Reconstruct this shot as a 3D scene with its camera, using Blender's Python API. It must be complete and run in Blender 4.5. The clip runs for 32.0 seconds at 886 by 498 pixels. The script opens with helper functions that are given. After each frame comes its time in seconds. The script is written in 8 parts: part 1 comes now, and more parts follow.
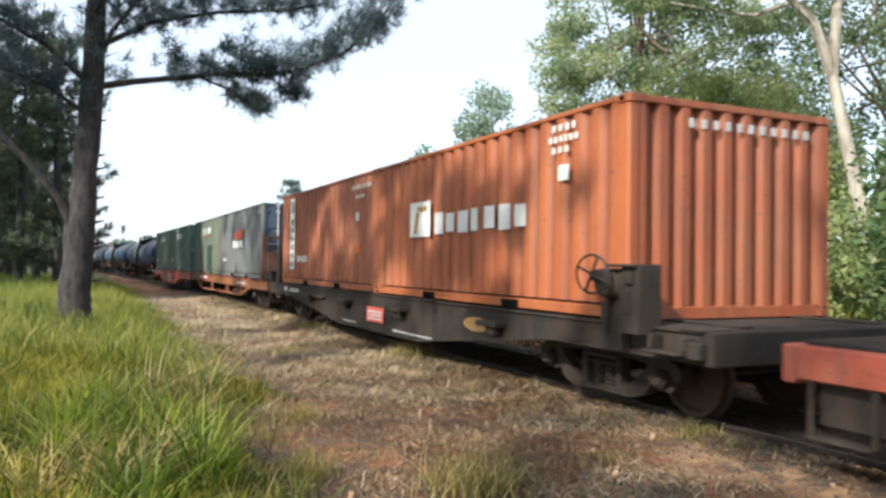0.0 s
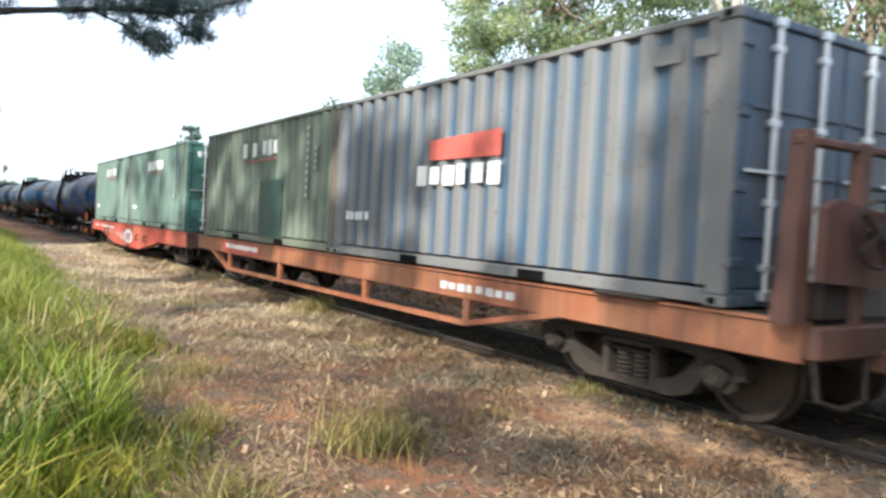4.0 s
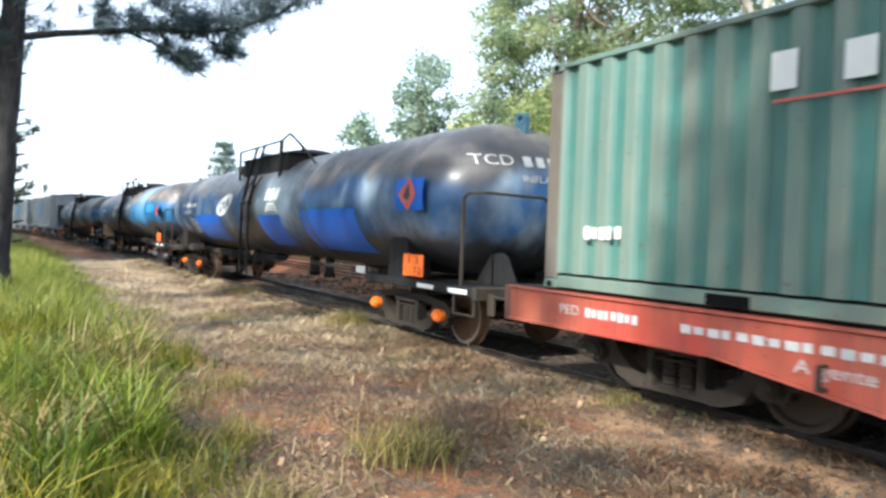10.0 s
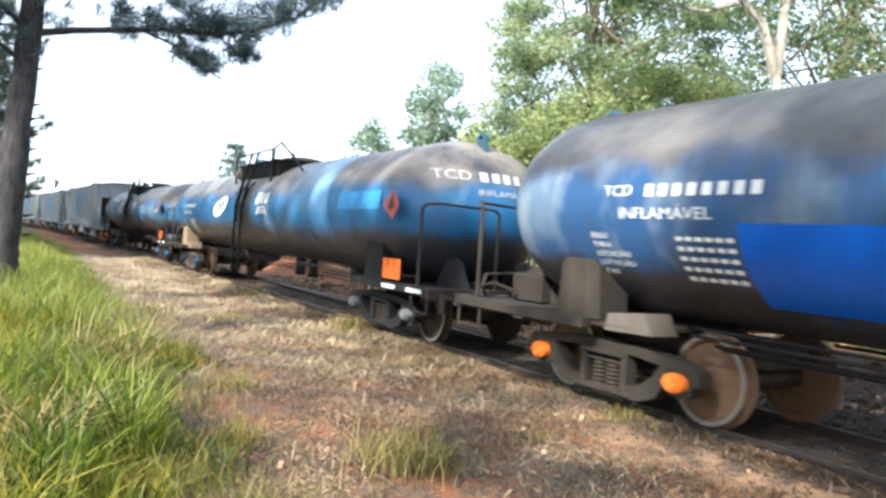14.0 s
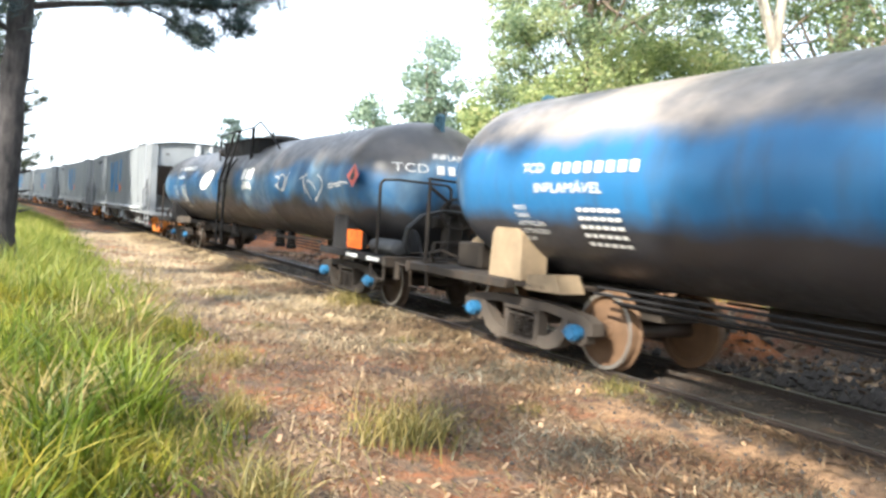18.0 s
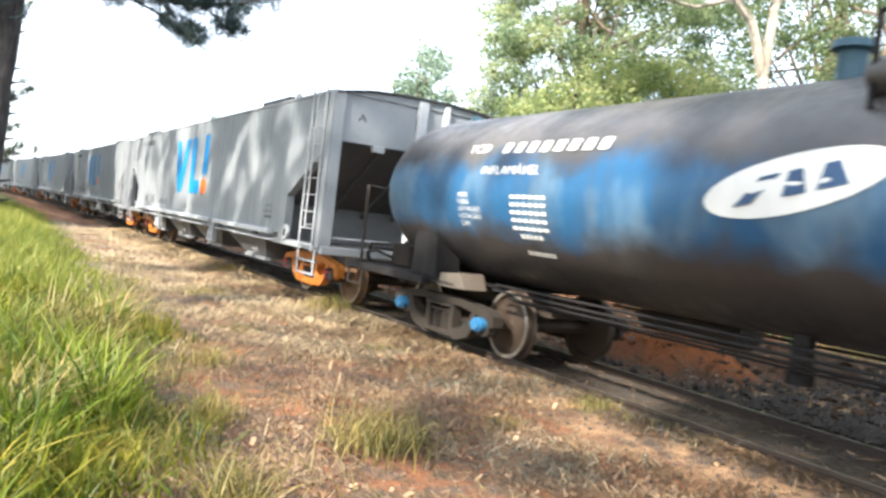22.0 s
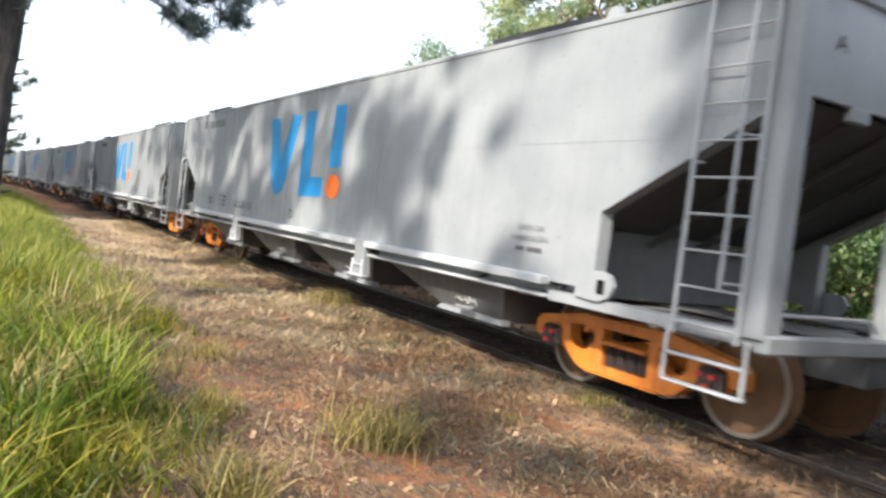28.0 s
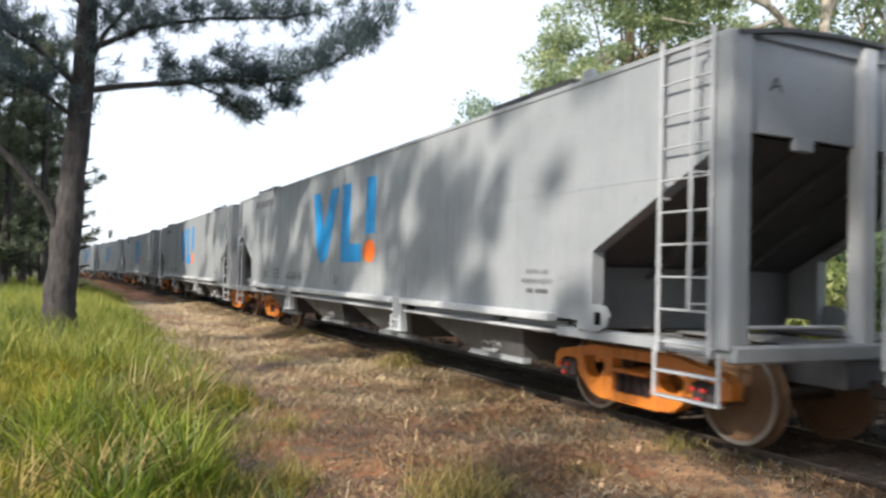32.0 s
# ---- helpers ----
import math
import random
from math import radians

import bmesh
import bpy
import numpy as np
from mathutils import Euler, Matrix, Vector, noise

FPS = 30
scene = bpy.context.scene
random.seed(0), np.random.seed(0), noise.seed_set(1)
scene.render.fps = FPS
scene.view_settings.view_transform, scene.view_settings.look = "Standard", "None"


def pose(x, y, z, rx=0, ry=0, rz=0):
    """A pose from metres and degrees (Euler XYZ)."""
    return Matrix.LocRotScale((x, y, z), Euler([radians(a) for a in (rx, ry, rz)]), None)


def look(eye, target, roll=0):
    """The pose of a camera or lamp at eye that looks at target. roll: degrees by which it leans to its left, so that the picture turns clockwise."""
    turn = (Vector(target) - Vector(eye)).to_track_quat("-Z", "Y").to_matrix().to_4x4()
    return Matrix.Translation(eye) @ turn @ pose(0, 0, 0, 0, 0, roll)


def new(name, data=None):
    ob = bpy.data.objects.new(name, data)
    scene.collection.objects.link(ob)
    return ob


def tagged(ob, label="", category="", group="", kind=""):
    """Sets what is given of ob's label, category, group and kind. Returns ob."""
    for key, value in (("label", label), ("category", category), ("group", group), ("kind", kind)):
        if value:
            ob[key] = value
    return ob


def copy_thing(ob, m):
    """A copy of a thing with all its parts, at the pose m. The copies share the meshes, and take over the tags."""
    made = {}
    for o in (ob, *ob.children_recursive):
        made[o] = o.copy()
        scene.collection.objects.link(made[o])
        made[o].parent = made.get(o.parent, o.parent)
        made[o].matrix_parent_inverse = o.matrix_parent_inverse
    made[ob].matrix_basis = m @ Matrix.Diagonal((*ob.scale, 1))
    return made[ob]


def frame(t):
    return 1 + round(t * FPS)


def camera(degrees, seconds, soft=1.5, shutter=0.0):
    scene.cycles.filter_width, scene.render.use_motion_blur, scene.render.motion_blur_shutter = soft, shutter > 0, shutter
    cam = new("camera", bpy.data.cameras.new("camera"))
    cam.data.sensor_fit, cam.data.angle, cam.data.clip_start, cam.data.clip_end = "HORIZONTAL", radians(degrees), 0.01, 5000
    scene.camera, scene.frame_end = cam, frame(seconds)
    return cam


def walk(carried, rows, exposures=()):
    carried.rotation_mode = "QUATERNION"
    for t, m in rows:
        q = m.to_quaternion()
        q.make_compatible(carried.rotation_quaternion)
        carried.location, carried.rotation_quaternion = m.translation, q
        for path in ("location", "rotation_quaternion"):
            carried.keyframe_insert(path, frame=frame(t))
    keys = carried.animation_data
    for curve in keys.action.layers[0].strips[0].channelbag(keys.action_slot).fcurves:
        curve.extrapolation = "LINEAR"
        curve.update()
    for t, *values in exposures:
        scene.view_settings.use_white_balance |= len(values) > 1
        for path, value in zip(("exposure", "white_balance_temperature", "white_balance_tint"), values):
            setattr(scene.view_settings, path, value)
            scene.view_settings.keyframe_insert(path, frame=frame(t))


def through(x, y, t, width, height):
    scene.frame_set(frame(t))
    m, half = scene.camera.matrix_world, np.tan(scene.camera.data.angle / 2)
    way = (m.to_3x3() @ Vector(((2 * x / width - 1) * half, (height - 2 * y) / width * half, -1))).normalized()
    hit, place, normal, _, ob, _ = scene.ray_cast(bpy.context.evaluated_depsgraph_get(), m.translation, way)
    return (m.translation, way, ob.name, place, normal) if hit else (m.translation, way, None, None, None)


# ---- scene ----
# Camera: held by hand beside the line, turning with the passing train.
cam = camera(59.5, 32.0, soft=2.8, shutter=0.35)
EYE = (0.0, 0.0, 1.6)
PATH = [
    (0.0, pose(*EYE, 91.14, -0.76, -25.25)),
    (0.5, pose(*EYE, 91.10, -1.38, -24.80)),
    (1.0, pose(*EYE, 91.24, -1.31, -25.16)),
    (1.5, pose(*EYE, 90.47, -1.86, -26.55)),
    (2.0, pose(*EYE, 89.66, -2.52, -28.55)),
    (2.5, pose(*EYE, 89.54, -2.50, -30.60)),
    (3.0, pose(*EYE, 88.96, -4.16, -32.68)),
    (3.5, pose(*EYE, 88.57, -3.56, -33.01)),
    (4.0, pose(*EYE, 88.23, -3.02, -32.31)),
    (4.5, pose(*EYE, 87.73, -3.44, -32.07)),
    (6.5, pose(*EYE, 86.73, -4.69, -32.49)),
    (7.0, pose(*EYE, 86.41, -4.73, -31.17)),
    (7.5, pose(*EYE, 86.79, -3.46, -28.93)),
    (8.0, pose(*EYE, 87.85, -4.05, -27.04)),
    (8.5, pose(*EYE, 87.84, -3.20, -25.28)),
    (9.0, pose(*EYE, 88.02, -2.77, -25.77)),
    (9.5, pose(*EYE, 88.55, -2.68, -27.52)),
    (10.0, pose(*EYE, 88.92, -1.99, -30.00)),
    (10.5, pose(*EYE, 89.22, -1.41, -32.83)),
    (11.0, pose(*EYE, 90.13, -2.21, -33.72)),
    (11.5, pose(*EYE, 90.15, -2.82, -31.67)),
    (12.0, pose(*EYE, 89.86, -3.03, -30.88)),
    (12.5, pose(*EYE, 89.85, -3.28, -29.94)),
    (13.0, pose(*EYE, 89.57, -2.65, -28.86)),
    (13.5, pose(*EYE, 89.56, -3.37, -29.10)),
    (15.5, pose(*EYE, 89.28, -4.80, -29.51)),
    (16.0, pose(*EYE, 89.17, -5.40, -28.99)),
    (16.5, pose(*EYE, 88.40, -5.15, -28.39)),
    (17.0, pose(*EYE, 88.07, -4.99, -28.46)),
    (17.5, pose(*EYE, 87.98, -5.08, -29.68)),
    (18.0, pose(*EYE, 87.70, -3.89, -29.66)),
    (18.5, pose(*EYE, 88.32, -4.25, -29.61)),
    (19.0, pose(*EYE, 90.13, -5.75, -29.77)),
    (19.5, pose(*EYE, 89.49, -6.51, -30.21)),
    (20.0, pose(*EYE, 88.97, -6.90, -30.33)),
    (20.5, pose(*EYE, 89.05, -6.66, -30.93)),
    (21.0, pose(*EYE, 88.59, -6.51, -31.20)),
    (21.5, pose(*EYE, 88.60, -6.29, -31.21)),
    (22.0, pose(*EYE, 88.47, -6.46, -30.81)),
    (22.5, pose(*EYE, 88.38, -6.65, -30.79)),
    (23.0, pose(*EYE, 87.97, -6.78, -30.55)),
    (23.5, pose(*EYE, 88.07, -6.83, -30.30)),
    (24.0, pose(*EYE, 87.83, -6.97, -30.78)),
    (24.5, pose(*EYE, 87.73, -7.21, -31.24)),
    (26.5, pose(*EYE, 88.00, -7.34, -30.69)),
    (27.0, pose(*EYE, 87.82, -6.92, -30.36)),
    (27.5, pose(*EYE, 87.74, -6.85, -30.76)),
    (28.0, pose(*EYE, 88.11, -6.98, -30.68)),
    (28.5, pose(*EYE, 87.82, -5.11, -29.62)),
    (29.0, pose(*EYE, 87.48, -2.85, -26.16)),
    (29.5, pose(*EYE, 88.52, -1.60, -25.30)),
    (30.0, pose(*EYE, 89.03, -1.24, -24.81)),
    (30.5, pose(*EYE, 89.33, -2.16, -25.64)),
    (31.0, pose(*EYE, 90.01, -1.55, -26.08)),
    (31.5, pose(*EYE, 91.21, -1.57, -26.04)),
    (32.0, pose(*EYE, 91.88, -1.60, -26.10)),
]
walk(cam, PATH, exposures=[(0.0, 0.78, 6000, 8), (2.0, 1.12, 6080, 8), (4.0, 1.26, 5850, 8), (7.0, 1.62, 5550, 6), (8.0, 1.54, 5550, 6), (9.0, 1.18, 5650, 6), (11.0, 1.28, 5750, 8), (13.0, 1.5, 5780, 8), (16.0, 1.48, 5850, 9), (17.0, 1.72, 5950, 9), (18.0, 1.75, 6050, 9), (19.0, 1.78, 6150, 9), (21.0, 1.76, 6150, 10), (23.0, 1.78, 6150, 10), (24.0, 1.45, 6150, 10), (27.0, 1.1, 6250, 11), (28.0, 1.26, 6250, 12), (29.0, 0.98, 6250, 12), (31.0, 1.02, 6250, 12), (32.0, 0.85, 6250, 12)])

# How far the train has come, in metres along the line, by seconds.
RUN = [(0, 5.20), (1, 1.16), (2, -2.90), (3, -6.99), (4, -11.08), (4.5, -13.14), (6.5, -20.94), (7, -22.89), (8, -26.78), (9, -30.70), (10, -34.68), (11, -38.64), (12, -42.53), (13, -46.42), (13.5, -48.37), (15.5, -56.24), (16, -58.20), (17, -62.11), (18, -66.03), (19, -69.95), (20, -73.87), (21, -77.71), (22, -81.53), (23, -85.40), (24, -89.35), (24.5, -91.35), (26.5, -99.49), (27, -101.52), (28, -105.62), (29, -109.71), (30, -113.75), (31, -117.80), (32, -121.89)]

# ---------------------------------------------------------------- scale of the line
PLAN, TALL = 1.15, 0.8625      # lengths and heights of the rolling stock
RAIL_Z = 0.13                  # rail head over the ground
TRACK_X = 6.20                 # centre line of the track
BEND_Y, BEND_RAMP, BEND = 21.5, 17.0, 0.00121   # the line bends gently to the left


def line_at(s):
    """Place and heading on the centre line, s metres along it."""
    u, x, y = max(0.0, s - BEND_Y), TRACK_X, min(s, BEND_Y)
    n = max(1, int(u / 4))
    th = 0.0
    for i in range(n):
        v = (i + 0.5) * u / n
        th = BEND * v * v / (2 * BEND_RAMP) if v < BEND_RAMP else BEND * (v - BEND_RAMP / 2)
        x -= math.sin(th) * u / n
        y += math.cos(th) * u / n
    th = BEND * u * u / (2 * BEND_RAMP) if u < BEND_RAMP else BEND * (u - BEND_RAMP / 2)
    return x, y, th


# ---------------------------------------------------------------- light
SUN_DIR = Vector((-0.74, -0.36, 0.57)).normalized()
world = bpy.data.worlds.new("sky")
scene.world = world
world.use_nodes = True
wn = world.node_tree
sky = wn.nodes.new("ShaderNodeTexSky")
sky.sky_type, sky.sun_disc = "NISHITA", False
sky.sun_elevation = math.asin(SUN_DIR.z)
sky.sun_rotation = math.atan2(SUN_DIR.x, SUN_DIR.y)
sky.dust_density, sky.air_density, sky.ozone_density = 1.5, 1.0, 1.0
wn.nodes["Background"].inputs[1].default_value = 0.15
haze = wn.nodes.new("ShaderNodeMix")
haze.data_type = "RGBA"
haze.inputs[0].default_value, haze.inputs[7].default_value = 0.7, (4.9, 5.1, 5.35, 1)
wn.links.new(sky.outputs[0], haze.inputs[6])
wn.links.new(haze.outputs[2], wn.nodes["Background"].inputs[0])
sun = new("sun", bpy.data.lights.new("sun", "SUN"))
sun.data.energy, sun.data.angle, sun.data.color = 4.7, radians(1.6), (1.0, 0.91, 0.77)
sun.matrix_world = look((0, 0, 30), Vector((0, 0, 30)) - SUN_DIR)


# ---------------------------------------------------------------- materials
def nodes_of(name):
    m = bpy.data.materials.new(name)
    m.use_nodes = True
    return m, m.node_tree, m.node_tree.nodes["Principled BSDF"]


def noise_tex(nt, scale, detail=4.0, rough=0.6, stretch=(1, 1, 1), coord="Object"):
    tc = nt.nodes.new("ShaderNodeTexCoord")
    mp = nt.nodes.new("ShaderNodeMapping")
    mp.inputs["Scale"].default_value = stretch
    n = nt.nodes.new("ShaderNodeTexNoise")
    n.inputs["Scale"].default_value, n.inputs["Detail"].default_value, n.inputs["Roughness"].default_value = scale, detail, rough
    nt.links.new(tc.outputs[coord], mp.inputs[0])
    nt.links.new(mp.outputs[0], n.inputs[0])
    return n.outputs[0]


def ramp(nt, value, stops):
    r = nt.nodes.new("ShaderNodeValToRGB")
    while len(r.color_ramp.elements) < len(stops):
        r.color_ramp.elements.new(0.5)
    for e, (p, c) in zip(r.color_ramp.elements, stops):
        e.position, e.color = p, (*c, 1) if len(c) == 3 else (c[0], c[0], c[0], 1)
    nt.links.new(value, r.inputs[0])
    return r.outputs[0]


def mixed(nt, fac, a, b):
    m = nt.nodes.new("ShaderNodeMix")
    m.data_type = "RGBA"
    for sock, v in ((m.inputs[0], fac), (m.inputs[6], a), (m.inputs[7], b)):
        if hasattr(v, "links"):
            nt.links.new(v, sock)
        else:
            sock.default_value = v if isinstance(v, float) else (*v, 1)
    return m.outputs[2]


def maths(nt, op, a, b=0.0):
    m = nt.nodes.new("ShaderNodeMath")
    m.operation = op
    for sock, v in ((m.inputs[0], a), (m.inputs[1], b)):
        if hasattr(v, "links"):
            nt.links.new(v, sock)
        else:
            sock.default_value = v
    return m.outputs[0]


def bumped(nt, bsdf, height, strength, distance=0.02):
    b = nt.nodes.new("ShaderNodeBump")
    b.inputs["Strength"].default_value, b.inputs["Distance"].default_value = strength, distance
    nt.links.new(height, b.inputs["Height"])
    nt.links.new(b.outputs[0], bsdf.inputs["Normal"])


def paint(name, colour, faded, dirt=(0.06, 0.045, 0.035), rust=0.35, rough=0.5, metal=0.0, streak=True, ridge=None, ridge_low=0.25, shine=0.5):
    """Old paint: two tones, run-down streaks of dirt and spots of rust."""
    m, nt, b = nodes_of(name)
    big = noise_tex(nt, 0.9, 5, 0.62)
    base = mixed(nt, ramp(nt, big, [(0.35, (0, 0, 0)), (0.68, (1, 1, 1))]), colour, faded)
    runs = noise_tex(nt, 2.2, 5, 0.65, (3.0, 3.0, 0.22) if streak else (1, 1, 1))
    fac = maths(nt, "MULTIPLY", ramp(nt, runs, [(0.48, (0, 0, 0)), (0.80, (1, 1, 1))]), rust)
    base = mixed(nt, fac, base, dirt)
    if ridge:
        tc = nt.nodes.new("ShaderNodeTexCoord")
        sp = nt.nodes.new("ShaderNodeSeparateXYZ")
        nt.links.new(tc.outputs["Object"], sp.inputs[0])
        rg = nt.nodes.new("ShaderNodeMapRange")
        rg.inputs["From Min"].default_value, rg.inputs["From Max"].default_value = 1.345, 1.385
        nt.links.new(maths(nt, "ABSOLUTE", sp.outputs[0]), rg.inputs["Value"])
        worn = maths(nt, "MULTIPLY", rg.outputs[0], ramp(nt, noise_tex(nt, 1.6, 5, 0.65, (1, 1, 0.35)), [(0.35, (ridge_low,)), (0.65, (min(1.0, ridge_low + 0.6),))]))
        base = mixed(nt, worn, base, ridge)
    spots = noise_tex(nt, 14, 3, 0.7)
    fac = maths(nt, "MULTIPLY", ramp(nt, spots, [(0.64, (0, 0, 0)), (0.70, (1, 1, 1))]), min(1.0, rust * 1.3))
    base = mixed(nt, fac, base, (0.09, 0.045, 0.025))
    nt.links.new(base, b.inputs["Base Color"])
    b.inputs["Metallic"].default_value = metal
    b.inputs["Specular IOR Level"].default_value = shine
    nt.links.new(ramp(nt, runs, [(0.3, (rough - 0.1,)), (0.8, (min(1.0, rough + 0.25),))]), b.inputs["Roughness"])
    bumped(nt, b, noise_tex(nt, 26, 3), 0.15, 0.01)
    return m


def plain(name, colour, rough=0.6, metal=0.0, vary=0.25, shine=0.5):
    m, nt, b = nodes_of(name)
    n = noise_tex(nt, 6, 4)
    dark = tuple(c * (1 - vary) for c in colour)
    nt.links.new(mixed(nt, n, dark, tuple(min(1, c * (1 + vary)) for c in colour)), b.inputs["Base Color"])
    b.inputs["Roughness"].default_value, b.inputs["Metallic"].default_value = rough, metal
    b.inputs["Specular IOR Level"].default_value = shine
    return m


def leaf_mat(name, stops, rough=0.55, through=0.35, patch=1.2):
    m, nt, b = nodes_of(name)
    g = nt.nodes.new("ShaderNodeNewGeometry")
    drift = maths(nt, "MULTIPLY", maths(nt, "SUBTRACT", noise_tex(nt, patch, 2, 0.5), 0.5), 1.7)
    col = ramp(nt, maths(nt, "ADD", maths(nt, "MULTIPLY", g.outputs["Random Per Island"], 0.72), maths(nt, "ADD", drift, 0.14)), stops)
    nt.links.new(col, b.inputs["Base Color"])
    b.inputs["Roughness"].default_value = rough
    t = nt.nodes.new("ShaderNodeBsdfTranslucent")
    nt.links.new(col, t.inputs[0])
    mx = nt.nodes.new("ShaderNodeMixShader")
    mx.inputs[0].default_value = through
    nt.links.new(b.outputs[0], mx.inputs[1])
    nt.links.new(t.outputs[0], mx.inputs[2])
    nt.links.new(mx.outputs[0], nt.nodes["Material Output"].inputs[0])
    return m


def tank_paint(name, blue, pale, low, high, soot=0.85, wobble=1.15, pale_at=0.46, dust=0.40, fresh=False, film=(0.25, 0.213, 0.178), glare_span=None):
    """Blue tank paint under oil and soot that has run down from the top and gathered below."""
    m, nt, b = nodes_of(name)
    tc = nt.nodes.new("ShaderNodeTexCoord")
    sp = nt.nodes.new("ShaderNodeSeparateXYZ")
    nt.links.new(tc.outputs["Object"], sp.inputs[0])
    wob = noise_tex(nt, 1.1, 5, 0.62, (1, 0.55, 0.5))
    z = maths(nt, "ADD", sp.outputs[2], maths(nt, "MULTIPLY", maths(nt, "SUBTRACT", wob, 0.5), wobble))
    top = maths(nt, "SMOOTH_MIN", maths(nt, "MULTIPLY", maths(nt, "SUBTRACT", z, high), 5.0), 1.0)
    bot = maths(nt, "MULTIPLY", maths(nt, "SUBTRACT", low, z), 5.0)
    spill = maths(nt, "MULTIPLY", maths(nt, "SUBTRACT", 0.85, maths(nt, "ABSOLUTE", maths(nt, "ADD", sp.outputs[1], maths(nt, "MULTIPLY", maths(nt, "SUBTRACT", wob, 0.32), 1.6)))), 2.2)
    bot = maths(nt, "MAXIMUM", bot, spill)
    both = nt.nodes.new("ShaderNodeClamp")
    nt.links.new(maths(nt, "MAXIMUM", top, bot), both.inputs[0])
    patch = noise_tex(nt, 0.8, 4, 0.6, (1, 1, 0.7))
    col = mixed(nt, ramp(nt, patch, [(pale_at, (0, 0, 0)), (pale_at + 0.18, (1, 1, 1))]), blue, pale)
    fine = noise_tex(nt, 5, 5, 0.7)
    black = mixed(nt, fine, (0.011, 0.010, 0.010), (0.052, 0.045, 0.040))
    blot = ramp(nt, noise_tex(nt, 0.75, 5, 0.6, (1, 0.8, 1)), [(dust, (0, 0, 0)), (dust + 0.20, (0.8, 0.8, 0.8))])
    up = nt.nodes.new("ShaderNodeMapRange")
    up.inputs["From Min"].default_value, up.inputs["From Max"].default_value = 1.95, 2.42
    nt.links.new(sp.outputs[2], up.inputs["Value"])
    ends = nt.nodes.new("ShaderNodeMapRange")   # the dust is washed off by spills round the filling dome
    ends.inputs["From Min"].default_value, ends.inputs["From Max"].default_value = 1.2, 4.6
    ends.inputs["To Min"].default_value = 0.62
    nt.links.new(maths(nt, "ABSOLUTE", sp.outputs[1]), ends.inputs["Value"])
    black = mixed(nt, maths(nt, "MULTIPLY", maths(nt, "MULTIPLY", blot, up.outputs[0]), ends.outputs[0]), black, film)
    fac = maths(nt, "MULTIPLY", both.outputs[0], soot)
    grime = maths(nt, "MULTIPLY", ramp(nt, noise_tex(nt, 2.0, 5, 0.65, (1, 1.6, 0.3)), [(0.5, (0, 0, 0)), (0.72, (1, 1, 1))]), 0.55)
    col = mixed(nt, grime, col, (0.05, 0.05, 0.05))
    col = mixed(nt, fac, col, black)
    def unit(v):
        return maths(nt, "MINIMUM", maths(nt, "MAXIMUM", v, 0.0), 1.0)

    if glare_span:
        # pale sun glare put into the colour between the ladder and the front panel
        y, z = sp.outputs[1], sp.outputs[2]
        runs = noise_tex(nt, 1.7, 4, 0.6, (1, 1, 0.4))
        zone = maths(nt, "MULTIPLY", unit(maths(nt, "DIVIDE", maths(nt, "SUBTRACT", glare_span[1], y), 0.5)), unit(maths(nt, "DIVIDE", maths(nt, "SUBTRACT", y, glare_span[0]), 1.1)))
        zone = maths(nt, "MULTIPLY", zone, unit(maths(nt, "DIVIDE", maths(nt, "SUBTRACT", z, maths(nt, "ADD", 1.2, maths(nt, "MULTIPLY", runs, 0.5))), 0.5)))
        zone = maths(nt, "MULTIPLY", zone, unit(maths(nt, "DIVIDE", maths(nt, "SUBTRACT", 2.75, z), 0.5)))
        zone = maths(nt, "MULTIPLY", zone, ramp(nt, runs, [(0.30, (0.35,)), (0.60, (0.95,))]))
        col = mixed(nt, zone, col, (0.21, 0.265, 0.31))
    if fresh:
        # chalky pale blue coat on the front half, cut off along a slanting edge
        y, z = sp.outputs[1], sp.outputs[2]
        edge = unit(maths(nt, "MULTIPLY", maths(nt, "SUBTRACT", maths(nt, "ADD", y, 6.12), maths(nt, "MULTIPLY", z, 0.2267)), 22.0))
        rise = unit(maths(nt, "DIVIDE", maths(nt, "SUBTRACT", -2.9, y), 2.3))
        runs = noise_tex(nt, 2.4, 4, 0.6, (1, 1, 0.25))
        foot = unit(maths(nt, "DIVIDE", maths(nt, "SUBTRACT", maths(nt, "ADD", z, maths(nt, "MULTIPLY", maths(nt, "SUBTRACT", runs, 0.5), 0.9)), 1.30), 0.40))
        coat = maths(nt, "MULTIPLY", maths(nt, "MULTIPLY", edge, rise), foot)
        coat = maths(nt, "MULTIPLY", coat, ramp(nt, runs, [(0.30, (0.55,)), (0.62, (1.0,))]))
        col = mixed(nt, coat, col, mixed(nt, unit(maths(nt, "DIVIDE", maths(nt, "SUBTRACT", z, 1.7), 0.7)), (0.055, 0.20, 0.40), (0.17, 0.30, 0.43)))
    nt.links.new(col, b.inputs["Base Color"])
    nt.links.new(ramp(nt, fine, [(0.3, (0.30,)), (0.75, (0.60,))]), b.inputs["Roughness"])
    bumped(nt, b, fine, 0.08, 0.01)
    return m


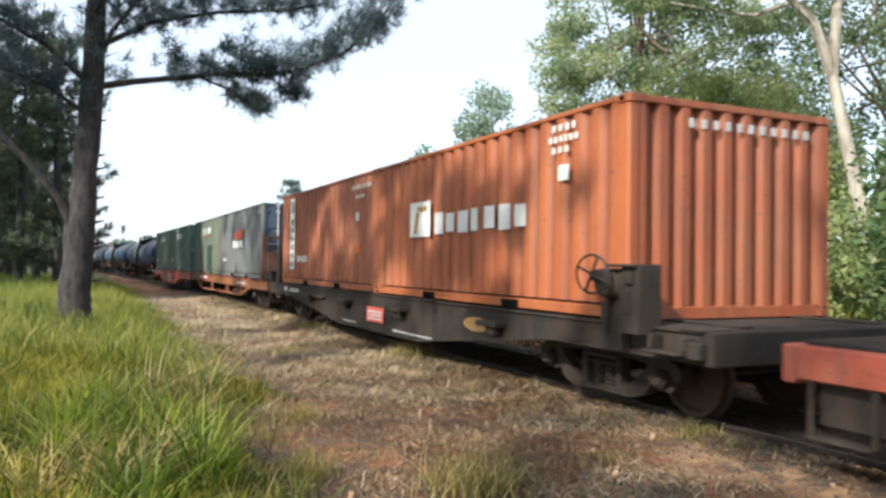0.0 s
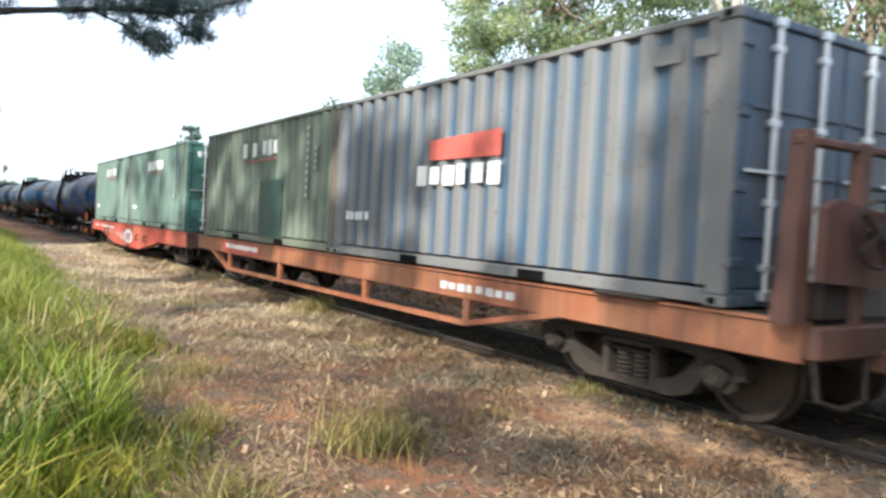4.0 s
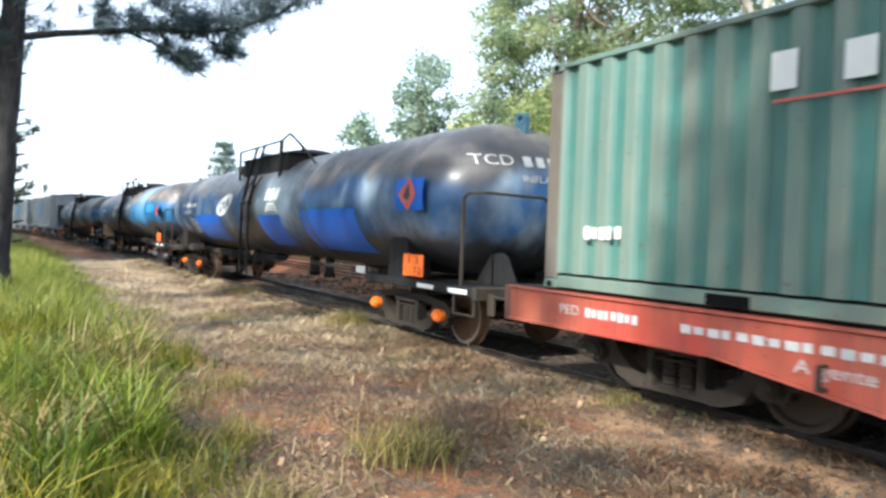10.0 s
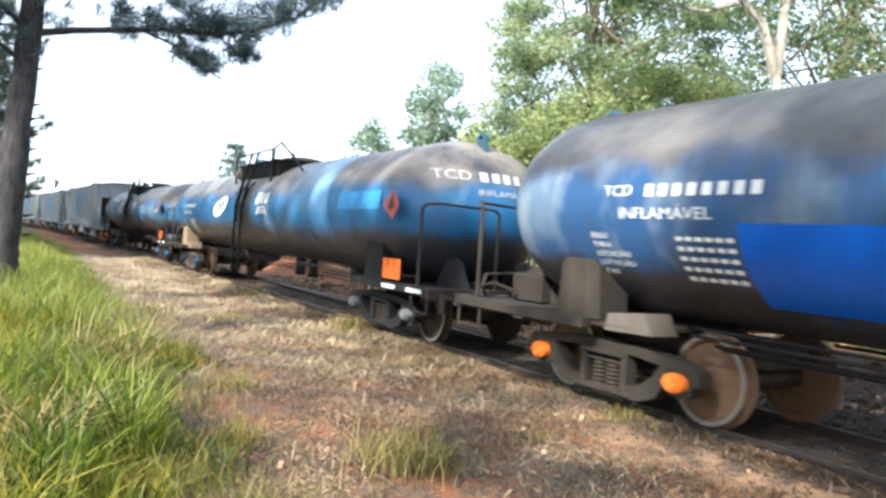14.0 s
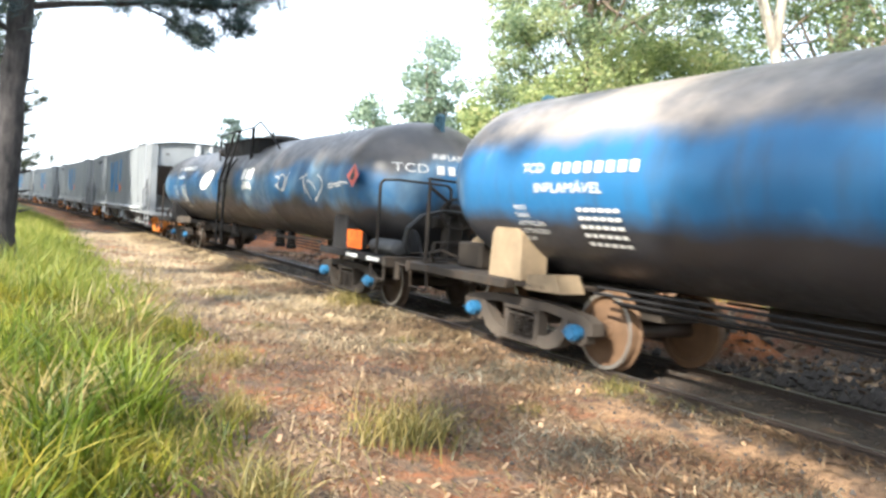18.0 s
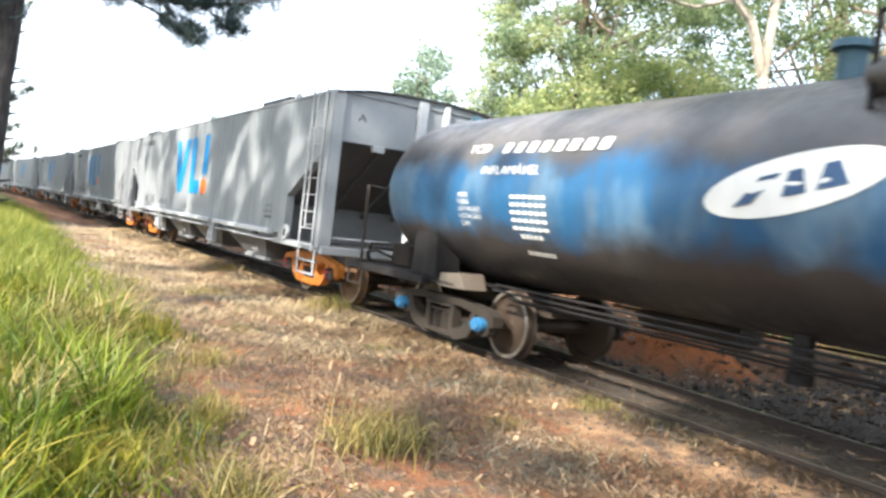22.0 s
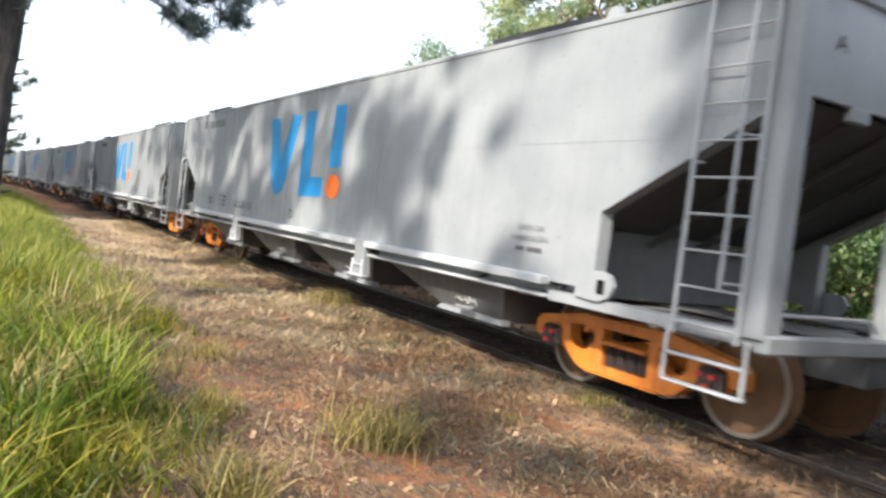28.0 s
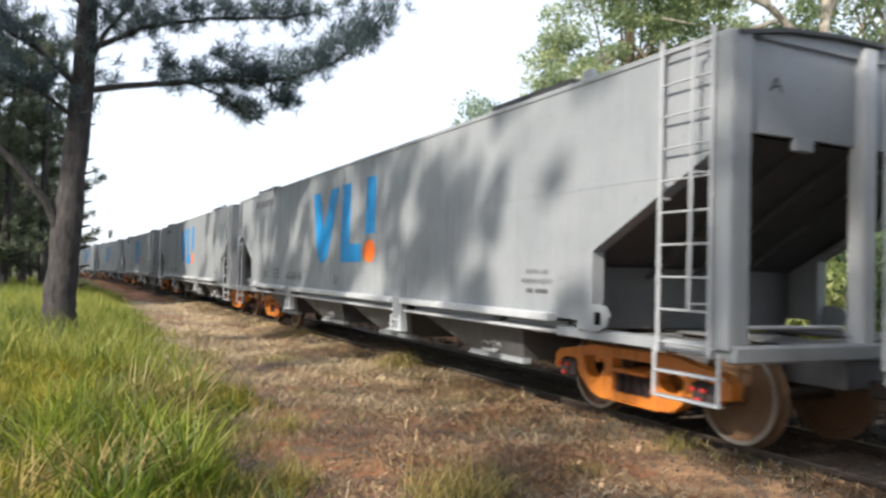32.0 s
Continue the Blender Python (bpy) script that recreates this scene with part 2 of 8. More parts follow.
MAT = {
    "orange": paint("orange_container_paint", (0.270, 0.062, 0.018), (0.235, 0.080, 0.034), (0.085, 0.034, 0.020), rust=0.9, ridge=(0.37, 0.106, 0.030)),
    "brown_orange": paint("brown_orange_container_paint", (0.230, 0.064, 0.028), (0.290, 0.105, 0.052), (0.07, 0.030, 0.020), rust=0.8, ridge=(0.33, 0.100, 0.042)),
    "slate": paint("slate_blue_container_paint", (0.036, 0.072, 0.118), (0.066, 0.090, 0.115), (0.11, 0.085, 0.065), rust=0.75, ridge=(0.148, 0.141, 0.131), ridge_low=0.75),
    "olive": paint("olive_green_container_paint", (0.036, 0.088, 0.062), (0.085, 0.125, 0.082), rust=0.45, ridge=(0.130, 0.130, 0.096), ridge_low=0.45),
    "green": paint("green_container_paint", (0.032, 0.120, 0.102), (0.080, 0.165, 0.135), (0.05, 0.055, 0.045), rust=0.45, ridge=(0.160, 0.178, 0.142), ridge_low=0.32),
    "red": paint("red_wagon_paint", (0.32, 0.042, 0.026), (0.32, 0.090, 0.050), (0.085, 0.05, 0.036), rust=0.8),
    "terracotta": paint("terracotta_wagon_paint", (0.20, 0.062, 0.026), (0.27, 0.118, 0.056), (0.07, 0.042, 0.03), rust=0.75),
    "soot": paint("black_wagon_steel", (0.012, 0.010, 0.009), (0.034, 0.027, 0.020), (0.090, 0.056, 0.032), rust=0.5, rough=0.75, shine=0.35),
    "grey": paint("grey_hopper_paint", (0.20, 0.215, 0.228), (0.26, 0.275, 0.288), (0.14, 0.145, 0.15), rust=0.22, rough=0.38),
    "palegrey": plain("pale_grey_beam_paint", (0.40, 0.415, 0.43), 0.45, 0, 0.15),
    "ladder_grey": plain("light_grey_ladder_paint", (0.30, 0.315, 0.33), 0.5, 0, 0.2),
    # hopper grey with the shade below the slope ends put into the colour
    "slope_grey": plain("slope_shade_grey", (0.13, 0.135, 0.14), 0.6, 0, 0.3),
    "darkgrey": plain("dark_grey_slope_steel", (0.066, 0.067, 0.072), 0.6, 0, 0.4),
    "yellow": paint("orange_yellow_bogie_paint", (0.43, 0.130, 0.012), (0.52, 0.185, 0.024), (0.05, 0.035, 0.025), rust=0.7),
    "bogie": paint("grimy_brown_bogie_steel", (0.016, 0.013, 0.010), (0.036, 0.028, 0.021), rust=0.35, rough=0.85, shine=0.3),
    "wheel": plain("brown_wheel_steel", (0.050, 0.035, 0.025), 0.55, 0.3),
    "wheel_ochre": plain("ochre_wheel_paint", (0.115, 0.064, 0.032), 0.75, 0.0, 0.6),
    "tread": plain("worn_tread_steel", (0.30, 0.28, 0.25), 0.4, 0.7),
    "white": plain("dull_white_paint", (0.62, 0.62, 0.59), 0.55, 0, 0.12),
    "black": plain("black_paint", (0.02, 0.02, 0.02), 0.5),
    # near-black for solid plates that imitate the shade inside holes and fork pockets
    "recess_shade": plain("recess_shade_black", (0.006, 0.006, 0.006), 1.0, 0, 0.25, 0.05),
    "silver": plain("galvanised_bar", (0.55, 0.56, 0.57), 0.35, 0.6, 0.15),
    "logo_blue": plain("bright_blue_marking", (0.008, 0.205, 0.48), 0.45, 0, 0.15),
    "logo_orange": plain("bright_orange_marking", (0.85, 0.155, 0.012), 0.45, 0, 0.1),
    "logo_red": plain("dull_red_marking", (0.42, 0.085, 0.06), 0.55, 0, 0.4),
    "panel_blue": plain("fresh_blue_panel", (0.002, 0.088, 0.44), 0.4, 0, 0.3),
    "cap_orange": plain("orange_axle_cap", (0.75, 0.18, 0.02), 0.45),
    "cap_blue": plain("light_blue_axle_cap", (0.022, 0.11, 0.22), 0.5),
    "cap_dark": plain("dark_axle_cap", (0.030, 0.022, 0.022), 0.5),
    "cap_red": plain("red_bolt_head", (0.45, 0.035, 0.03), 0.5),
    "tank_a": tank_paint("sooty_blue_black_tank", (0.020, 0.065, 0.16), (0.17, 0.215, 0.26), 1.48, 2.14, 0.94, film=(0.145, 0.126, 0.107), glare_span=(-3.6, -0.35)),
    "tank_b": tank_paint("sooty_bright_blue_tank", (0.018, 0.108, 0.245), (0.17, 0.26, 0.36), 1.66, 2.20, 0.94, 0.55, 0.58, 0.34, True, (0.26, 0.215, 0.17)),
    "tank_c": tank_paint("sooty_dark_blue_tank", (0.014, 0.074, 0.165), (0.10, 0.16, 0.215), 1.62, 2.13, 0.95, film=(0.105, 0.092, 0.080)),
    "dull_terracotta": paint("dirty_terracotta_paint", (0.075, 0.031, 0.021), (0.13, 0.062, 0.040), (0.028, 0.020, 0.017), rust=0.75, rough=0.7),
    # grimy chute steel, darkened further for the shade below the side sill
    "chute": paint("grimy_chute_shade_grey", (0.040, 0.041, 0.042), (0.066, 0.067, 0.068), rust=0.4),
    "rust": paint("rust_brown_post_paint", (0.080, 0.062, 0.047), (0.115, 0.105, 0.085), rust=0.5, rough=0.7),
    "oval_blue": plain("dark_blue_emblem_paint", (0.018, 0.055, 0.125), 0.5, 0, 0.3),
    "lug_blue": plain("dull_blue_paint", (0.025, 0.07, 0.10), 0.6),
    "ochre_mark": plain("worn_ochre_paint", (0.30, 0.18, 0.06), 0.7, 0, 0.5),
    "worn_white": plain("worn_white_paint", (0.40, 0.40, 0.39), 0.7, 0, 0.35),
    "black_steel": paint("black_platform_steel", (0.008, 0.008, 0.009), (0.018, 0.017, 0.017), (0.03, 0.023, 0.018), rust=0.25, rough=0.7, shine=0.2),
    "cap_grey": plain("grey_axle_cap", (0.13, 0.14, 0.15), 0.5),
    "fresh_blue": plain("fresh_light_blue_paint", (0.035, 0.20, 0.44), 0.5, 0, 0.35),
    "dusty_bogie": paint("dusty_tan_bogie_steel", (0.034, 0.027, 0.021), (0.080, 0.062, 0.045), rust=0.5, rough=0.85),
    "dusty": plain("dust_covered_saddle_steel", (0.21, 0.155, 0.095), 0.85, 0, 0.4),
    "dark_green": paint("dark_green_patch_paint", (0.020, 0.050, 0.038), (0.050, 0.085, 0.060), rust=0.4),
    "rail_top": plain("dull_running_rail", (0.24, 0.22, 0.20), 0.42, 0.8),
    "rail": plain("rusty_rail", (0.034, 0.024, 0.018), 0.6, 0.3),
    "sleeper": plain("weathered_sleeper_wood", (0.045, 0.034, 0.026), 0.9),
    "stone": plain("grey_ballast_stone", (0.045, 0.038, 0.032), 0.95, 0, 0.5),
}


def bark(name, a, b_, scale):
    m, nt, b = nodes_of(name)
    n = noise_tex(nt, scale, 6, 0.7, (1, 1, 0.28))
    nt.links.new(ramp(nt, n, [(0.35, a), (0.65, b_)]), b.inputs["Base Color"])
    b.inputs["Roughness"].default_value = 0.9
    bumped(nt, b, n, 0.9, 0.05)
    return m


MAT["pine_bark"] = bark("pine_bark", (0.012, 0.011, 0.012), (0.062, 0.054, 0.052), 11)
MAT["gum_bark"] = bark("pale_gum_bark", (0.20, 0.17, 0.135), (0.46, 0.42, 0.35), 4)
MAT["wood_bark"] = bark("brown_bark", (0.08, 0.06, 0.045), (0.22, 0.17, 0.12), 6)
# bluish tint imitates backlit haze over the main pine's needles
MAT["needle"] = leaf_mat("pine_needles", [(0.0, (0.028, 0.050, 0.058)), (0.6, (0.066, 0.102, 0.112)), (1.0, (0.14, 0.185, 0.165))], through=0.45)
MAT["needle_wood"] = leaf_mat("olive_pine_needles", [(0.0, (0.045, 0.062, 0.040)), (0.6, (0.105, 0.130, 0.082)), (1.0, (0.21, 0.23, 0.13))], through=0.45)
MAT["leaf_yellow"] = leaf_mat("yellow_green_leaves", [(0.0, (0.15, 0.21, 0.085)), (0.5, (0.31, 0.37, 0.145)), (0.85, (0.43, 0.46, 0.20)), (1.0, (0.49, 0.45, 0.22))], through=0.55)
MAT["leaf_green"] = leaf_mat("mid_green_leaves", [(0.0, (0.15, 0.22, 0.13)), (0.55, (0.32, 0.39, 0.215)), (1.0, (0.54, 0.56, 0.30))], through=0.6)
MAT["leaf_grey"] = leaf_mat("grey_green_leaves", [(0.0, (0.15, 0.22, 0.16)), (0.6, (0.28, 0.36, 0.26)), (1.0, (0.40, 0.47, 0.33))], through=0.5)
MAT["grass"] = leaf_mat("fresh_grass", [(0.0, (0.022, 0.038, 0.004)), (0.30, (0.075, 0.108, 0.007)), (0.64, (0.195, 0.203, 0.013)), (1.0, (0.41, 0.345, 0.050))], through=0.5)
MAT["lush_grass"] = leaf_mat("lush_bright_grass", [(0.0, (0.040, 0.070, 0.006)), (0.5, (0.125, 0.185, 0.014)), (1.0, (0.34, 0.36, 0.05))], through=0.5, patch=0.8)
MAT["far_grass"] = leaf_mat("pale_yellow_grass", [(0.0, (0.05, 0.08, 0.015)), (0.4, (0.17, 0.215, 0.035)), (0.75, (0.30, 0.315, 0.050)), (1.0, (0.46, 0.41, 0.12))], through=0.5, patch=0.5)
MAT["leaf_deep"] = leaf_mat("deep_green_leaves", [(0.0, (0.10, 0.16, 0.075)), (0.6, (0.20, 0.265, 0.125)), (1.0, (0.36, 0.40, 0.19))], through=0.55)
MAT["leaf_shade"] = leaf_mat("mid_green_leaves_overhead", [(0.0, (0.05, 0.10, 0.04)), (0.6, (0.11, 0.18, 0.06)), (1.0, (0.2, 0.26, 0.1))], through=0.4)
MAT["straw"] = leaf_mat("dry_straw", [(0.0, (0.018, 0.012, 0.008)), (0.35, (0.055, 0.031, 0.017)), (0.62, (0.125, 0.073, 0.036)), (1.0, (0.32, 0.210, 0.108))], through=0.1)
# pale straw whose colour carries the sunlight on the far path
MAT["pale_straw"] = leaf_mat("pale_sunlit_straw", [(0.0, (0.07, 0.046, 0.026)), (0.4, (0.20, 0.14, 0.075)), (1.0, (0.54, 0.42, 0.25))], through=0.1, patch=0.6)
MAT["dead_leaf"] = leaf_mat("dead_leaves", [(0.0, (0.035, 0.022, 0.015)), (0.5, (0.13, 0.075, 0.04)), (1.0, (0.42, 0.28, 0.16))], through=0.1)
MAT["grey_weed"] = leaf_mat("grey_green_weeds", [(0.0, (0.030, 0.034, 0.024)), (0.5, (0.130, 0.120, 0.084)), (1.0, (0.38, 0.33, 0.235))], through=0.25)
# needles paled so the distance haze is in the colour
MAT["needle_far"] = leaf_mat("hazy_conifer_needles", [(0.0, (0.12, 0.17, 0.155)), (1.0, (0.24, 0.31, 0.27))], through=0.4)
MAT["weed"] = leaf_mat("half_dry_weed", [(0.0, (0.050, 0.055, 0.013)), (0.4, (0.155, 0.138, 0.034)), (1.0, (0.42, 0.31, 0.11))], through=0.3)


# ---------------------------------------------------------------- mesh building
class Shape:
    """Collects the vertices and faces of one mesh."""

    def __init__(self):
        self.v, self.f = [], []

    def add(self, verts, faces):
        n = len(self.v)
        self.v += [tuple(p) for p in verts]
        self.f += [[n + i for i in f] for f in faces]
        return self

    def box(self, x0, x1, y0, y1, z0, z1, c=0.012):
        """A box with chamfered edges."""
        lo, hi = (min(x0, x1), min(y0, y1), min(z0, z1)), (max(x0, x1), max(y0, y1), max(z0, z1))
        c = min(c, 0.3 * min(h - l for l, h in zip(lo, hi)))
        verts, at = [], {}
        for sx in (0, 1):
            for sy in (0, 1):
                for sz in (0, 1):
                    s = (sx, sy, sz)
                    for ax in range(3):
                        at[s, ax] = len(verts)
                        verts.append([(hi[k] - (0 if k == ax else c)) if s[k] else (lo[k] + (0 if k == ax else c)) for k in range(3)])
        faces = []
        for ax in range(3):
            a, b = [k for k in range(3) if k != ax]
            for side in (0, 1):
                ring = []
                for p, q in ((0, 0), (1, 0), (1, 1), (0, 1)):
                    s = [0, 0, 0]
                    s[ax], s[a], s[b] = side, p, q
                    ring.append(at[tuple(s), ax])
                faces.append(ring)
            for p in (0, 1):
                for q in (0, 1):
                    s0, s1 = [0, 0, 0], [0, 0, 0]
                    s0[a], s0[b], s0[ax] = p, q, 0
                    s1[a], s1[b], s1[ax] = p, q, 1
                    faces.append([at[tuple(s0), a], at[tuple(s1), a], at[tuple(s1), b], at[tuple(s0), b]])
        for s in [(i, j, k) for i in (0, 1) for j in (0, 1) for k in (0, 1)]:
            faces.append([at[s, 0], at[s, 1], at[s, 2]])
        return self.add(verts, faces)

    def prism(self, poly, a0, a1, axis="x"):
        """A polygon drawn out along an axis. poly: (y, z) for x, (x, z) for y, (x, y) for z."""
        n = len(poly)
        place = {"x": lambda a, p: (a, p[0], p[1]), "y": lambda a, p: (p[0], a, p[1]), "z": lambda a, p: (p[0], p[1], a)}[axis]
        verts = [place(a0, p) for p in poly] + [place(a1, p) for p in poly]
        faces = [list(range(n)), list(range(n, 2 * n))] + [[i, (i + 1) % n, n + (i + 1) % n, n + i] for i in range(n)]
        return self.add(verts, faces)

    def rod(self, p, q, r, n=8, r2=None):
        p, q = Vector(p), Vector(q)
        d = (q - p).normalized()
        u = d.orthogonal().normalized()
        w = d.cross(u)
        verts = []
        for o, rr in ((p, r), (q, r if r2 is None else r2)):
            verts += [o + (u * math.cos(k * math.tau / n) + w * math.sin(k * math.tau / n)) * rr for k in range(n)]
        faces = [[k, (k + 1) % n, n + (k + 1) % n, n + k] for k in range(n)] + [list(range(n)), list(range(n, 2 * n))]
        return self.add(verts, faces)

    def pipe(self, points, r, n=6):
        for a, b in zip(points, points[1:]):
            self.rod(a, b, r, n)
        return self

    def tube(self, points, radii, n=8):
        """A tapered limb through the points."""
        pts = [Vector(p) for p in points]
        verts, faces = [], []
        for i, p in enumerate(pts):
            d = (pts[min(i + 1, len(pts) - 1)] - pts[max(i - 1, 0)]).normalized()
            u = Vector((0, 1, 0)).cross(d)
            u = (u if u.length > 0.05 else Vector((1, 0, 0))).normalized()
            w = d.cross(u)
            verts += [p + (u * math.cos(k * math.tau / n) + w * math.sin(k * math.tau / n)) * radii[i] for k in range(n)]
        for i in range(len(pts) - 1):
            faces += [[i * n + k, i * n + (k + 1) % n, (i + 1) * n + (k + 1) % n, (i + 1) * n + k] for k in range(n)]
        faces.append(list(range((len(pts) - 1) * n, len(pts) * n)))
        return self.add(verts, faces)

    def lathe(self, profile, n=24, axis="y", at=(0, 0, 0), ring=False):
        """profile: (radius, along the axis)."""
        verts, faces = [], []
        for r, a in profile:
            for k in range(n):
                c, s = r * math.cos(k * math.tau / n), r * math.sin(k * math.tau / n)
                p = {"x": (a, c, s), "y": (c, a, s), "z": (c, s, a)}[axis]
                verts.append((p[0] + at[0], p[1] + at[1], p[2] + at[2]))
        for i in range(len(profile) - 1):
            faces += [[i * n + k, i * n + (k + 1) % n, (i + 1) * n + (k + 1) % n, (i + 1) * n + k] for k in range(n)]
        if ring:
            m = (len(profile) - 1) * n
            faces += [[m + k, m + (k + 1) % n, (k + 1) % n, k] for k in range(n)]
        else:
            faces += [list(range(n)), list(range((len(profile) - 1) * n, len(profile) * n))]
        return self.add(verts, faces)

    def mirrored(self):
        """The same again on the other side of the wagon."""
        n = len(self.v)
        self.v += [(-x, y, z) for x, y, z in self.v]
        self.f += [[n + i for i in reversed(f)] for f in self.f]
        return self


def mesh_of(name, shape, mat, scaled=True, smooth=True, fix=True):
    me = bpy.data.meshes.new(name)
    k = (PLAN, PLAN, TALL) if scaled else (1, 1, 1)
    me.from_pydata([(x * k[0], y * k[1], z * k[2]) for x, y, z in shape.v], [], shape.f)
    if fix:
        bm = bmesh.new()
        bm.from_mesh(me)
        bmesh.ops.recalc_face_normals(bm, faces=bm.faces)
        bm.to_mesh(me)
        bm.free()
    if smooth:
        me.polygons.foreach_set("use_smooth", [True] * len(me.polygons))
        me.set_sharp_from_angle(angle=0.65)
    me.materials.append(MAT[mat])
    return me


def part(name, shape, mat, parent, label="", scaled=True, fix=True):
    """One mesh of its own under a thing or a part."""
    ob = new(name, mesh_of(name, shape, mat, scaled, fix=fix))
    ob.parent = parent
    return tagged(ob, label)


def thing(name, label, category, group=""):
    return tagged(new(name), label, category, group)


def letters(body, size, mat, place, parent, name="lettering", label="", squeeze=1.0):
    """Lettering as a thin raised mesh; place turns (u along, v up) into wagon metres."""
    cu = bpy.data.curves.new(name, "FONT")
    cu.body, cu.size, cu.align_x, cu.align_y, cu.resolution_u = body, size, "CENTER", "CENTER", 3
    tmp = bpy.data.objects.new(name, cu)
    src = bpy.data.meshes.new_from_object(tmp)
    sh = Shape().add([place(v.co.x * squeeze, v.co.y) for v in src.vertices], [list(p.vertices) for p in src.polygons])
    bpy.data.objects.remove(tmp)
    bpy.data.meshes.remove(src)
    return part(name, sh, mat, parent, label)


# ---------------------------------------------------------------- running gear
WHEEL_R = 0.41


def wheel_mesh(mat, side, r=WHEEL_R):
    s = Shape()
    prof = [(0.05, 0.07), (0.085, 0.075), (0.10, 0.035), (0.24, 0.010), (r - 0.075, 0.012), (r - 0.05, 0.060), (r - 0.004, 0.062), (r, 0.045), (r + 0.004, -0.035), (r + 0.026, -0.045), (r + 0.026, -0.062),
            (r - 0.05, -0.066), (r - 0.075, -0.020), (0.24, -0.022), (0.10, -0.045), (0.05, -0.07)]
    s.lathe([(a, b * side) for a, b in prof], 28, "x")
    return mesh_of("wheel", s, mat, scaled=False)


def cast_plate(f, a, b, side):
    """A thick cast side frame with rounded windows and a wide spring nest."""
    f.prism([(-1.13, 0.47), (-1.13, 0.63), (-1.06, 0.71), (-0.50, 0.83), (0.50, 0.83), (1.06, 0.71), (1.13, 0.63), (1.13, 0.47), (1.03, 0.47), (1.0, 0.61), (0.70, 0.68), (0.36, 0.715), (-0.36, 0.715), (-0.70, 0.68), (-1.0, 0.61), (-1.03, 0.47)], a, b)
    for e in (-1, 1):
        f.box(a, b + 0.004 * side, e * 0.255, e * 0.365, 0.23, 0.73, 0.02)
        f.prism([(e * 0.36, 0.22), (e * 0.50, 0.22), (e * 0.50, 0.42), (e * 0.43, 0.44), (e * 0.39, 0.50), (e * 0.36, 0.55)], a + 0.002 * side, b - 0.001 * side)
        f.prism([(e * 0.36, 0.73), (e * 0.36, 0.64), (e * 0.40, 0.675), (e * 0.47, 0.69), (e * 0.47, 0.73)], a + 0.002 * side, b - 0.001 * side)
        f.prism([(e * 0.80, 0.67), (e * 0.665, 0.67), (e * 0.645, 0.52), (e * 0.585, 0.44), (e * 0.455, 0.40), (e * 0.455, 0.22), (e * 0.54, 0.24), (e * 0.72, 0.41), (e * 0.77, 0.50)], a + 0.004 * side, b - 0.002 * side)
        f.prism([(e * 1.02, 0.62), (e * 0.73, 0.67), (e * 0.75, 0.40), (e * 0.98, 0.40)], a + 0.02 * side, b - 0.03 * side)
        f.box(a + 0.01 * side, b + 0.006 * side, e * 0.44, e * 0.50, 0.62, 0.70, 0.02)
    f.prism([(-0.47, 0.215), (0.47, 0.215), (0.455, 0.315), (-0.455, 0.315)], a, b + 0.002 * side)
    f.box(a, b + 0.035 * side, -0.40, 0.40, 0.20, 0.232, 0.01)
    f.box(a + 0.03 * side, b + 0.03 * side, -0.25, 0.25, 0.545, 0.60, 0.015)
    f.v = [(p[0], p[1], p[2] + 0.06) for p in f.v]


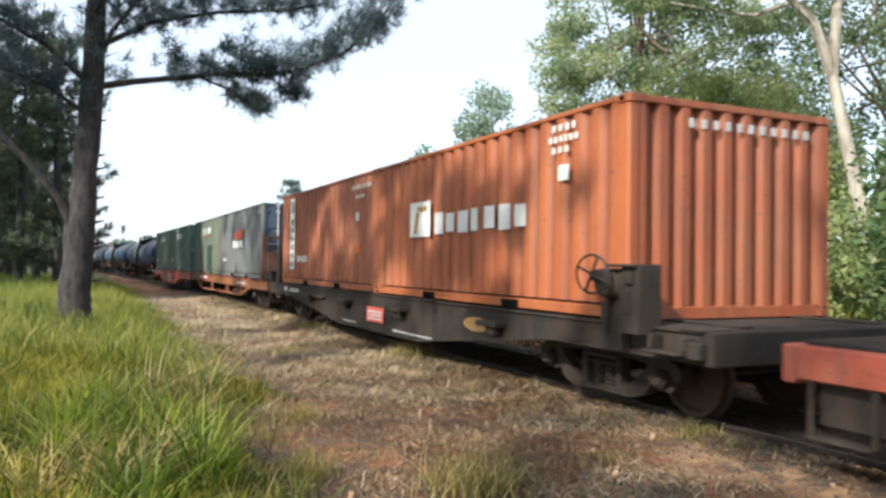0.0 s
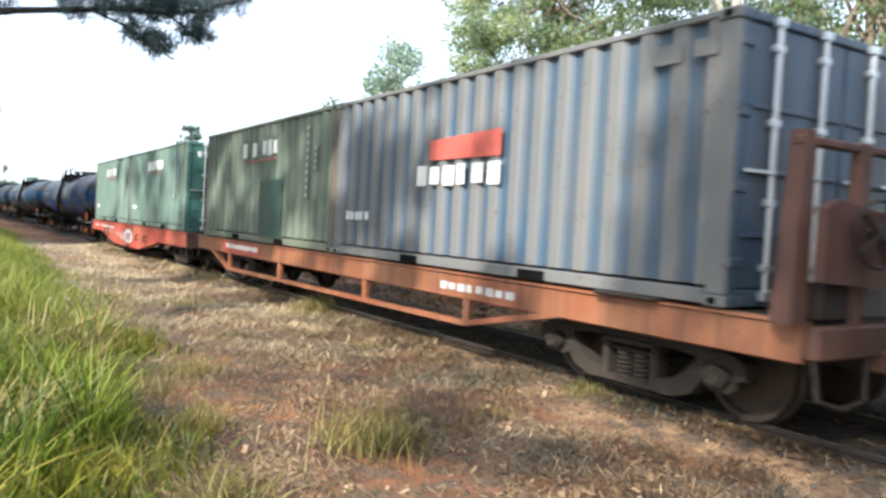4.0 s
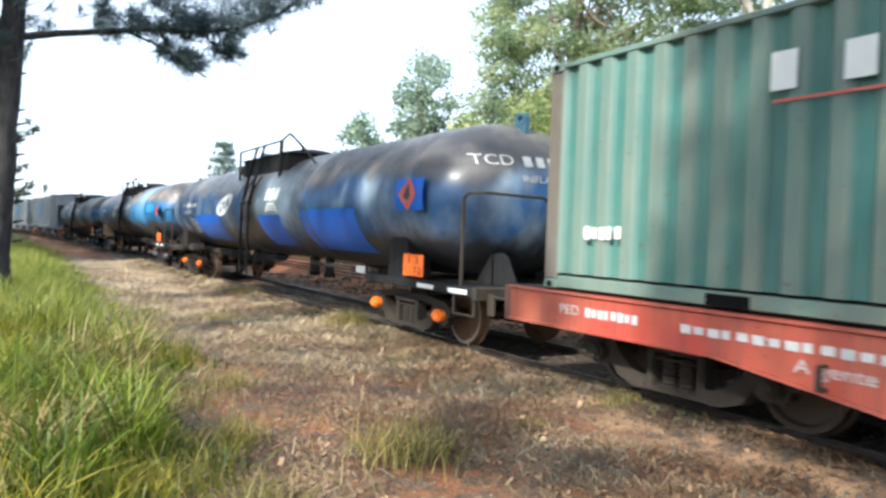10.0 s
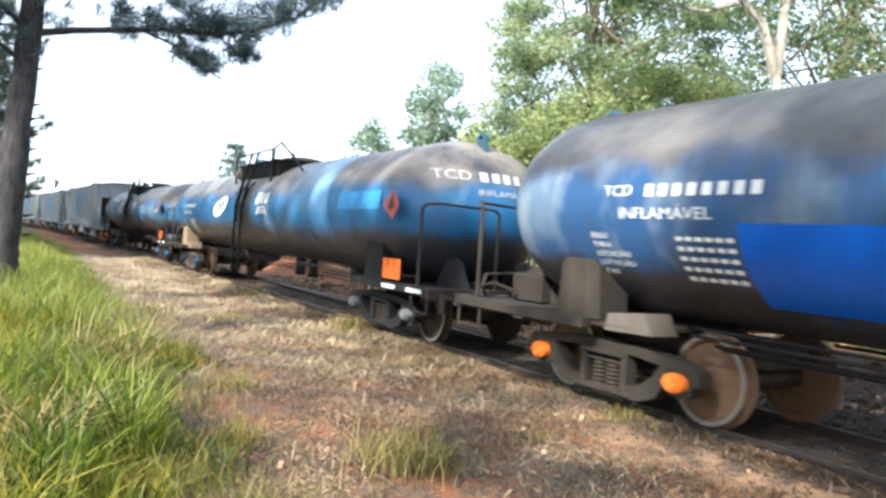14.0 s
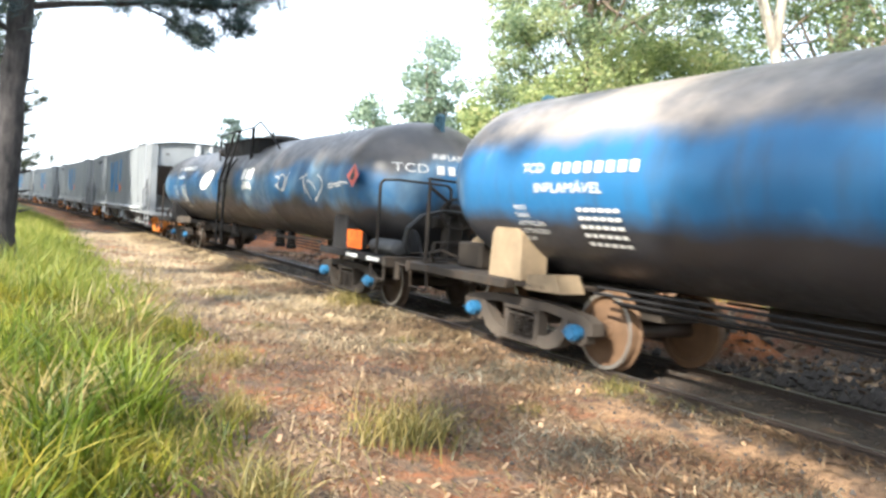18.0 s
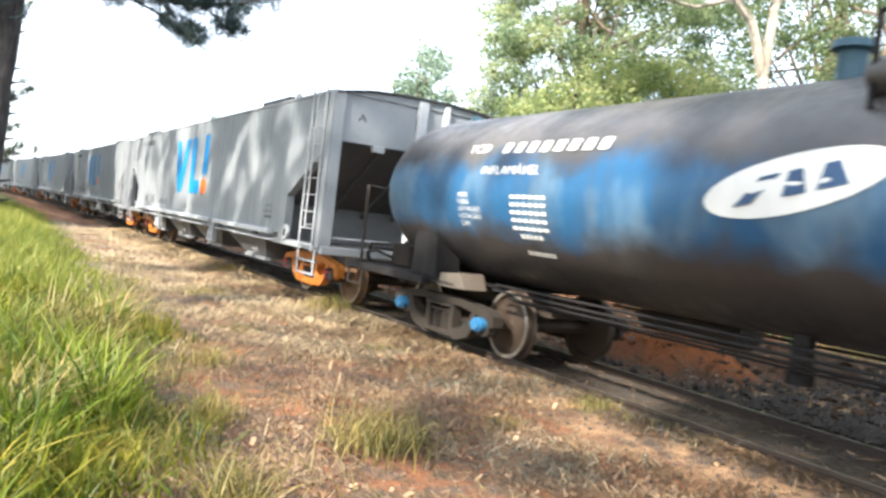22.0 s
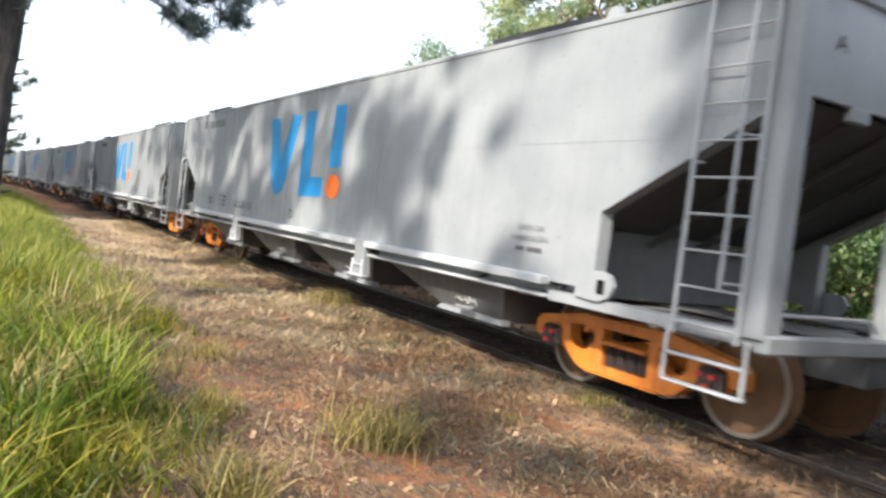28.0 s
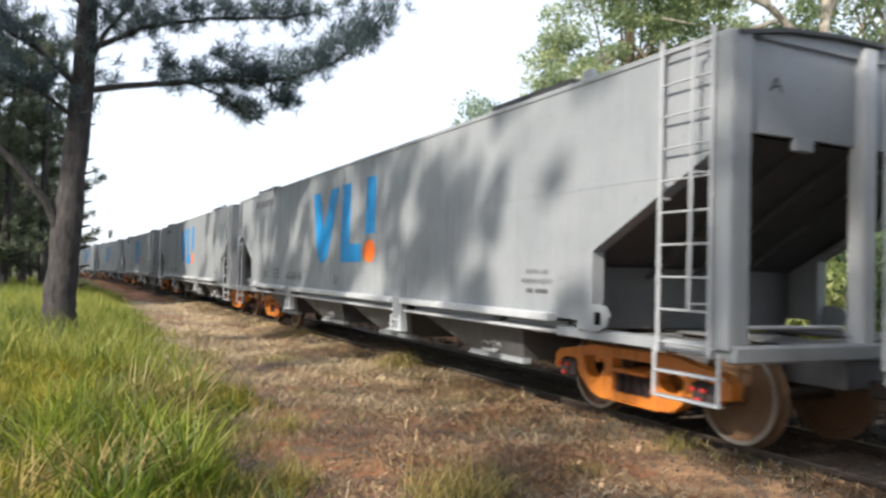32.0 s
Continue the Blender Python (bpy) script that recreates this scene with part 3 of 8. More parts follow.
def bogie(wagon, y, frame_mat, cap_mat, wheel_mat, stock, half=0.84, rise=1.0, r=WHEEL_R):
    """A two-axle bogie: bolster, side frames, springs, axle caps and turning wheelsets."""
    if "bolster" not in stock:
        s = Shape().box(-0.80, 0.80, -0.16, 0.16, 0.42, 0.66, 0.02).rod((0, 0, 0.6), (0, 0, 0.86), 0.2, 12)
        s.rod((-0.72, 0.42, 0.42), (0.72, 0.42, 0.42), 0.035).rod((-0.72, -0.42, 0.42), (0.72, -0.42, 0.42), 0.035)
        stock["bolster"] = mesh_of("bogie", s, frame_mat)
        for side in (-1, 1):
            a, b = 0.80 * side, 0.93 * side
            f = Shape()
            if frame_mat == "yellow":
                cast_plate(f, a, b, side)
            else:
                f.prism([(-1.06, 0.46), (-1.05, 0.60), (-0.94, 0.67), (-0.45, 0.735), (0.45, 0.735), (0.94, 0.67), (1.05, 0.60), (1.06, 0.46), (0.98, 0.44), (0.96, 0.545), (0.70, 0.585), (0.40, 0.63), (-0.40, 0.63), (-0.70, 0.585), (-0.96, 0.545), (-0.98, 0.44)], a, b)
                for e in (-1, 1):
                    f.prism([(e * 0.735, 0.60), (e * 0.655, 0.60), (e * 0.585, 0.47), (e * 0.47, 0.36), (e * 0.35, 0.30), (e * 0.27, 0.295), (e * 0.27, 0.15), (e * 0.44, 0.16), (e * 0.61, 0.235), (e * 0.69, 0.37)], a + 0.004 * side, b - 0.006 * side)
                    f.box(a - 0.01 * side, b + 0.012 * side, e * 0.215, e * 0.285, 0.18, 0.66, 0.02)
                    f.prism([(e * 0.98, 0.57), (e * 0.68, 0.58), (e * 0.70, 0.36), (e * 0.76, 0.31), (e * 0.92, 0.31), (e * 0.97, 0.36)], a + 0.01 * side, b - 0.02 * side)
                f.box(a - 0.02 * side, b + 0.015 * side, -0.33, 0.33, 0.15, 0.225, 0.02)
                f.box(a + 0.02 * side, b + 0.03 * side, -0.27, 0.27, 0.575, 0.635)
                f.box(a + 0.03 * side, b - 0.01 * side, -0.27, 0.27, 0.49, 0.525)
                f.v = [(p[0], p[1] * half / 0.84, p[2] * rise) for p in f.v]
            stock["frame", side] = mesh_of("side_frame", f, frame_mat)
            c = Shape()
            xo = 0.93 * side
            c.rod((xo - 0.10 * side, 0, 0), (xo + 0.05 * side, 0, 0), 0.100, 14).rod((xo + 0.05 * side, 0, 0), (xo + 0.075 * side, 0, 0), 0.074, 14)
            for k in range(3):
                an = k * math.tau / 3
                c.rod((xo + 0.04 * side, 0.06 * math.cos(an), 0.06 * math.sin(an)), (xo + 0.09 * side, 0.06 * math.cos(an), 0.06 * math.sin(an)), 0.014, 6)
            if frame_mat == "yellow":
                c = Shape().box(xo - 0.06 * side, xo + 0.05 * side, -0.115, 0.115, -0.135, 0.105, 0.035).rod((xo + 0.05 * side, 0, -0.01), (xo + 0.065 * side, 0, -0.01), 0.07, 14)
                stock["bolt", side] = mesh_of("cap_bolt", Shape().rod((xo + 0.05 * side, 0, 0), (xo + 0.085 * side, 0, 0), 0.026, 8), "cap_red")
            stock["cap", side] = mesh_of("axle_cap", c, cap_mat)
            stock["wheel", side] = wheel_mesh(wheel_mat, side, r)
        sp = Shape()
        lo, hi = (0.37, 0.60) if frame_mat == "yellow" else (0.20, 0.53)
        wide = 0.045 if frame_mat == "yellow" else 0.056
        sp.lathe([(wide + 0.016 * (i % 2), lo + (hi - lo) * i / 14) for i in range(15)], 10, "z")
        stock["spring"] = mesh_of("spring", sp, "bogie" if frame_mat != "yellow" else "cap_dark")
        ax = Shape().rod((-0.92, 0, 0), (0.92, 0, 0), 0.075, 10)
        stock["axle"] = mesh_of("wheelset", ax, "wheel")
        for key, o in (("rim", 1), ("rim_far", -1)):
            ring = [(r - 0.046, 0.058 * o), (r - 0.044, 0.0655 * o), (r - 0.008, 0.0655 * o), (r - 0.004, 0.058 * o)]
            stock[key] = mesh_of("rim_face", Shape().lathe(ring, 28, "x", ring=True), "tread", scaled=False)

    def put(name, me, parent, loc=(0, 0, 0)):
        ob = new(name, me)
        ob.parent = parent
        ob.location = loc
        return ob

    bog = put("bogie", stock["bolster"], wagon, (0, y * PLAN, 0))
    for side in (-1, 1):
        fr = put("side_frame", stock["frame", side], bog)
        for e in (-1, 1):
            put("axle_cap", stock["cap", side], bog, (0, e * half * PLAN, 0.46 * rise * TALL))
            if frame_mat == "yellow":
                for dy, dz in ((-0.055, 0.03), (0.055, 0.03), (0.0, -0.075)):
                    put("cap_bolt", stock["bolt", side], bog, (0, (e * half + dy) * PLAN, (0.46 * rise + dz) * TALL))
        for k in ((-0.18, -0.06, 0.06, 0.18) if frame_mat == "yellow" else (-0.085, 0.085)):
            put("spring", stock["spring"], bog, (0.865 * side * PLAN, k * PLAN, 0))
    for e in (-1, 1):
        ws = put("wheelset", stock["axle"], wagon, (0, (y + e * half) * PLAN, r))
        for side in (-1, 1):
            wh = put("wheel", stock["wheel", side], ws, (0.54 * side * PLAN, 0, 0))
            if frame_mat == "yellow" or cap_mat != "bogie":
                put("rim_face", stock["rim" if side > 0 else "rim_far"], wh)


def coupler(wagon, y, e, mat="soot"):
    s = Shape().box(-0.09, 0.09, y, y + e * 0.30, 0.62, 0.80, 0.02)
    s.box(-0.16, 0.12, y + e * 0.26, y + e * 0.42, 0.58, 0.84, 0.04)
    part("coupler", s, mat, wagon)
    h = Shape()
    pts = [(0.35, y - e * 0.05, 0.62), (0.35, y + e * 0.12, 0.50), (0.28, y + e * 0.26, 0.34), (0.16, y + e * 0.42, 0.34)]
    part("brake_hose", h.pipe(pts, 0.025), "black", wagon)


def bars(wagon, rows, mat, x, name="lettering", label="", thick=0.006):
    """Unreadable lines of writing as plain bars on a side. rows: y0, y1, z0, z1."""
    for y0, y1, z0, z1 in rows:
        part(name, Shape().box(x, x - thick if x < 0 else x + thick, y0, y1, z0, z1, 0.001), mat, wagon, label, fix=False)


def dashes(y0, y1, z0, z1, n, fill=0.62):
    step = (y1 - y0) / n
    return [(y0 + i * step, y0 + (i + fill) * step, z0, z1) for i in range(n)]


# ---------------------------------------------------------------- containers
CL, CW, CH = 6.03, 2.44, 2.59


def corrugated(y0, y1, pitch, depth, x, inward):
    """Points (x, y) of a trapezoid wall, the grooves pressed inwards."""
    n = round((y1 - y0) / pitch)
    p = (y1 - y0) / n
    pts = []
    for i in range(n):
        a = y0 + i * p
        pts += [(x, a), (x, a + 0.30 * p), (x + inward * depth, a + 0.46 * p), (x + inward * depth, a + 0.78 * p), (x, a + 0.94 * p)]
    return pts + [(x, y1)]


def container(mat, label, front="plain", pitch=0.285, depth=0.048, post=None):
    """A 6-metre freight container; its front end faces the way the train goes (-y)."""
    c = thing("freight_container", label, "container", "containers on the flat wagons")
    h, w = CL / 2, CW / 2
    for side in (-1, 1):
        pts = corrugated(-h + 0.16, h - 0.16, pitch, depth, side * (w - 0.012), -side)
        back = [(side * (w - 0.075), h - 0.16), (side * (w - 0.075), -h + 0.16)]
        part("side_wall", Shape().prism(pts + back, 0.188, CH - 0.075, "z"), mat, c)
        part("top_rail", Shape().box(side * (w - 0.07), side * (w + 0.0), -h + 0.17, h - 0.17, CH - 0.08, CH - 0.012), mat, c)
        part("bottom_rail", Shape().box(side * (w - 0.06), side * (w - 0.004), -h + 0.17, h - 0.17, 0.02, 0.158), mat, c)
        for k in (-1.05, 1.05):
            part("fork_pocket", Shape().box(side * (w - 0.10), side * (w + 0.003), k - 0.18, k + 0.18, 0.025, 0.135, 0.004), "recess_shade", c)
        for e in (-1, 1):
            part("corner_post", Shape().box(side * (w - 0.12), side * w, e * (h - 0.165), e * h, 0.11, CH - 0.11, 0.018), post or mat, c)
            for z0, z1 in ((0.0, 0.118), (CH - 0.118, CH)):
                k = Shape().box(side * (w - 0.162), side * (w + 0.006), e * (h - 0.178), e * (h + 0.006), z0, z1, 0.02)
                part("corner_casting", k, mat, c)
                part("casting_hole", Shape().rod((side * (w - 0.02), e * (h - 0.09), (z0 + z1) / 2), (side * (w + 0.009), e * (h - 0.09), (z0 + z1) / 2), 0.034, 10), "recess_shade", c)
    part("roof", Shape().prism([(-h + 0.02, CH - 0.05)] + [(y, z) for i in range(26) for y, z in ((-h + 0.05 + i * 0.2285, CH - 0.008), (-h + 0.13 + i * 0.2285, CH - 0.008), (-h + 0.16 + i * 0.2285, CH - 0.028), (-h + 0.24 + i * 0.2285, CH - 0.028))] + [(h - 0.02, CH - 0.05)], -w + 0.07, w - 0.07), mat, c)
    part("floor", Shape().box(-w + 0.05, w - 0.05, -h + 0.05, h - 0.05, 0.05, 0.16), "soot", c)
    for e in (-1, 1):
        y = e * h
        part("end_header", Shape().box(-w + 0.16, w - 0.16, y - e * 0.08, y - e * 0.004, CH - 0.10, CH - 0.01), mat, c)
        part("end_sill", Shape().box(-w + 0.16, w - 0.16, y - e * 0.08, y - e * 0.004, 0.01, 0.16), mat, c)
        if e < 0 and front == "doors":
            for s in (-1, 1):
                d = part("door", Shape().box(s * 0.012, s * (w - 0.13), y + 0.02, y + 0.07, 0.17, CH - 0.11), mat, c)
                for z in (0.62, 1.18, 1.74):
                    part("door_rib", Shape().box(s * 0.05, s * (w - 0.16), y + 0.001, y + 0.026, z, z + 0.045), mat, d)
                for x in (0.30, 0.82):
                    b = Shape().rod((s * x, y - 0.012, 0.10), (s * x, y - 0.012, CH - 0.06), 0.020, 8)
                    for z in (0.32, 0.9, 1.6, 2.25):
                        b.box(s * x - 0.05, s * x + 0.05, y - 0.03, y + 0.03, z, z + 0.07)
                    b.box(s * x - 0.05, s * x + 0.05, y - 0.035, y + 0.02, 0.06, 0.16).box(s * x - 0.05, s * x + 0.05, y - 0.035, y + 0.02, CH - 0.12, CH - 0.03)
                    b.box(s * x - 0.30, s * x + 0.02, y - 0.03, y - 0.012, 1.18, 1.215)
                    part("lock_rod", b, "silver", d, "galvanised lock rod with brackets")
                for z in (0.35, 1.0, 1.65, 2.25):
                    part("hinge", Shape().box(s * (w - 0.16), s * (w - 0.02), y - 0.012, y + 0.03, z, z + 0.09), mat, d)
        else:
            pts = [(x, yy) for yy, x in corrugated(-w + 0.12, w - 0.12, 0.245, 0.075, y - e * 0.012, -e)]
            pts += [(w - 0.12, y - e * 0.11), (-w + 0.12, y - e * 0.11)]
            part("end_wall", Shape().prism(pts, 0.16, CH - 0.10, "z"), mat, c)
    return c


SIDE_X = -(CW / 2) - 0.001


def wedge_row(c, y0, y1, z0, z1, n, mat, x=SIDE_X, name="brand_marking", label="", worn=()):
    """A painted word as a row of plain upright shapes, from y0 to y1."""
    step, h = (y1 - y0) / n, z1 - z0
    kinds = [[(0.10, lo), (0.10 + wd, lo), (0.10 + wd, hi), (0.10, hi)] for wd, lo, hi in ((0.74, 0.0, 1.0), (0.66, 0.08, 0.92), (0.78, 0.0, 0.94), (0.52, 0.04, 1.0), (0.70, 0.10, 1.0))]
    for i in range(n):
        if i in worn:
            continue
        poly = [(y0 + (i + u) * step, z0 + v * h) for u, v in kinds[i % 5]]
        part(name, Shape().prism(poly, x, x - 0.006), mat, c, label)


def mark_orange_first(c):
    part("emblem", Shape().box(SIDE_X, SIDE_X - 0.006, 1.02, 1.69, 1.10, 1.73, 0.001), "white", c, "white square emblem")
    part("emblem_mark", Shape().prism([(1.56, 1.16), (1.46, 1.16), (1.36, 1.52), (1.46, 1.58)], SIDE_X - 0.006, SIDE_X - 0.010), "ochre_mark", c)
    part("emblem_mark", Shape().prism([(1.36, 1.54), (1.12, 1.56), (1.12, 1.64), (1.46, 1.64)], SIDE_X - 0.006, SIDE_X - 0.010), "ochre_mark", c)
    wedge_row(c, 0.90, -1.45, 1.13, 1.50, 7, "white", label="row of worn white blocks where a word was painted")
    bars(c, dashes(-2.24, -1.80, 2.34, 2.43, 4, 0.45) + dashes(-2.28, -1.76, 2.20, 2.28, 6, 0.5) + dashes(-2.12, -1.80, 2.06, 2.14, 3, 0.45), "white", SIDE_X, "number_marking", "white registration shown as bars")
    bars(c, [(-2.14, -1.97, 1.70, 1.90)], "white", SIDE_X, "small_sticker")
    for i in range(11):
        part("end_number", Shape().box(-0.55 + i * 0.142, -0.495 + i * 0.142, -CL / 2 + 0.010, -CL / 2 - 0.001, 2.26, 2.37, 0.001), "worn_white", c)


def mark_orange_second(c):
    part("emblem", Shape().box(SIDE_X, SIDE_X - 0.006, 1.94, 2.30, 0.42, 2.44, 0.001), "white", c, "upright white panel with grey marks")
    bars(c, [(2.03, 2.22, z, z + 0.14) for z in (0.50, 0.74, 0.98, 1.22, 1.46, 1.70)] + [(2.00, 2.22, 2.02, 2.34)], "slate", SIDE_X - 0.006, "emblem_mark")
    wedge_row(c, 1.72, 0.92, 0.63, 0.80, 5, "white", name="scrawl", label="white painted scrawl")
    bars(c, dashes(-2.75, -1.80, 2.24, 2.34, 9, 0.45) + dashes(-2.45, -2.0, 2.04, 2.12, 4, 0.45), "white", SIDE_X, "number_marking", "white registration shown as bars")
    bars(c, [(-2.22, -2.06, 1.55, 1.74)], "white", SIDE_X, "small_sticker")
    bars(c, [(-2.22, -2.10, 0.85, 1.02)], "logo_orange", SIDE_X, "small_sticker")


def mark_slate(c):
    part("emblem", Shape().prism([(0.70, 1.47), (-0.54, 1.47), (-0.54, 1.80), (0.70, 1.74)], SIDE_X, SIDE_X - 0.006), "logo_red", c, "faded red block emblem")
    wedge_row(c, 0.96, -0.58, 1.12, 1.40, 6, "white", label="row of white blocks where a word was painted")
    wedge_row(c, 2.66, 2.02, 0.60, 0.74, 5, "white", name="scrawl", label="white painted scrawl")
    bars(c, [(-2.56, -2.31, 2.18, 2.36), (-2.86, -2.66, 2.20, 2.36)], "slate", SIDE_X, "dark_patch")


def mark_green(c, door, olive=False):
    wedge_row(c, 0.80, -0.90, 1.86, 2.18, 7, "white", label="row of worn white blocks where a word was painted", worn=() if door else (1, 3))
    part("red_underline", Shape().box(SIDE_X, SIDE_X - 0.005, -0.86, 0.76, 1.76, 1.785, 0.001), "logo_red", c)
    bars(c, [(-2.09, -2.04, z, z + 0.07) for z in (0.98, 1.12, 1.26, 1.40, 1.54, 1.68, 1.82, 1.96, 2.10, 2.24)] + [(-2.37, -2.33, z, z + 0.07) for z in (1.48, 1.60, 1.72, 1.84)], "worn_white", SIDE_X, "number_marking", "upright white registration shown as bars")
    if olive:
        bars(c, [(-1.14, -0.12, 0.14, 1.34)], "dark_green", SIDE_X, "repair_patch", "darker green repair patch")
    else:
        wedge_row(c, 2.50, 2.05, 0.58, 0.72, 5, "white", name="scrawl", label="white painted scrawl")
    if door:
        for i in range(7):
            part("door_marking", Shape().box(-0.98 + i * 0.155, -0.90 + i * 0.155, -CL / 2 + 0.019, -CL / 2 + 0.014, 2.16, 2.32, 0.001), "white", c)


# ---------------------------------------------------------------- flat wagons
def hand_brake(w, x, y, z, mat, r=0.26):
    s = Shape().lathe([(r - 0.022, y - 0.02), (r, y - 0.03), (r + 0.02, y - 0.02), (r, y - 0.002)], 20, "y", (x, 0, z), ring=True)
    for k in range(5):
        a = k * math.tau / 5
        s.rod((x, y - 0.016, z), (x + r * math.cos(a), y - 0.016, z + r * math.sin(a)), 0.016, 6)
    s.rod((x, y - 0.04, z), (x, y + 0.14, z), 0.04, 10)
    part("brake_wheel", s, mat, w, "spoked hand brake wheel")


def cross_beams(w, y0, y1, n, mat, z0=0.86, z1=1.05):
    for i in range(n):
        y = y0 + (y1 - y0) * i / (n - 1)
        part("cross_beam", Shape().box(-1.12, 1.12, y - 0.07, y + 0.07, z0, z1), mat, w)
    part("centre_sill", Shape().box(-0.22, 0.22, y0, y1, 0.60, 1.04), mat, w)


def fishbelly(mat, label, half, sill_top, end_low, belly, y_up, y_flat, deck=1.08):
    w = thing("flat_wagon", label, "flat wagon", "wagons of the train")
    for side in (-1, 1):
        a, b = side * 1.19, side * 1.26
        s = Shape().prism([(-half, sill_top), (half, sill_top), (half, end_low), (y_up, end_low), (y_flat, belly), (-y_flat, belly), (-y_up, end_low), (-half, end_low)], a, b)
        part("side_sill", s, mat, w)
        lip = Shape().prism([(-half, end_low), (-y_up, end_low), (-y_flat, belly), (y_flat, belly), (y_up, end_low), (half, end_low), (half, end_low + 0.03), (y_up, end_low + 0.03), (y_flat, belly + 0.03), (-y_flat, belly + 0.03), (-y_up, end_low + 0.03), (-half, end_low + 0.03)], side * 1.12, side * 1.285)
        part("sill_flange", lip, mat, w)
        part("sill_flange", Shape().box(side * 1.12, side * 1.285, -half, half, sill_top - 0.02, sill_top + 0.012), mat, w)
    cross_beams(w, -half + 0.1, half - 0.1, 9, "soot")
    part("deck_plate", Shape().box(-1.18, 1.18, -half, half, sill_top - 0.05, sill_top + 0.02), "soot", w)
    for e in (-1, 1):
        part("end_beam", Shape().box(-1.26, 1.26, e * half, e * (half + 0.10), end_low - 0.02, sill_top + 0.01), "dull_terracotta" if mat == "red" else mat, w)
        coupler(w, e * (half + 0.08), e)
    return w


def wagon_black(stock):
    w = fishbelly("soot", "sooty black fishbelly flat wagon carrying two orange containers", 6.95, 1.07, 0.76, 0.33, 4.9, 1.75)
    for y in (-5.3, 5.3):
        bogie(w, y, "bogie", "bogie", "wheel", stock)
    # brake stand on the front platform, posts on the rear one
    st = part("brake_stand", Shape().prism([(-6.46, 1.00), (-6.22, 1.00), (-6.20, 1.62), (-6.26, 1.72), (-6.46, 1.72)], -1.44, -1.22).prism([(-6.16, 0.78), (-5.90, 0.78), (-5.86, 1.30), (-6.10, 1.38)], -1.36, -1.27), "soot", w, "grimy brake stand on the wagon platform")
    part("gear_housing", Shape().lathe([(0.03, -1.47), (0.13, -1.46), (0.17, -1.42), (0.17, -1.26), (0.1, -1.24)], 16, "x", (0, -6.03, 1.52)).lathe([(0.02, -1.50), (0.07, -1.49), (0.08, -1.40)], 12, "x", (0, -5.96, 1.60)), "soot", st)
    part("cover_plate", Shape().box(-1.20, -1.50, -6.44, -6.10, 1.70, 1.735, 0.01), "soot", st)
    part("latch", Shape().box(-1.44, -1.47, -6.40, -6.30, 1.52, 1.66).box(-1.44, -1.46, -6.36, -6.28, 1.20, 1.45), "bogie", st)
    part("chain", Shape().pipe([(-1.40, -6.02, 1.36), (-1.38, -5.98, 1.05), (-1.32, -5.94, 0.80)], 0.022), "soot", st)
    ring = Shape().lathe([(0.200, -1.54), (0.214, -1.553), (0.228, -1.54), (0.214, -1.527)], 22, "x", (0, -5.98, 1.62), ring=True)
    for k in range(4):
        a = 0.4 + k * math.tau / 4
        ring.rod((-1.54, -5.98, 1.62), (-1.54, -5.98 + 0.21 * math.cos(a), 1.62 + 0.21 * math.sin(a)), 0.014, 6)
    part("brake_wheel", ring.rod((-1.55, -5.98, 1.62), (-1.24, -5.98, 1.62), 0.032), "soot", w, "spoked hand brake wheel")
    part("platform_step", Shape().box(-1.28, -1.46, -6.90, -6.50, 0.84, 0.87).box(-1.28, -1.40, -6.90, -6.86, 0.87, 1.02).box(-1.28, -1.40, -6.54, -6.50, 0.87, 1.02), "soot", w)
    part("cable_box", Shape().box(-1.26, -1.36, -7.0, -6.72, 0.80, 0.98, 0.02), "soot", w)
    for x in (-0.75, 0.75):
        part("deck_stringer", Shape().box(x - 0.06, x + 0.06, -6.9, 6.9, 1.09, 1.12, 0.01), "soot", w)
    for x in (-1.20, 1.20):
        part("end_post", Shape().box(x - 0.07, x + 0.07, 6.14, 6.40, 0.62, 2.20, 0.02), "soot", w, "tall rusty end post")
    for y in (-3.9, -1.2, 1.2, 3.4):
        part("sill_bracket", Shape().box(-1.26, -1.42, y - 0.22, y + 0.22, 0.82, 0.90).box(-1.26, -1.36, y - 0.10, y + 0.10, 0.70, 0.82), "soot", w)
        part("container_lock", Shape().box(-1.30, -1.0, y * 1.76 - 0.12, y * 1.76 + 0.12, 1.075, 1.10), "soot", w)
    part("step_rail", Shape().box(-1.34, -1.28, 2.5, 4.35, 0.83, 0.90), "soot", w)
    part("data_plate", Shape().box(-1.286, -1.292, -0.52, 0.20, 0.52, 0.82, 0.001), "logo_red", w, "red data plate with white lines")
    bars(w, [(-0.46, -0.05, z, z + 0.035) for z in (0.57, 0.64, 0.71)] + [(0.0, 0.14, z, z + 0.035) for z in (0.57, 0.64, 0.71)], "worn_white", -1.292, "plate_line")
    letters("PED", 0.185, "worn_white", lambda u, v: (-1.266, 5.49 - u, 0.935 + v), w, "wagon_code", "white painted code letters", 1.05)
    bars(w, dashes(4.45, 5.16, 0.875, 0.985, 6, 0.62), "worn_white", -1.262, "number_marking", "white wagon number shown as bars")
    bars(w, dashes(-2.2, -0.8, 0.41, 0.445, 14) + dashes(0.8, 1.5, 0.41, 0.44, 8), "worn_white", -1.262, "small_marking")
    part("oval_emblem", Shape().prism([(-3.41 + 0.30 * math.cos(k * math.tau / 24), 0.80 + 0.11 * math.sin(k * math.tau / 24)) for k in range(24)], -1.262, -1.268), "ochre_mark", w, "worn ochre oval emblem")
    return w


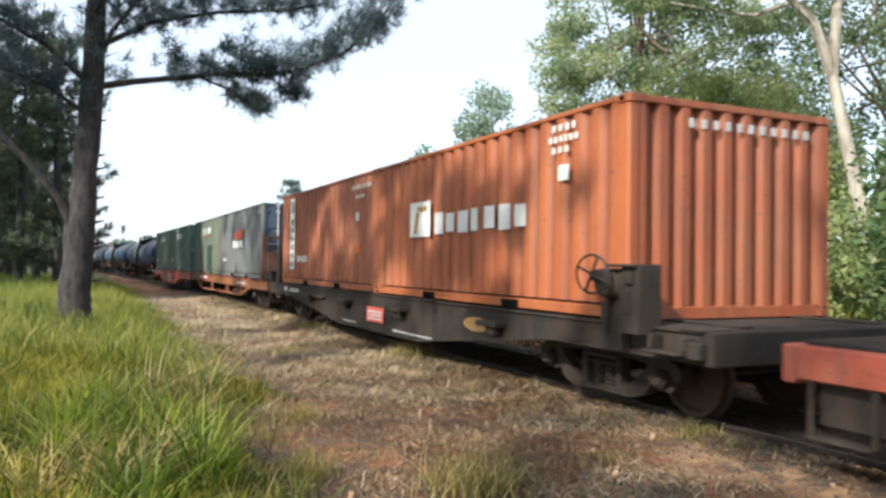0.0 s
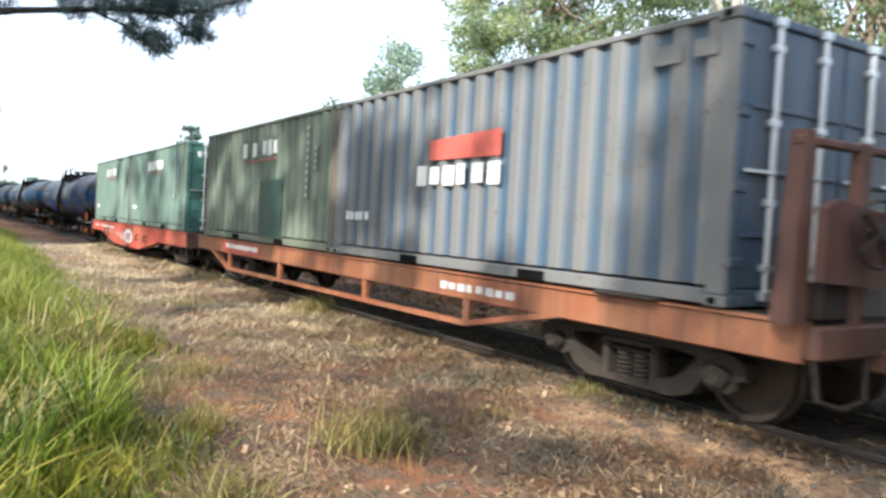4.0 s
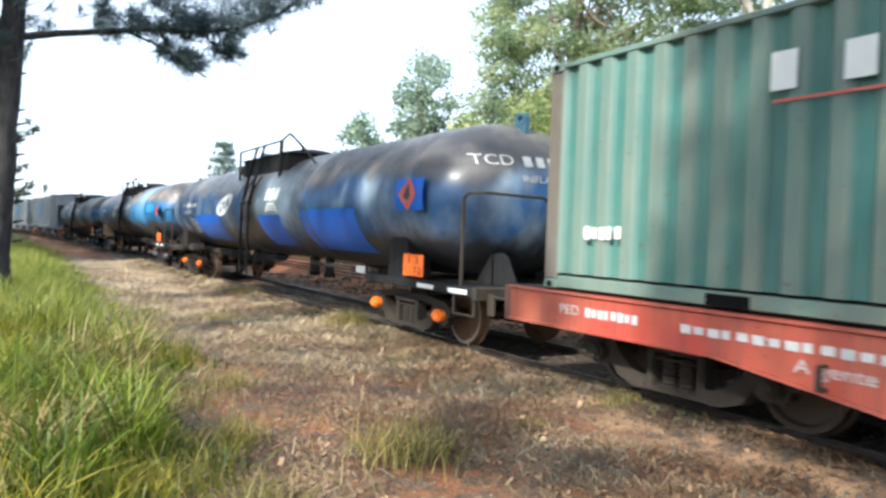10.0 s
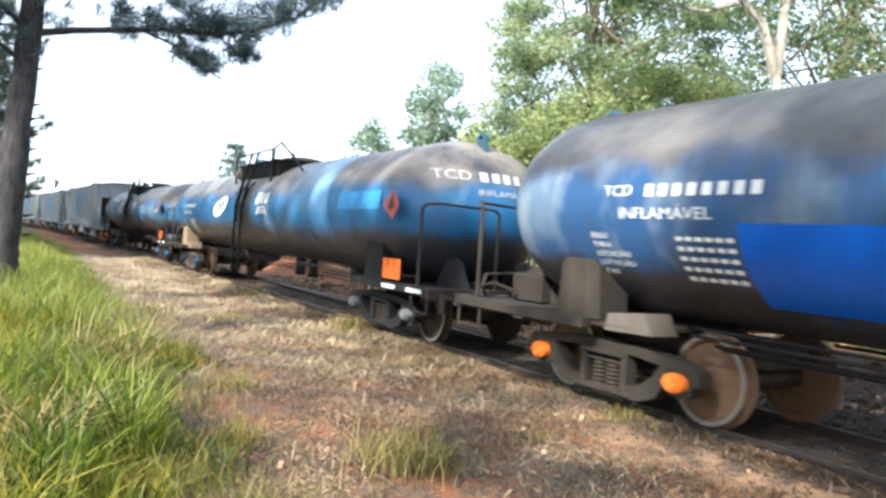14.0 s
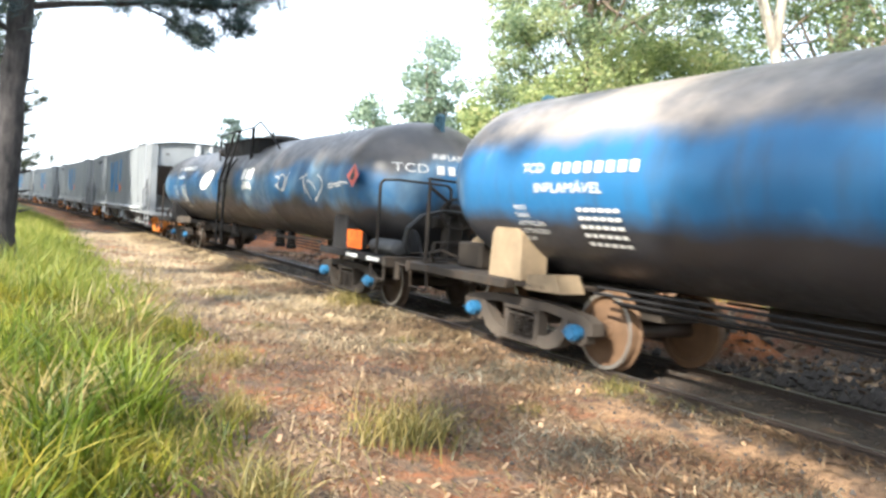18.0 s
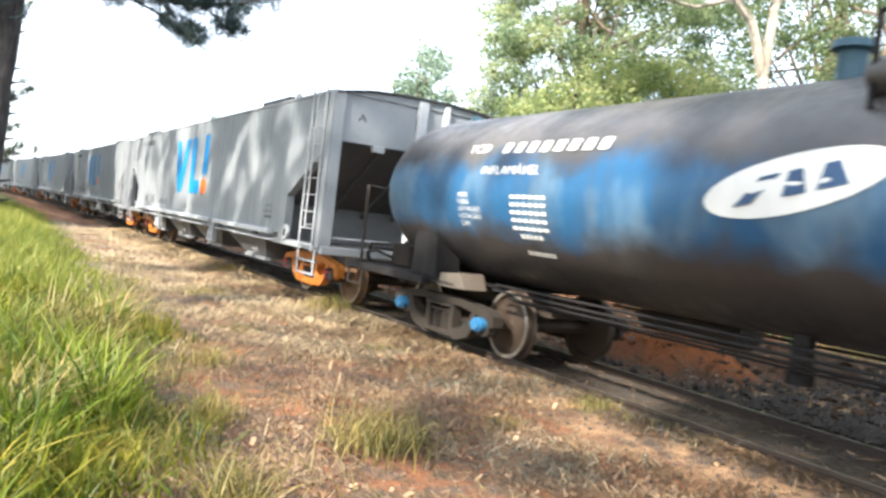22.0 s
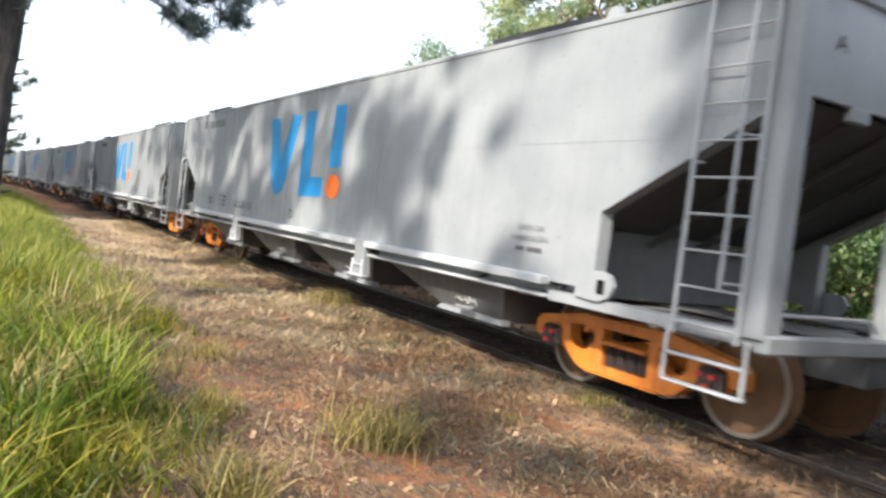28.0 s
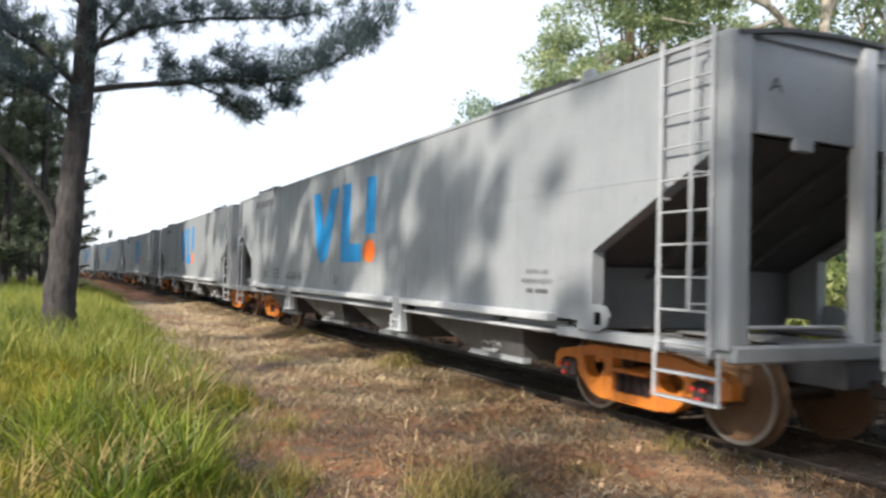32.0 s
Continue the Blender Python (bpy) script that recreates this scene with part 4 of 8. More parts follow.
def wagon_red(stock):
    w = fishbelly("red", "red fishbelly flat wagon with a white oval mark, carrying green containers", 6.45, 1.10, 0.70, 0.31, 4.1, 1.75)
    for y in (-4.75, 4.75):
        bogie(w, y, "bogie", "bogie", "wheel", stock)
    oval = [(-0.215 + 0.62 * math.cos(k * math.tau / 28), 0.685 + 0.26 * math.sin(k * math.tau / 28)) for k in range(28)]
    part("oval_emblem", Shape().prism(oval, -1.262, -1.268), "white", w, "white oval emblem with red wedges")
    for y in (0.02, -0.26, -0.56):
        part("oval_mark", Shape().prism([(y + 0.13, 0.56), (y - 0.02, 0.56), (y - 0.12, 0.81), (y + 0.0, 0.81)], -1.268, -1.272), "logo_red", w)
    wedge_row(w, 4.40, 2.05, 0.875, 0.955, 20, "worn_white", -1.262, "slogan_marking", "white slogan lines shown as blocks")
    letters("A gente nunca pára.", 0.155, "worn_white", lambda u, v: (-1.264, 2.85 - u, 0.76 + v), w, "slogan", "white painted slogan", 1.05)
    letters("PED", 0.15, "worn_white", lambda u, v: (-1.264, 5.60 - u, 0.92 + v), w, "wagon_code", "white painted code letters")
    wedge_row(w, 5.40, 4.80, 0.87, 0.97, 8, "worn_white", -1.262, "number_marking", "white wagon number shown as bars")
    bars(w, [(1.12, 1.30 + 0.1 * (k % 2), z, z + 0.020) for k, z in enumerate((0.58, 0.65, 0.72, 0.79))] + [(1.46, 1.70, z, z + 0.020) for z in (0.58, 0.65, 0.72, 0.79)] + [(0.52, 0.92, z, z + 0.022) for z in (0.52, 0.57, 0.62, 0.67, 0.72)], "worn_white", -1.262, "small_marking")
    for y in (-2.6, -1.6, 3.3):
        part("sill_handle", Shape().pipe([(-1.26, y, 0.80), (-1.33, y, 0.80), (-1.33, y, 0.62), (-1.26, y, 0.62)], 0.018), "soot", w)
    part("shunter_step", Shape().pipe([(-1.20, -6.30, 0.75), (-1.20, -6.30, 0.35), (-1.20, -5.95, 0.35), (-1.20, -5.95, 0.75)], 0.02), "soot", w)
    return w


def wagon_truss(stock):
    half = 6.55
    w = thing("flat_wagon", "terracotta flat wagon with truss rods under its sills, carrying two containers", "flat wagon", "wagons of the train")
    for side in (-1, 1):
        part("side_sill", Shape().box(side * 1.10, side * 1.20, -half, half, 0.76, 1.09, 0.015), "terracotta", w)
        part("sill_flange", Shape().box(side * 1.08, side * 1.225, -half, half, 1.07, 1.10), "terracotta", w)
        t = Shape()
        for p, q in zip([(-4.40, 0.80), (-3.05, 0.46), (4.55, 0.40), (5.70, 0.80)], [(-3.05, 0.46), (4.55, 0.40), (5.70, 0.80)]):
            dy, dz = q[0] - p[0], q[1] - p[1]
            t.prism([(p[0], p[1] - 0.035), (q[0], q[1] - 0.035), (q[0], q[1] + 0.035), (p[0], p[1] + 0.035)], side * 1.13, side * 1.20)
        part("truss_rod", t, "terracotta", w, "terracotta truss rod")
        for y in (-3.05, -0.85, 2.05, 4.55):
            part("truss_post", Shape().box(side * 1.12, side * 1.19, y - 0.05, y + 0.05, 0.42, 0.78), "terracotta", w)
    cross_beams(w, -half + 0.1, half - 0.1, 10, "soot")
    part("deck_plate", Shape().box(-1.08, 1.08, -half, half, 1.04, 1.098), "soot", w)
    for e in (-1, 1):
        part("end_beam", Shape().box(-1.19, 1.19, e * half, e * (half + 0.10), 0.80, 1.07, 0.02).box(-0.5, 0.5, e * half, e * (half + 0.14), 0.66, 0.86, 0.02), "dull_terracotta", w)
        part("shunter_rail", Shape().pipe([(-1.16, e * (half + 0.06), 0.82), (-1.16, e * (half + 0.10), 0.50), (-0.95, e * (half + 0.12), 0.42), (-0.70, e * (half + 0.12), 0.46), (-0.66, e * (half + 0.10), 0.80)], 0.018), "soot", w)
        coupler(w, e * (half + 0.1), e)
    for y in (-4.95, 4.95):
        bogie(w, y, "bogie", "bogie", "wheel", stock)
    part("red_panel", Shape().box(-1.202, -1.208, 2.83, 4.85, 0.80, 1.07, 0.001), "red", w, "bright red panel behind the wagon number")
    bars(w, dashes(2.98, 4.70, 0.90, 1.00, 12, 0.66), "white", -1.208, "number_marking", "white wagon number shown as bars")
    wedge_row(w, -2.60, -3.85, 0.86, 0.96, 8, "worn_white", -1.202, "scrawl", "smeared white scrawl")
    part("end_lever", Shape().box(-1.14, -1.06, 6.30, 6.42, 1.08, 1.30, 0.01).pipe([(-1.10, 6.38, 1.25), (-0.92, 6.40, 1.50), (-0.62, 6.40, 1.92)], 0.045, 6).box(-0.70, -0.52, 6.36, 6.44, 1.86, 1.98, 0.02), "dull_terracotta", w, "rusty leaning lever at the wagon end")
    # headstock frame at the front end
    y = -half - 0.02
    for x, wd, top in ((-0.68, 0.055, 2.55), (0.02, 0.06, 2.52), (0.62, 0.045, 2.52)):
        part("end_post", Shape().box(x - wd, x + wd, y - 0.02, y + 0.08, 1.05, top, 0.02), "dull_terracotta", w, "dirty terracotta end post")
    part("end_post", Shape().prism([(-1.36, 1.08), (-1.20, 1.08), (-1.22, 2.58), (-1.32, 2.58)], y - 0.01, y + 0.09, "y"), "dull_terracotta", w, "tapered terracotta corner post")
    part("post_brace", Shape().prism([(y + 0.09, 1.08), (y + 0.17, 1.08), (y + 0.12, 2.2), (y + 0.09, 2.2)], -1.30, -1.26), "dull_terracotta", w)
    part("end_rail", Shape().box(-1.34, 0.66, y, y + 0.06, 2.46, 2.54, 0.02), "dull_terracotta", w)
    part("end_plate", Shape().prism([(-1.22, 1.42), (-0.50, 1.36), (-0.46, 1.96), (-1.10, 2.06), (-1.22, 1.98)], y - 0.10, y - 0.04, "y"), "dull_terracotta", w, "dirty terracotta gear cover")
    part("end_plate", Shape().box(-0.60, -0.03, y + 0.02, y + 0.05, 1.12, 2.02, 0.01), "rust", w, "rusty ochre end sheet")
    part("end_plate", Shape().box(0.08, 0.57, y + 0.02, y + 0.05, 1.12, 2.30, 0.01), "soot", w, "blackened end sheet")
    part("gear_arm", Shape().box(-0.52, -0.38, y - 0.13, y - 0.05, 1.62, 1.94, 0.02), "rust", w)
    part("gear_case", Shape().box(-1.14, -0.80, y - 0.04, y + 0.06, 1.10, 1.42, 0.03), "soot", w)
    ring = Shape().lathe([(0.255, y - 0.16), (0.27, y - 0.175), (0.285, y - 0.16), (0.27, y - 0.145)], 22, "y", (-0.75, 0, 1.81), ring=True)
    for k in range(5):
        a = k * math.tau / 5
        ring.rod((-0.75, y - 0.16, 1.81), (-0.75 + 0.27 * math.cos(a), y - 0.16, 1.81 + 0.27 * math.sin(a)), 0.018, 6)
    part("brake_wheel", ring.rod((-0.75, y - 0.19, 1.81), (-0.75, y, 1.81), 0.05, 10), "soot", w, "spoked hand brake wheel")
    part("foot_step", Shape().box(-1.30, -1.12, -half + 1.05, -half + 1.65, 1.10, 1.14), "soot", w)
    return w


def wagon_ahead(stock):
    half = 6.3
    w = thing("flat_wagon", "empty dark flat wagon with a worn red side sill", "flat wagon", "wagons of the train")
    for side in (-1, 1):
        part("side_sill", Shape().box(side * 1.12, side * 1.22, -half, half, 0.76, 1.06, 0.02), "red", w)
        part("under_sill", Shape().box(side * 1.00, side * 1.10, -half + 0.1, half - 0.1, 0.38, 0.76), "soot", w)
    cross_beams(w, -half + 0.1, half - 0.1, 9, "soot")
    part("deck_plate", Shape().box(-1.12, 1.12, -half, half, 1.04, 1.10), "soot", w)
    for e in (-1, 1):
        part("end_beam", Shape().box(-1.22, 1.22, e * half, e * (half + 0.1), 0.72, 1.06, 0.02), "red", w)
        coupler(w, e * (half + 0.08), e)
    for y in (-4.6, 4.6):
        bogie(w, y, "bogie", "bogie", "wheel", stock)
    for y in (-6.2, 6.2):
        e = 1 if y > 0 else -1
        part("corner_step", Shape().box(-1.16, -1.20, y - 0.02, y + 0.02, 0.30, 0.78).box(-1.16, -1.20, y - e * 0.42, y - e * 0.46, 0.30, 0.78).box(-1.10, -1.24, y, y - e * 0.44, 0.28, 0.32), "soot", w)
    bars(w, dashes(4.9, 5.7, 0.90, 0.94, 3, 0.8) + dashes(4.6, 5.4, 0.80, 0.82, 2, 0.8), "white", -1.222, "worn_marking", "worn white marks on the sill")
    return w


# ---------------------------------------------------------------- tank wagons
TANK_R, TANK_Z = 1.27, 2.27


def on_tank(y, a, lift=0.006, r=TANK_R):
    """A place on the shell: a is the angle up from level on the camera's side."""
    return (-(r + lift) * math.cos(a), y, TANK_Z + (r + lift) * math.sin(a))


def angle_at(z):
    return math.asin(max(-1.0, min(1.0, (z - TANK_Z) / TANK_R)))


def shell_patch(w, y0, y1, z0, z1, mat, name, label="", lift=0.006):
    n, m = max(2, int((y1 - y0) / 0.4)), 8
    a0, a1 = angle_at(z0), angle_at(z1)
    verts = [on_tank(y0 + (y1 - y0) * i / n, a0 + (a1 - a0) * j / m, lift) for i in range(n + 1) for j in range(m + 1)]
    faces = [[i * (m + 1) + j, i * (m + 1) + j + 1, (i + 1) * (m + 1) + j + 1, (i + 1) * (m + 1) + j] for i in range(n) for j in range(m)]
    return part(name, Shape().add(verts, faces), mat, w, label)


def shell_poly(w, polys, mat, name, label="", lift=0.012):
    s = Shape()
    for poly in polys:
        s.add([on_tank(y, angle_at(z), lift) for y, z in poly], [list(range(len(poly)))])
    return part(name, s, mat, w, label)


def shell_bars(w, rows, mat, name="lettering", label="", lift=0.010):
    for y0, y1, z0, z1 in rows:
        shell_poly(w, [[(y0, z0), (y1, z0), (y1, z1), (y0, z1)]], mat, name, label, lift)


def shell_text(w, body, y, z, size, name="lettering", label="", squeeze=1.0):
    return letters(body, size, "white", lambda u, v: on_tank(y - u, angle_at(z) + v / TANK_R, 0.010), w, name, label, squeeze)


def oval_on_tank(w, y, z, a, b):
    n = 28
    slant = -0.27
    rim = [(y + a * math.cos(k * math.tau / n), z + b * math.sin(k * math.tau / n) + slant * a * math.cos(k * math.tau / n)) for k in range(n)]
    verts = [on_tank(y, angle_at(z), 0.010)] + [on_tank(p, angle_at(q), 0.010) for p, q in rim]
    part("oval_emblem", Shape().add(verts, [[0, 1 + k, 1 + (k + 1) % n] for k in range(n)]), "white", w, "white oval emblem with dark wedges")
    f = lambda pts: [(y - a * u, z + b * v - slant * a * u) for u, v in pts]
    shell_poly(w, [f([(-0.62, -0.42), (-0.40, -0.42), (-0.10, 0.42), (-0.32, 0.42)]), f([(-0.06, -0.42), (0.20, -0.42), (0.12, 0.42), (-0.02, 0.42)]),
                   f([(0.30, -0.42), (0.62, -0.42), (0.48, 0.42), (0.34, 0.42)])], "oval_blue", "oval_mark", lift=0.014)


def on_head(x, z, lift=0.012):
    """A place on the domed front head."""
    r = min(0.999, math.hypot(x, z - TANK_Z) / TANK_R)
    return (x, -(6.72 + 0.92 * math.sqrt(1 - r * r)) - lift, z)


def head_marks(w, z_num, z_word):
    letters("TCD", 0.23, "worn_white", lambda u, v: on_head(-0.60 + u, z_num + 0.08 + v), w, "wagon_code", "white code letters", 1.0)
    for i in range(3, 9):
        a = -0.82 + i * 0.168 + 0.06
        pts = [on_head(a, z_num), on_head(a + 0.105, z_num), on_head(a + 0.105, z_num + 0.16), on_head(a, z_num + 0.16)]
        part("number_marking", Shape().add(pts, [[0, 1, 2, 3]]), "worn_white", w)
    letters("INFLAMÁVEL", 0.15, "worn_white", lambda u, v: on_head(0.10 + u, z_word + v), w, "warning_word", "white word of warning", 0.95)


def track_icon(w, y, z):
    p = [[(y + 0.36, z), (y + 0.28, z), (y + 0.14, z + 0.22), (y + 0.18, z + 0.22)], [(y - 0.36, z), (y - 0.28, z), (y - 0.14, z + 0.22), (y - 0.18, z + 0.22)]]
    p += [[(y - d, z + k), (y + d, z + k), (y + d, z + k + 0.035), (y - d, z + k + 0.035)] for d, k in ((0.33, 0.04), (0.29, 0.10), (0.22, 0.17))]
    shell_poly(w, p, "white", "track_icon", "white railway track icon")


def tank_wagon(stock, mat, label, cap, marks):
    w = thing("tank_wagon", label, "tank wagon", "wagons of the train")
    head = [(TANK_R * math.cos(a), 6.72 + 0.92 * math.sin(a)) for a in [k * math.pi / 16 for k in range(8)]] + [(0.12, 6.72 + 0.915), (0.02, 6.72 + 0.92)]
    prof = [(r, -y) for r, y in reversed(head)] + [(TANK_R, -3.3), (TANK_R + 0.008, -3.28), (TANK_R + 0.008, -3.2), (TANK_R, -3.18), (TANK_R, 0.6), (TANK_R + 0.008, 0.62), (TANK_R + 0.008, 0.7), (TANK_R, 0.72), (TANK_R, 4.2)] + head
    part("tank_shell", Shape().lathe(prof, 56, "y", (0, 0, TANK_Z)), mat, w)
    second, rear_pair = marks is marks_second, cap == "cap_blue"
    for e in (-1, 1):
        steel = "black_steel" if e < 0 or marks is marks_third else "soot"
        y_s = (-6.36 if rear_pair else -6.16) if e < 0 else 6.16
        y_b = (-6.27 if rear_pair else -6.1) if e < 0 else (6.08 if second else 6.0)
        for side in (-1, 1):
            sd = Shape().prism([(y_s - 0.28, 0.98), (y_s + 0.28, 0.98), (y_s + 0.25, 1.56), (y_s + 0.19, 1.64), (y_s - 0.19, 1.64), (y_s - 0.25, 1.56)], side * 0.80, side * 1.10)
            part("saddle", sd, "dusty" if second and e > 0 else steel, w)
            part("saddle_gusset", Shape().prism([(e * 7.10, 0.98), (e * 7.86, 0.98), (e * 7.66, 1.40), (e * 7.56, 1.46), (e * 7.38, 1.42)], side * 0.50, side * 0.56), "dusty" if second and e > 0 else steel, w)
            part("platform_beam", Shape().box(side * 1.08, side * 1.20, (-5.82 if rear_pair else -5.4) if e < 0 else 6.0, e * 8.02, 0.86, 0.99, 0.015), steel, w)
        if e > 0:
            for side in (-1, 1):
                part("bolster_cover", Shape().prism([(5.30, 0.90), (5.84, 0.88), (5.80, 1.07), (5.40, 1.12)], side * 0.80, side * 1.08), "dusty" if second else "rust", w, "dusty cover over the bolster")
        part("platform_deck", Shape().box(-1.08, 1.08, e * 5.5, e * 8.02, 0.90, 0.97), steel, w)
        part("stub_sill", Shape().box(-0.25, 0.25, e * 4.9, e * 8.0, 0.62, 0.90), "soot", w)
        part("end_beam", Shape().box(-1.20, 1.20, e * 8.02, e * 8.10, 0.82, 1.0), "soot", w)
        coupler(w, e * 8.08, e)
        if second and e < 0:
            bogie(w, y_b, "black_steel", "cap_grey", "wheel", GEAR)
        else:
            bogie(w, y_b, "dusty_bogie" if second else "bogie", cap, "wheel" if marks is marks_third else "wheel_ochre", stock if e > 0 else stock.setdefault("front", {}))
        # bent handrails round the platform
        for side in (-1, 1):
            r = [(side * 1.14, e * 7.72, 0.98), (side * 1.14, e * 7.72, 2.22), (side * 1.12, e * 7.78, 2.29), (side * 1.0, e * 7.93, 2.30), (side * 0.30, e * 8.0, 2.27), (side * 0.24, e * 8.0, 2.20), (side * 0.24, e * 8.0, 0.98)]
            part("handrail", Shape().pipe(r, 0.021), "soot", w, "bent pipe handrail")
            part("corner_step", Shape().pipe([(side * 1.16, e * 8.02, 0.88), (side * 1.16, e * 8.02, 0.60), (side * 1.16, e * 7.62, 0.60), (side * 1.16, e * 7.62, 0.88)], 0.016), "soot", w)
        if e < 0:
            part("hose_bracket", Shape().box(-1.02, -1.06, -8.10, -8.22, 0.62, 0.92).box(-1.02, -1.06, -8.16, -8.40, 0.86, 0.90), "soot", w)
            part("side_pipe", Shape().pipe([(-1.10, -5.6, 1.03), (-1.10, -5.2, 1.06), (-1.02, -3.9, 1.02), (-0.9, -2.6, 0.98)], 0.02), "soot", w)
        lug = Shape().lathe([(0.05, -0.035), (0.105, -0.035), (0.105, 0.035), (0.05, 0.035)], 18, "x", (0, e * 7.12, TANK_Z + 1.30), ring=True)
        lug.prism([(e * 7.0, TANK_Z + 0.98), (e * 7.24, TANK_Z + 0.94), (e * 7.222, TANK_Z + 1.29), (e * 7.175, TANK_Z + 1.29), (e * 7.16, TANK_Z + 1.245), (e * 7.08, TANK_Z + 1.245), (e * 7.065, TANK_Z + 1.29), (e * 7.018, TANK_Z + 1.29)], -0.03, 0.03)
        part("lifting_lug", lug, "lug_blue", w, "dull blue lifting eye")
    # ladder, walkway and dome at the middle
    ZW = TANK_Z + 1.24
    for side in (-1, 1):
        lad = None
        for y in (0.11, -0.35):
            st = Shape().pipe([(side * 1.33, y, 0.58), (side * 1.33, y, TANK_Z + 0.04), (side * 1.05, y, TANK_Z + 1.48)], 0.024)
            st.pipe([(side * 1.30, y, TANK_Z - 0.4), (side * 1.315, y, TANK_Z + 0.04), (side * 1.23, y, TANK_Z + 0.42), (side * 1.08, y, TANK_Z + 0.72)], 0.016)
            st.rod((side * 1.36, y, TANK_Z + 0.04), (side * 1.26, y, TANK_Z + 0.04), 0.03)
            lad = part("ladder_stile", st, "black_steel", w, "dark steel ladder rail over the tank side")
        for z in (0.68, 1.10, 1.52, 1.98, 2.36, 2.80, 3.20):
            x = 1.33 if z < TANK_Z + 0.04 else 1.33 - (z - TANK_Z - 0.04) * 0.194
            part("rung", Shape().rod((side * x, 0.11, z), (side * x, -0.35, z), 0.013), "black_steel", lad)
        part("walkway_rail", Shape().pipe([(side * 1.05, 1.28, TANK_Z + 0.72), (side * 1.05, 1.28, TANK_Z + 1.48), (side * 1.05, -1.36, TANK_Z + 1.50), (side * 1.04, -1.78, TANK_Z + 1.62), (side * 0.98, -2.35, TANK_Z + 1.22), (side * 0.92, -2.75, TANK_Z + 0.86)], 0.022), "black_steel", w, "bent walkway handrail")
        part("walkway_post", Shape().rod((side * 1.07, -1.36, TANK_Z + 0.62), (side * 1.05, -1.36, TANK_Z + 1.50), 0.036), "black_steel", w)
        part("walkway_post", Shape().rod((side * 0.5, -0.9, ZW), (side * 0.5, -0.9, TANK_Z + 1.52), 0.022), "black_steel", w)
        part("walkway", Shape().box(side * 0.28, side * 1.04, -1.62, 1.22, ZW - 0.03, ZW, 0.008), "black_steel", w, "black walkway plate beside the filling dome")
        # black filler that stands in for the shade below the walkway plate
        part("walkway_shade", Shape().prism([(side * 1.0, ZW - 0.03), (side * 0.30, ZW - 0.03), (side * 0.62, TANK_Z + 1.05), (side * 0.98, TANK_Z + 0.76)], -1.56, 1.16, "y"), "black_steel", w, "black sheet put in for the shade under the walkway")
        part("hatch_cover", Shape().lathe([(0.13, 1.34), (0.16, 1.32), (0.16, 1.06), (0.02, 1.04)], 14, "y", (side * 0.92, 0, TANK_Z + 1.0)), mat, w)
    part("dome", Shape().lathe([(0.36, TANK_Z + 1.1), (0.36, TANK_Z + 1.42), (0.42, TANK_Z + 1.43), (0.42, TANK_Z + 1.48), (0.2, TANK_Z + 1.54), (0.02, TANK_Z + 1.55)], 18, "z"), mat, w)
    part("safety_valve", Shape().lathe([(0.10, TANK_Z + 1.1), (0.10, TANK_Z + 1.50), (0.16, TANK_Z + 1.52), (0.14, TANK_Z + 1.60), (0.02, TANK_Z + 1.62)], 12, "z", (-0.3, 1.9, -0.02)), "lug_blue", w, "dull blue valve hood")
    # pipes and gear below
    part("brake_rod", Shape().rod((-0.72, -5.0, 0.86), (-0.72, 5.0, 0.86), 0.018).rod((-0.80, -5.0, 0.80), (-0.66, 5.0, 0.82), 0.014), "black_steel", w)
    part("brake_rod", Shape().rod((0.72, -5.0, 0.86), (0.72, 5.0, 0.86), 0.022), "bogie", w)
    for y, d in ((-1.6, 0.20), (-2.3, 0.14), (1.9, 0.14)):
        part("outlet_valve", Shape().box(-0.52, -0.38, y - d / 2, y + d / 2, 0.72, 1.14, 0.03).rod((-0.45, y, 0.64), (-0.45, y, 0.74), 0.10, 12), "black_steel", w)
    part("air_tank", Shape().rod((0.45, 3.0, 0.85), (0.45, 4.2, 0.85), 0.17, 14), "soot", w)
    for x_, z_, r_ in ((-0.82, 1.02, 0.022), (-0.86, 0.95, 0.022)):
        part("brake_pipe", Shape().rod((x_, -5.1, z_), (x_, 5.1, z_), r_ * 0.8), "black_steel", w)
    part("brake_cylinder", Shape().rod((0.4, -3.2, 0.85), (0.4, -2.4, 0.85), 0.15, 14), "soot", w)
    y_h = 7.03 if rear_pair else 6.67
    for e in (-1,):
        part("hazard_plate", Shape().box(-1.15, -1.17, e * y_h - 0.24, e * y_h + 0.24, 1.04, 1.38, 0.006), "logo_orange", w, "orange hazard plate")
        for txt, z, gap in (("33", 1.29, 0.20), ("1170", 1.12, 0.115)):
            for k, digit in enumerate(txt):
                y_c = e * y_h - (k - (len(txt) - 1) / 2) * gap
                letters(digit, 0.17, "black", lambda u, v, z=z, y_c=y_c: (-1.172, y_c - u, z + v), w, "hazard_number")
        for y in (7.05, 7.75):
            part("reflector_strip", Shape().box(-1.202, -1.206, e * y - 0.19, e * y + 0.19, 0.89, 0.955, 0.001), "white", w, "white reflector strip")
    if not rear_pair:
        part("data_plate", Shape().box(-1.202, -1.208, -5.42, -5.14, 0.98, 1.10, 0.002), "worn_white", w, "small pale data plate")
    part("valve_box", Shape().box(-0.70, -0.25, 7.25, 7.75, 0.97, 1.36, 0.03).box(-0.20, 0.20, 7.35, 7.70, 0.97, 1.48, 0.03).rod((-0.5, 7.5, 1.36), (-0.5, 7.5, 1.52), 0.05), "bogie", w)
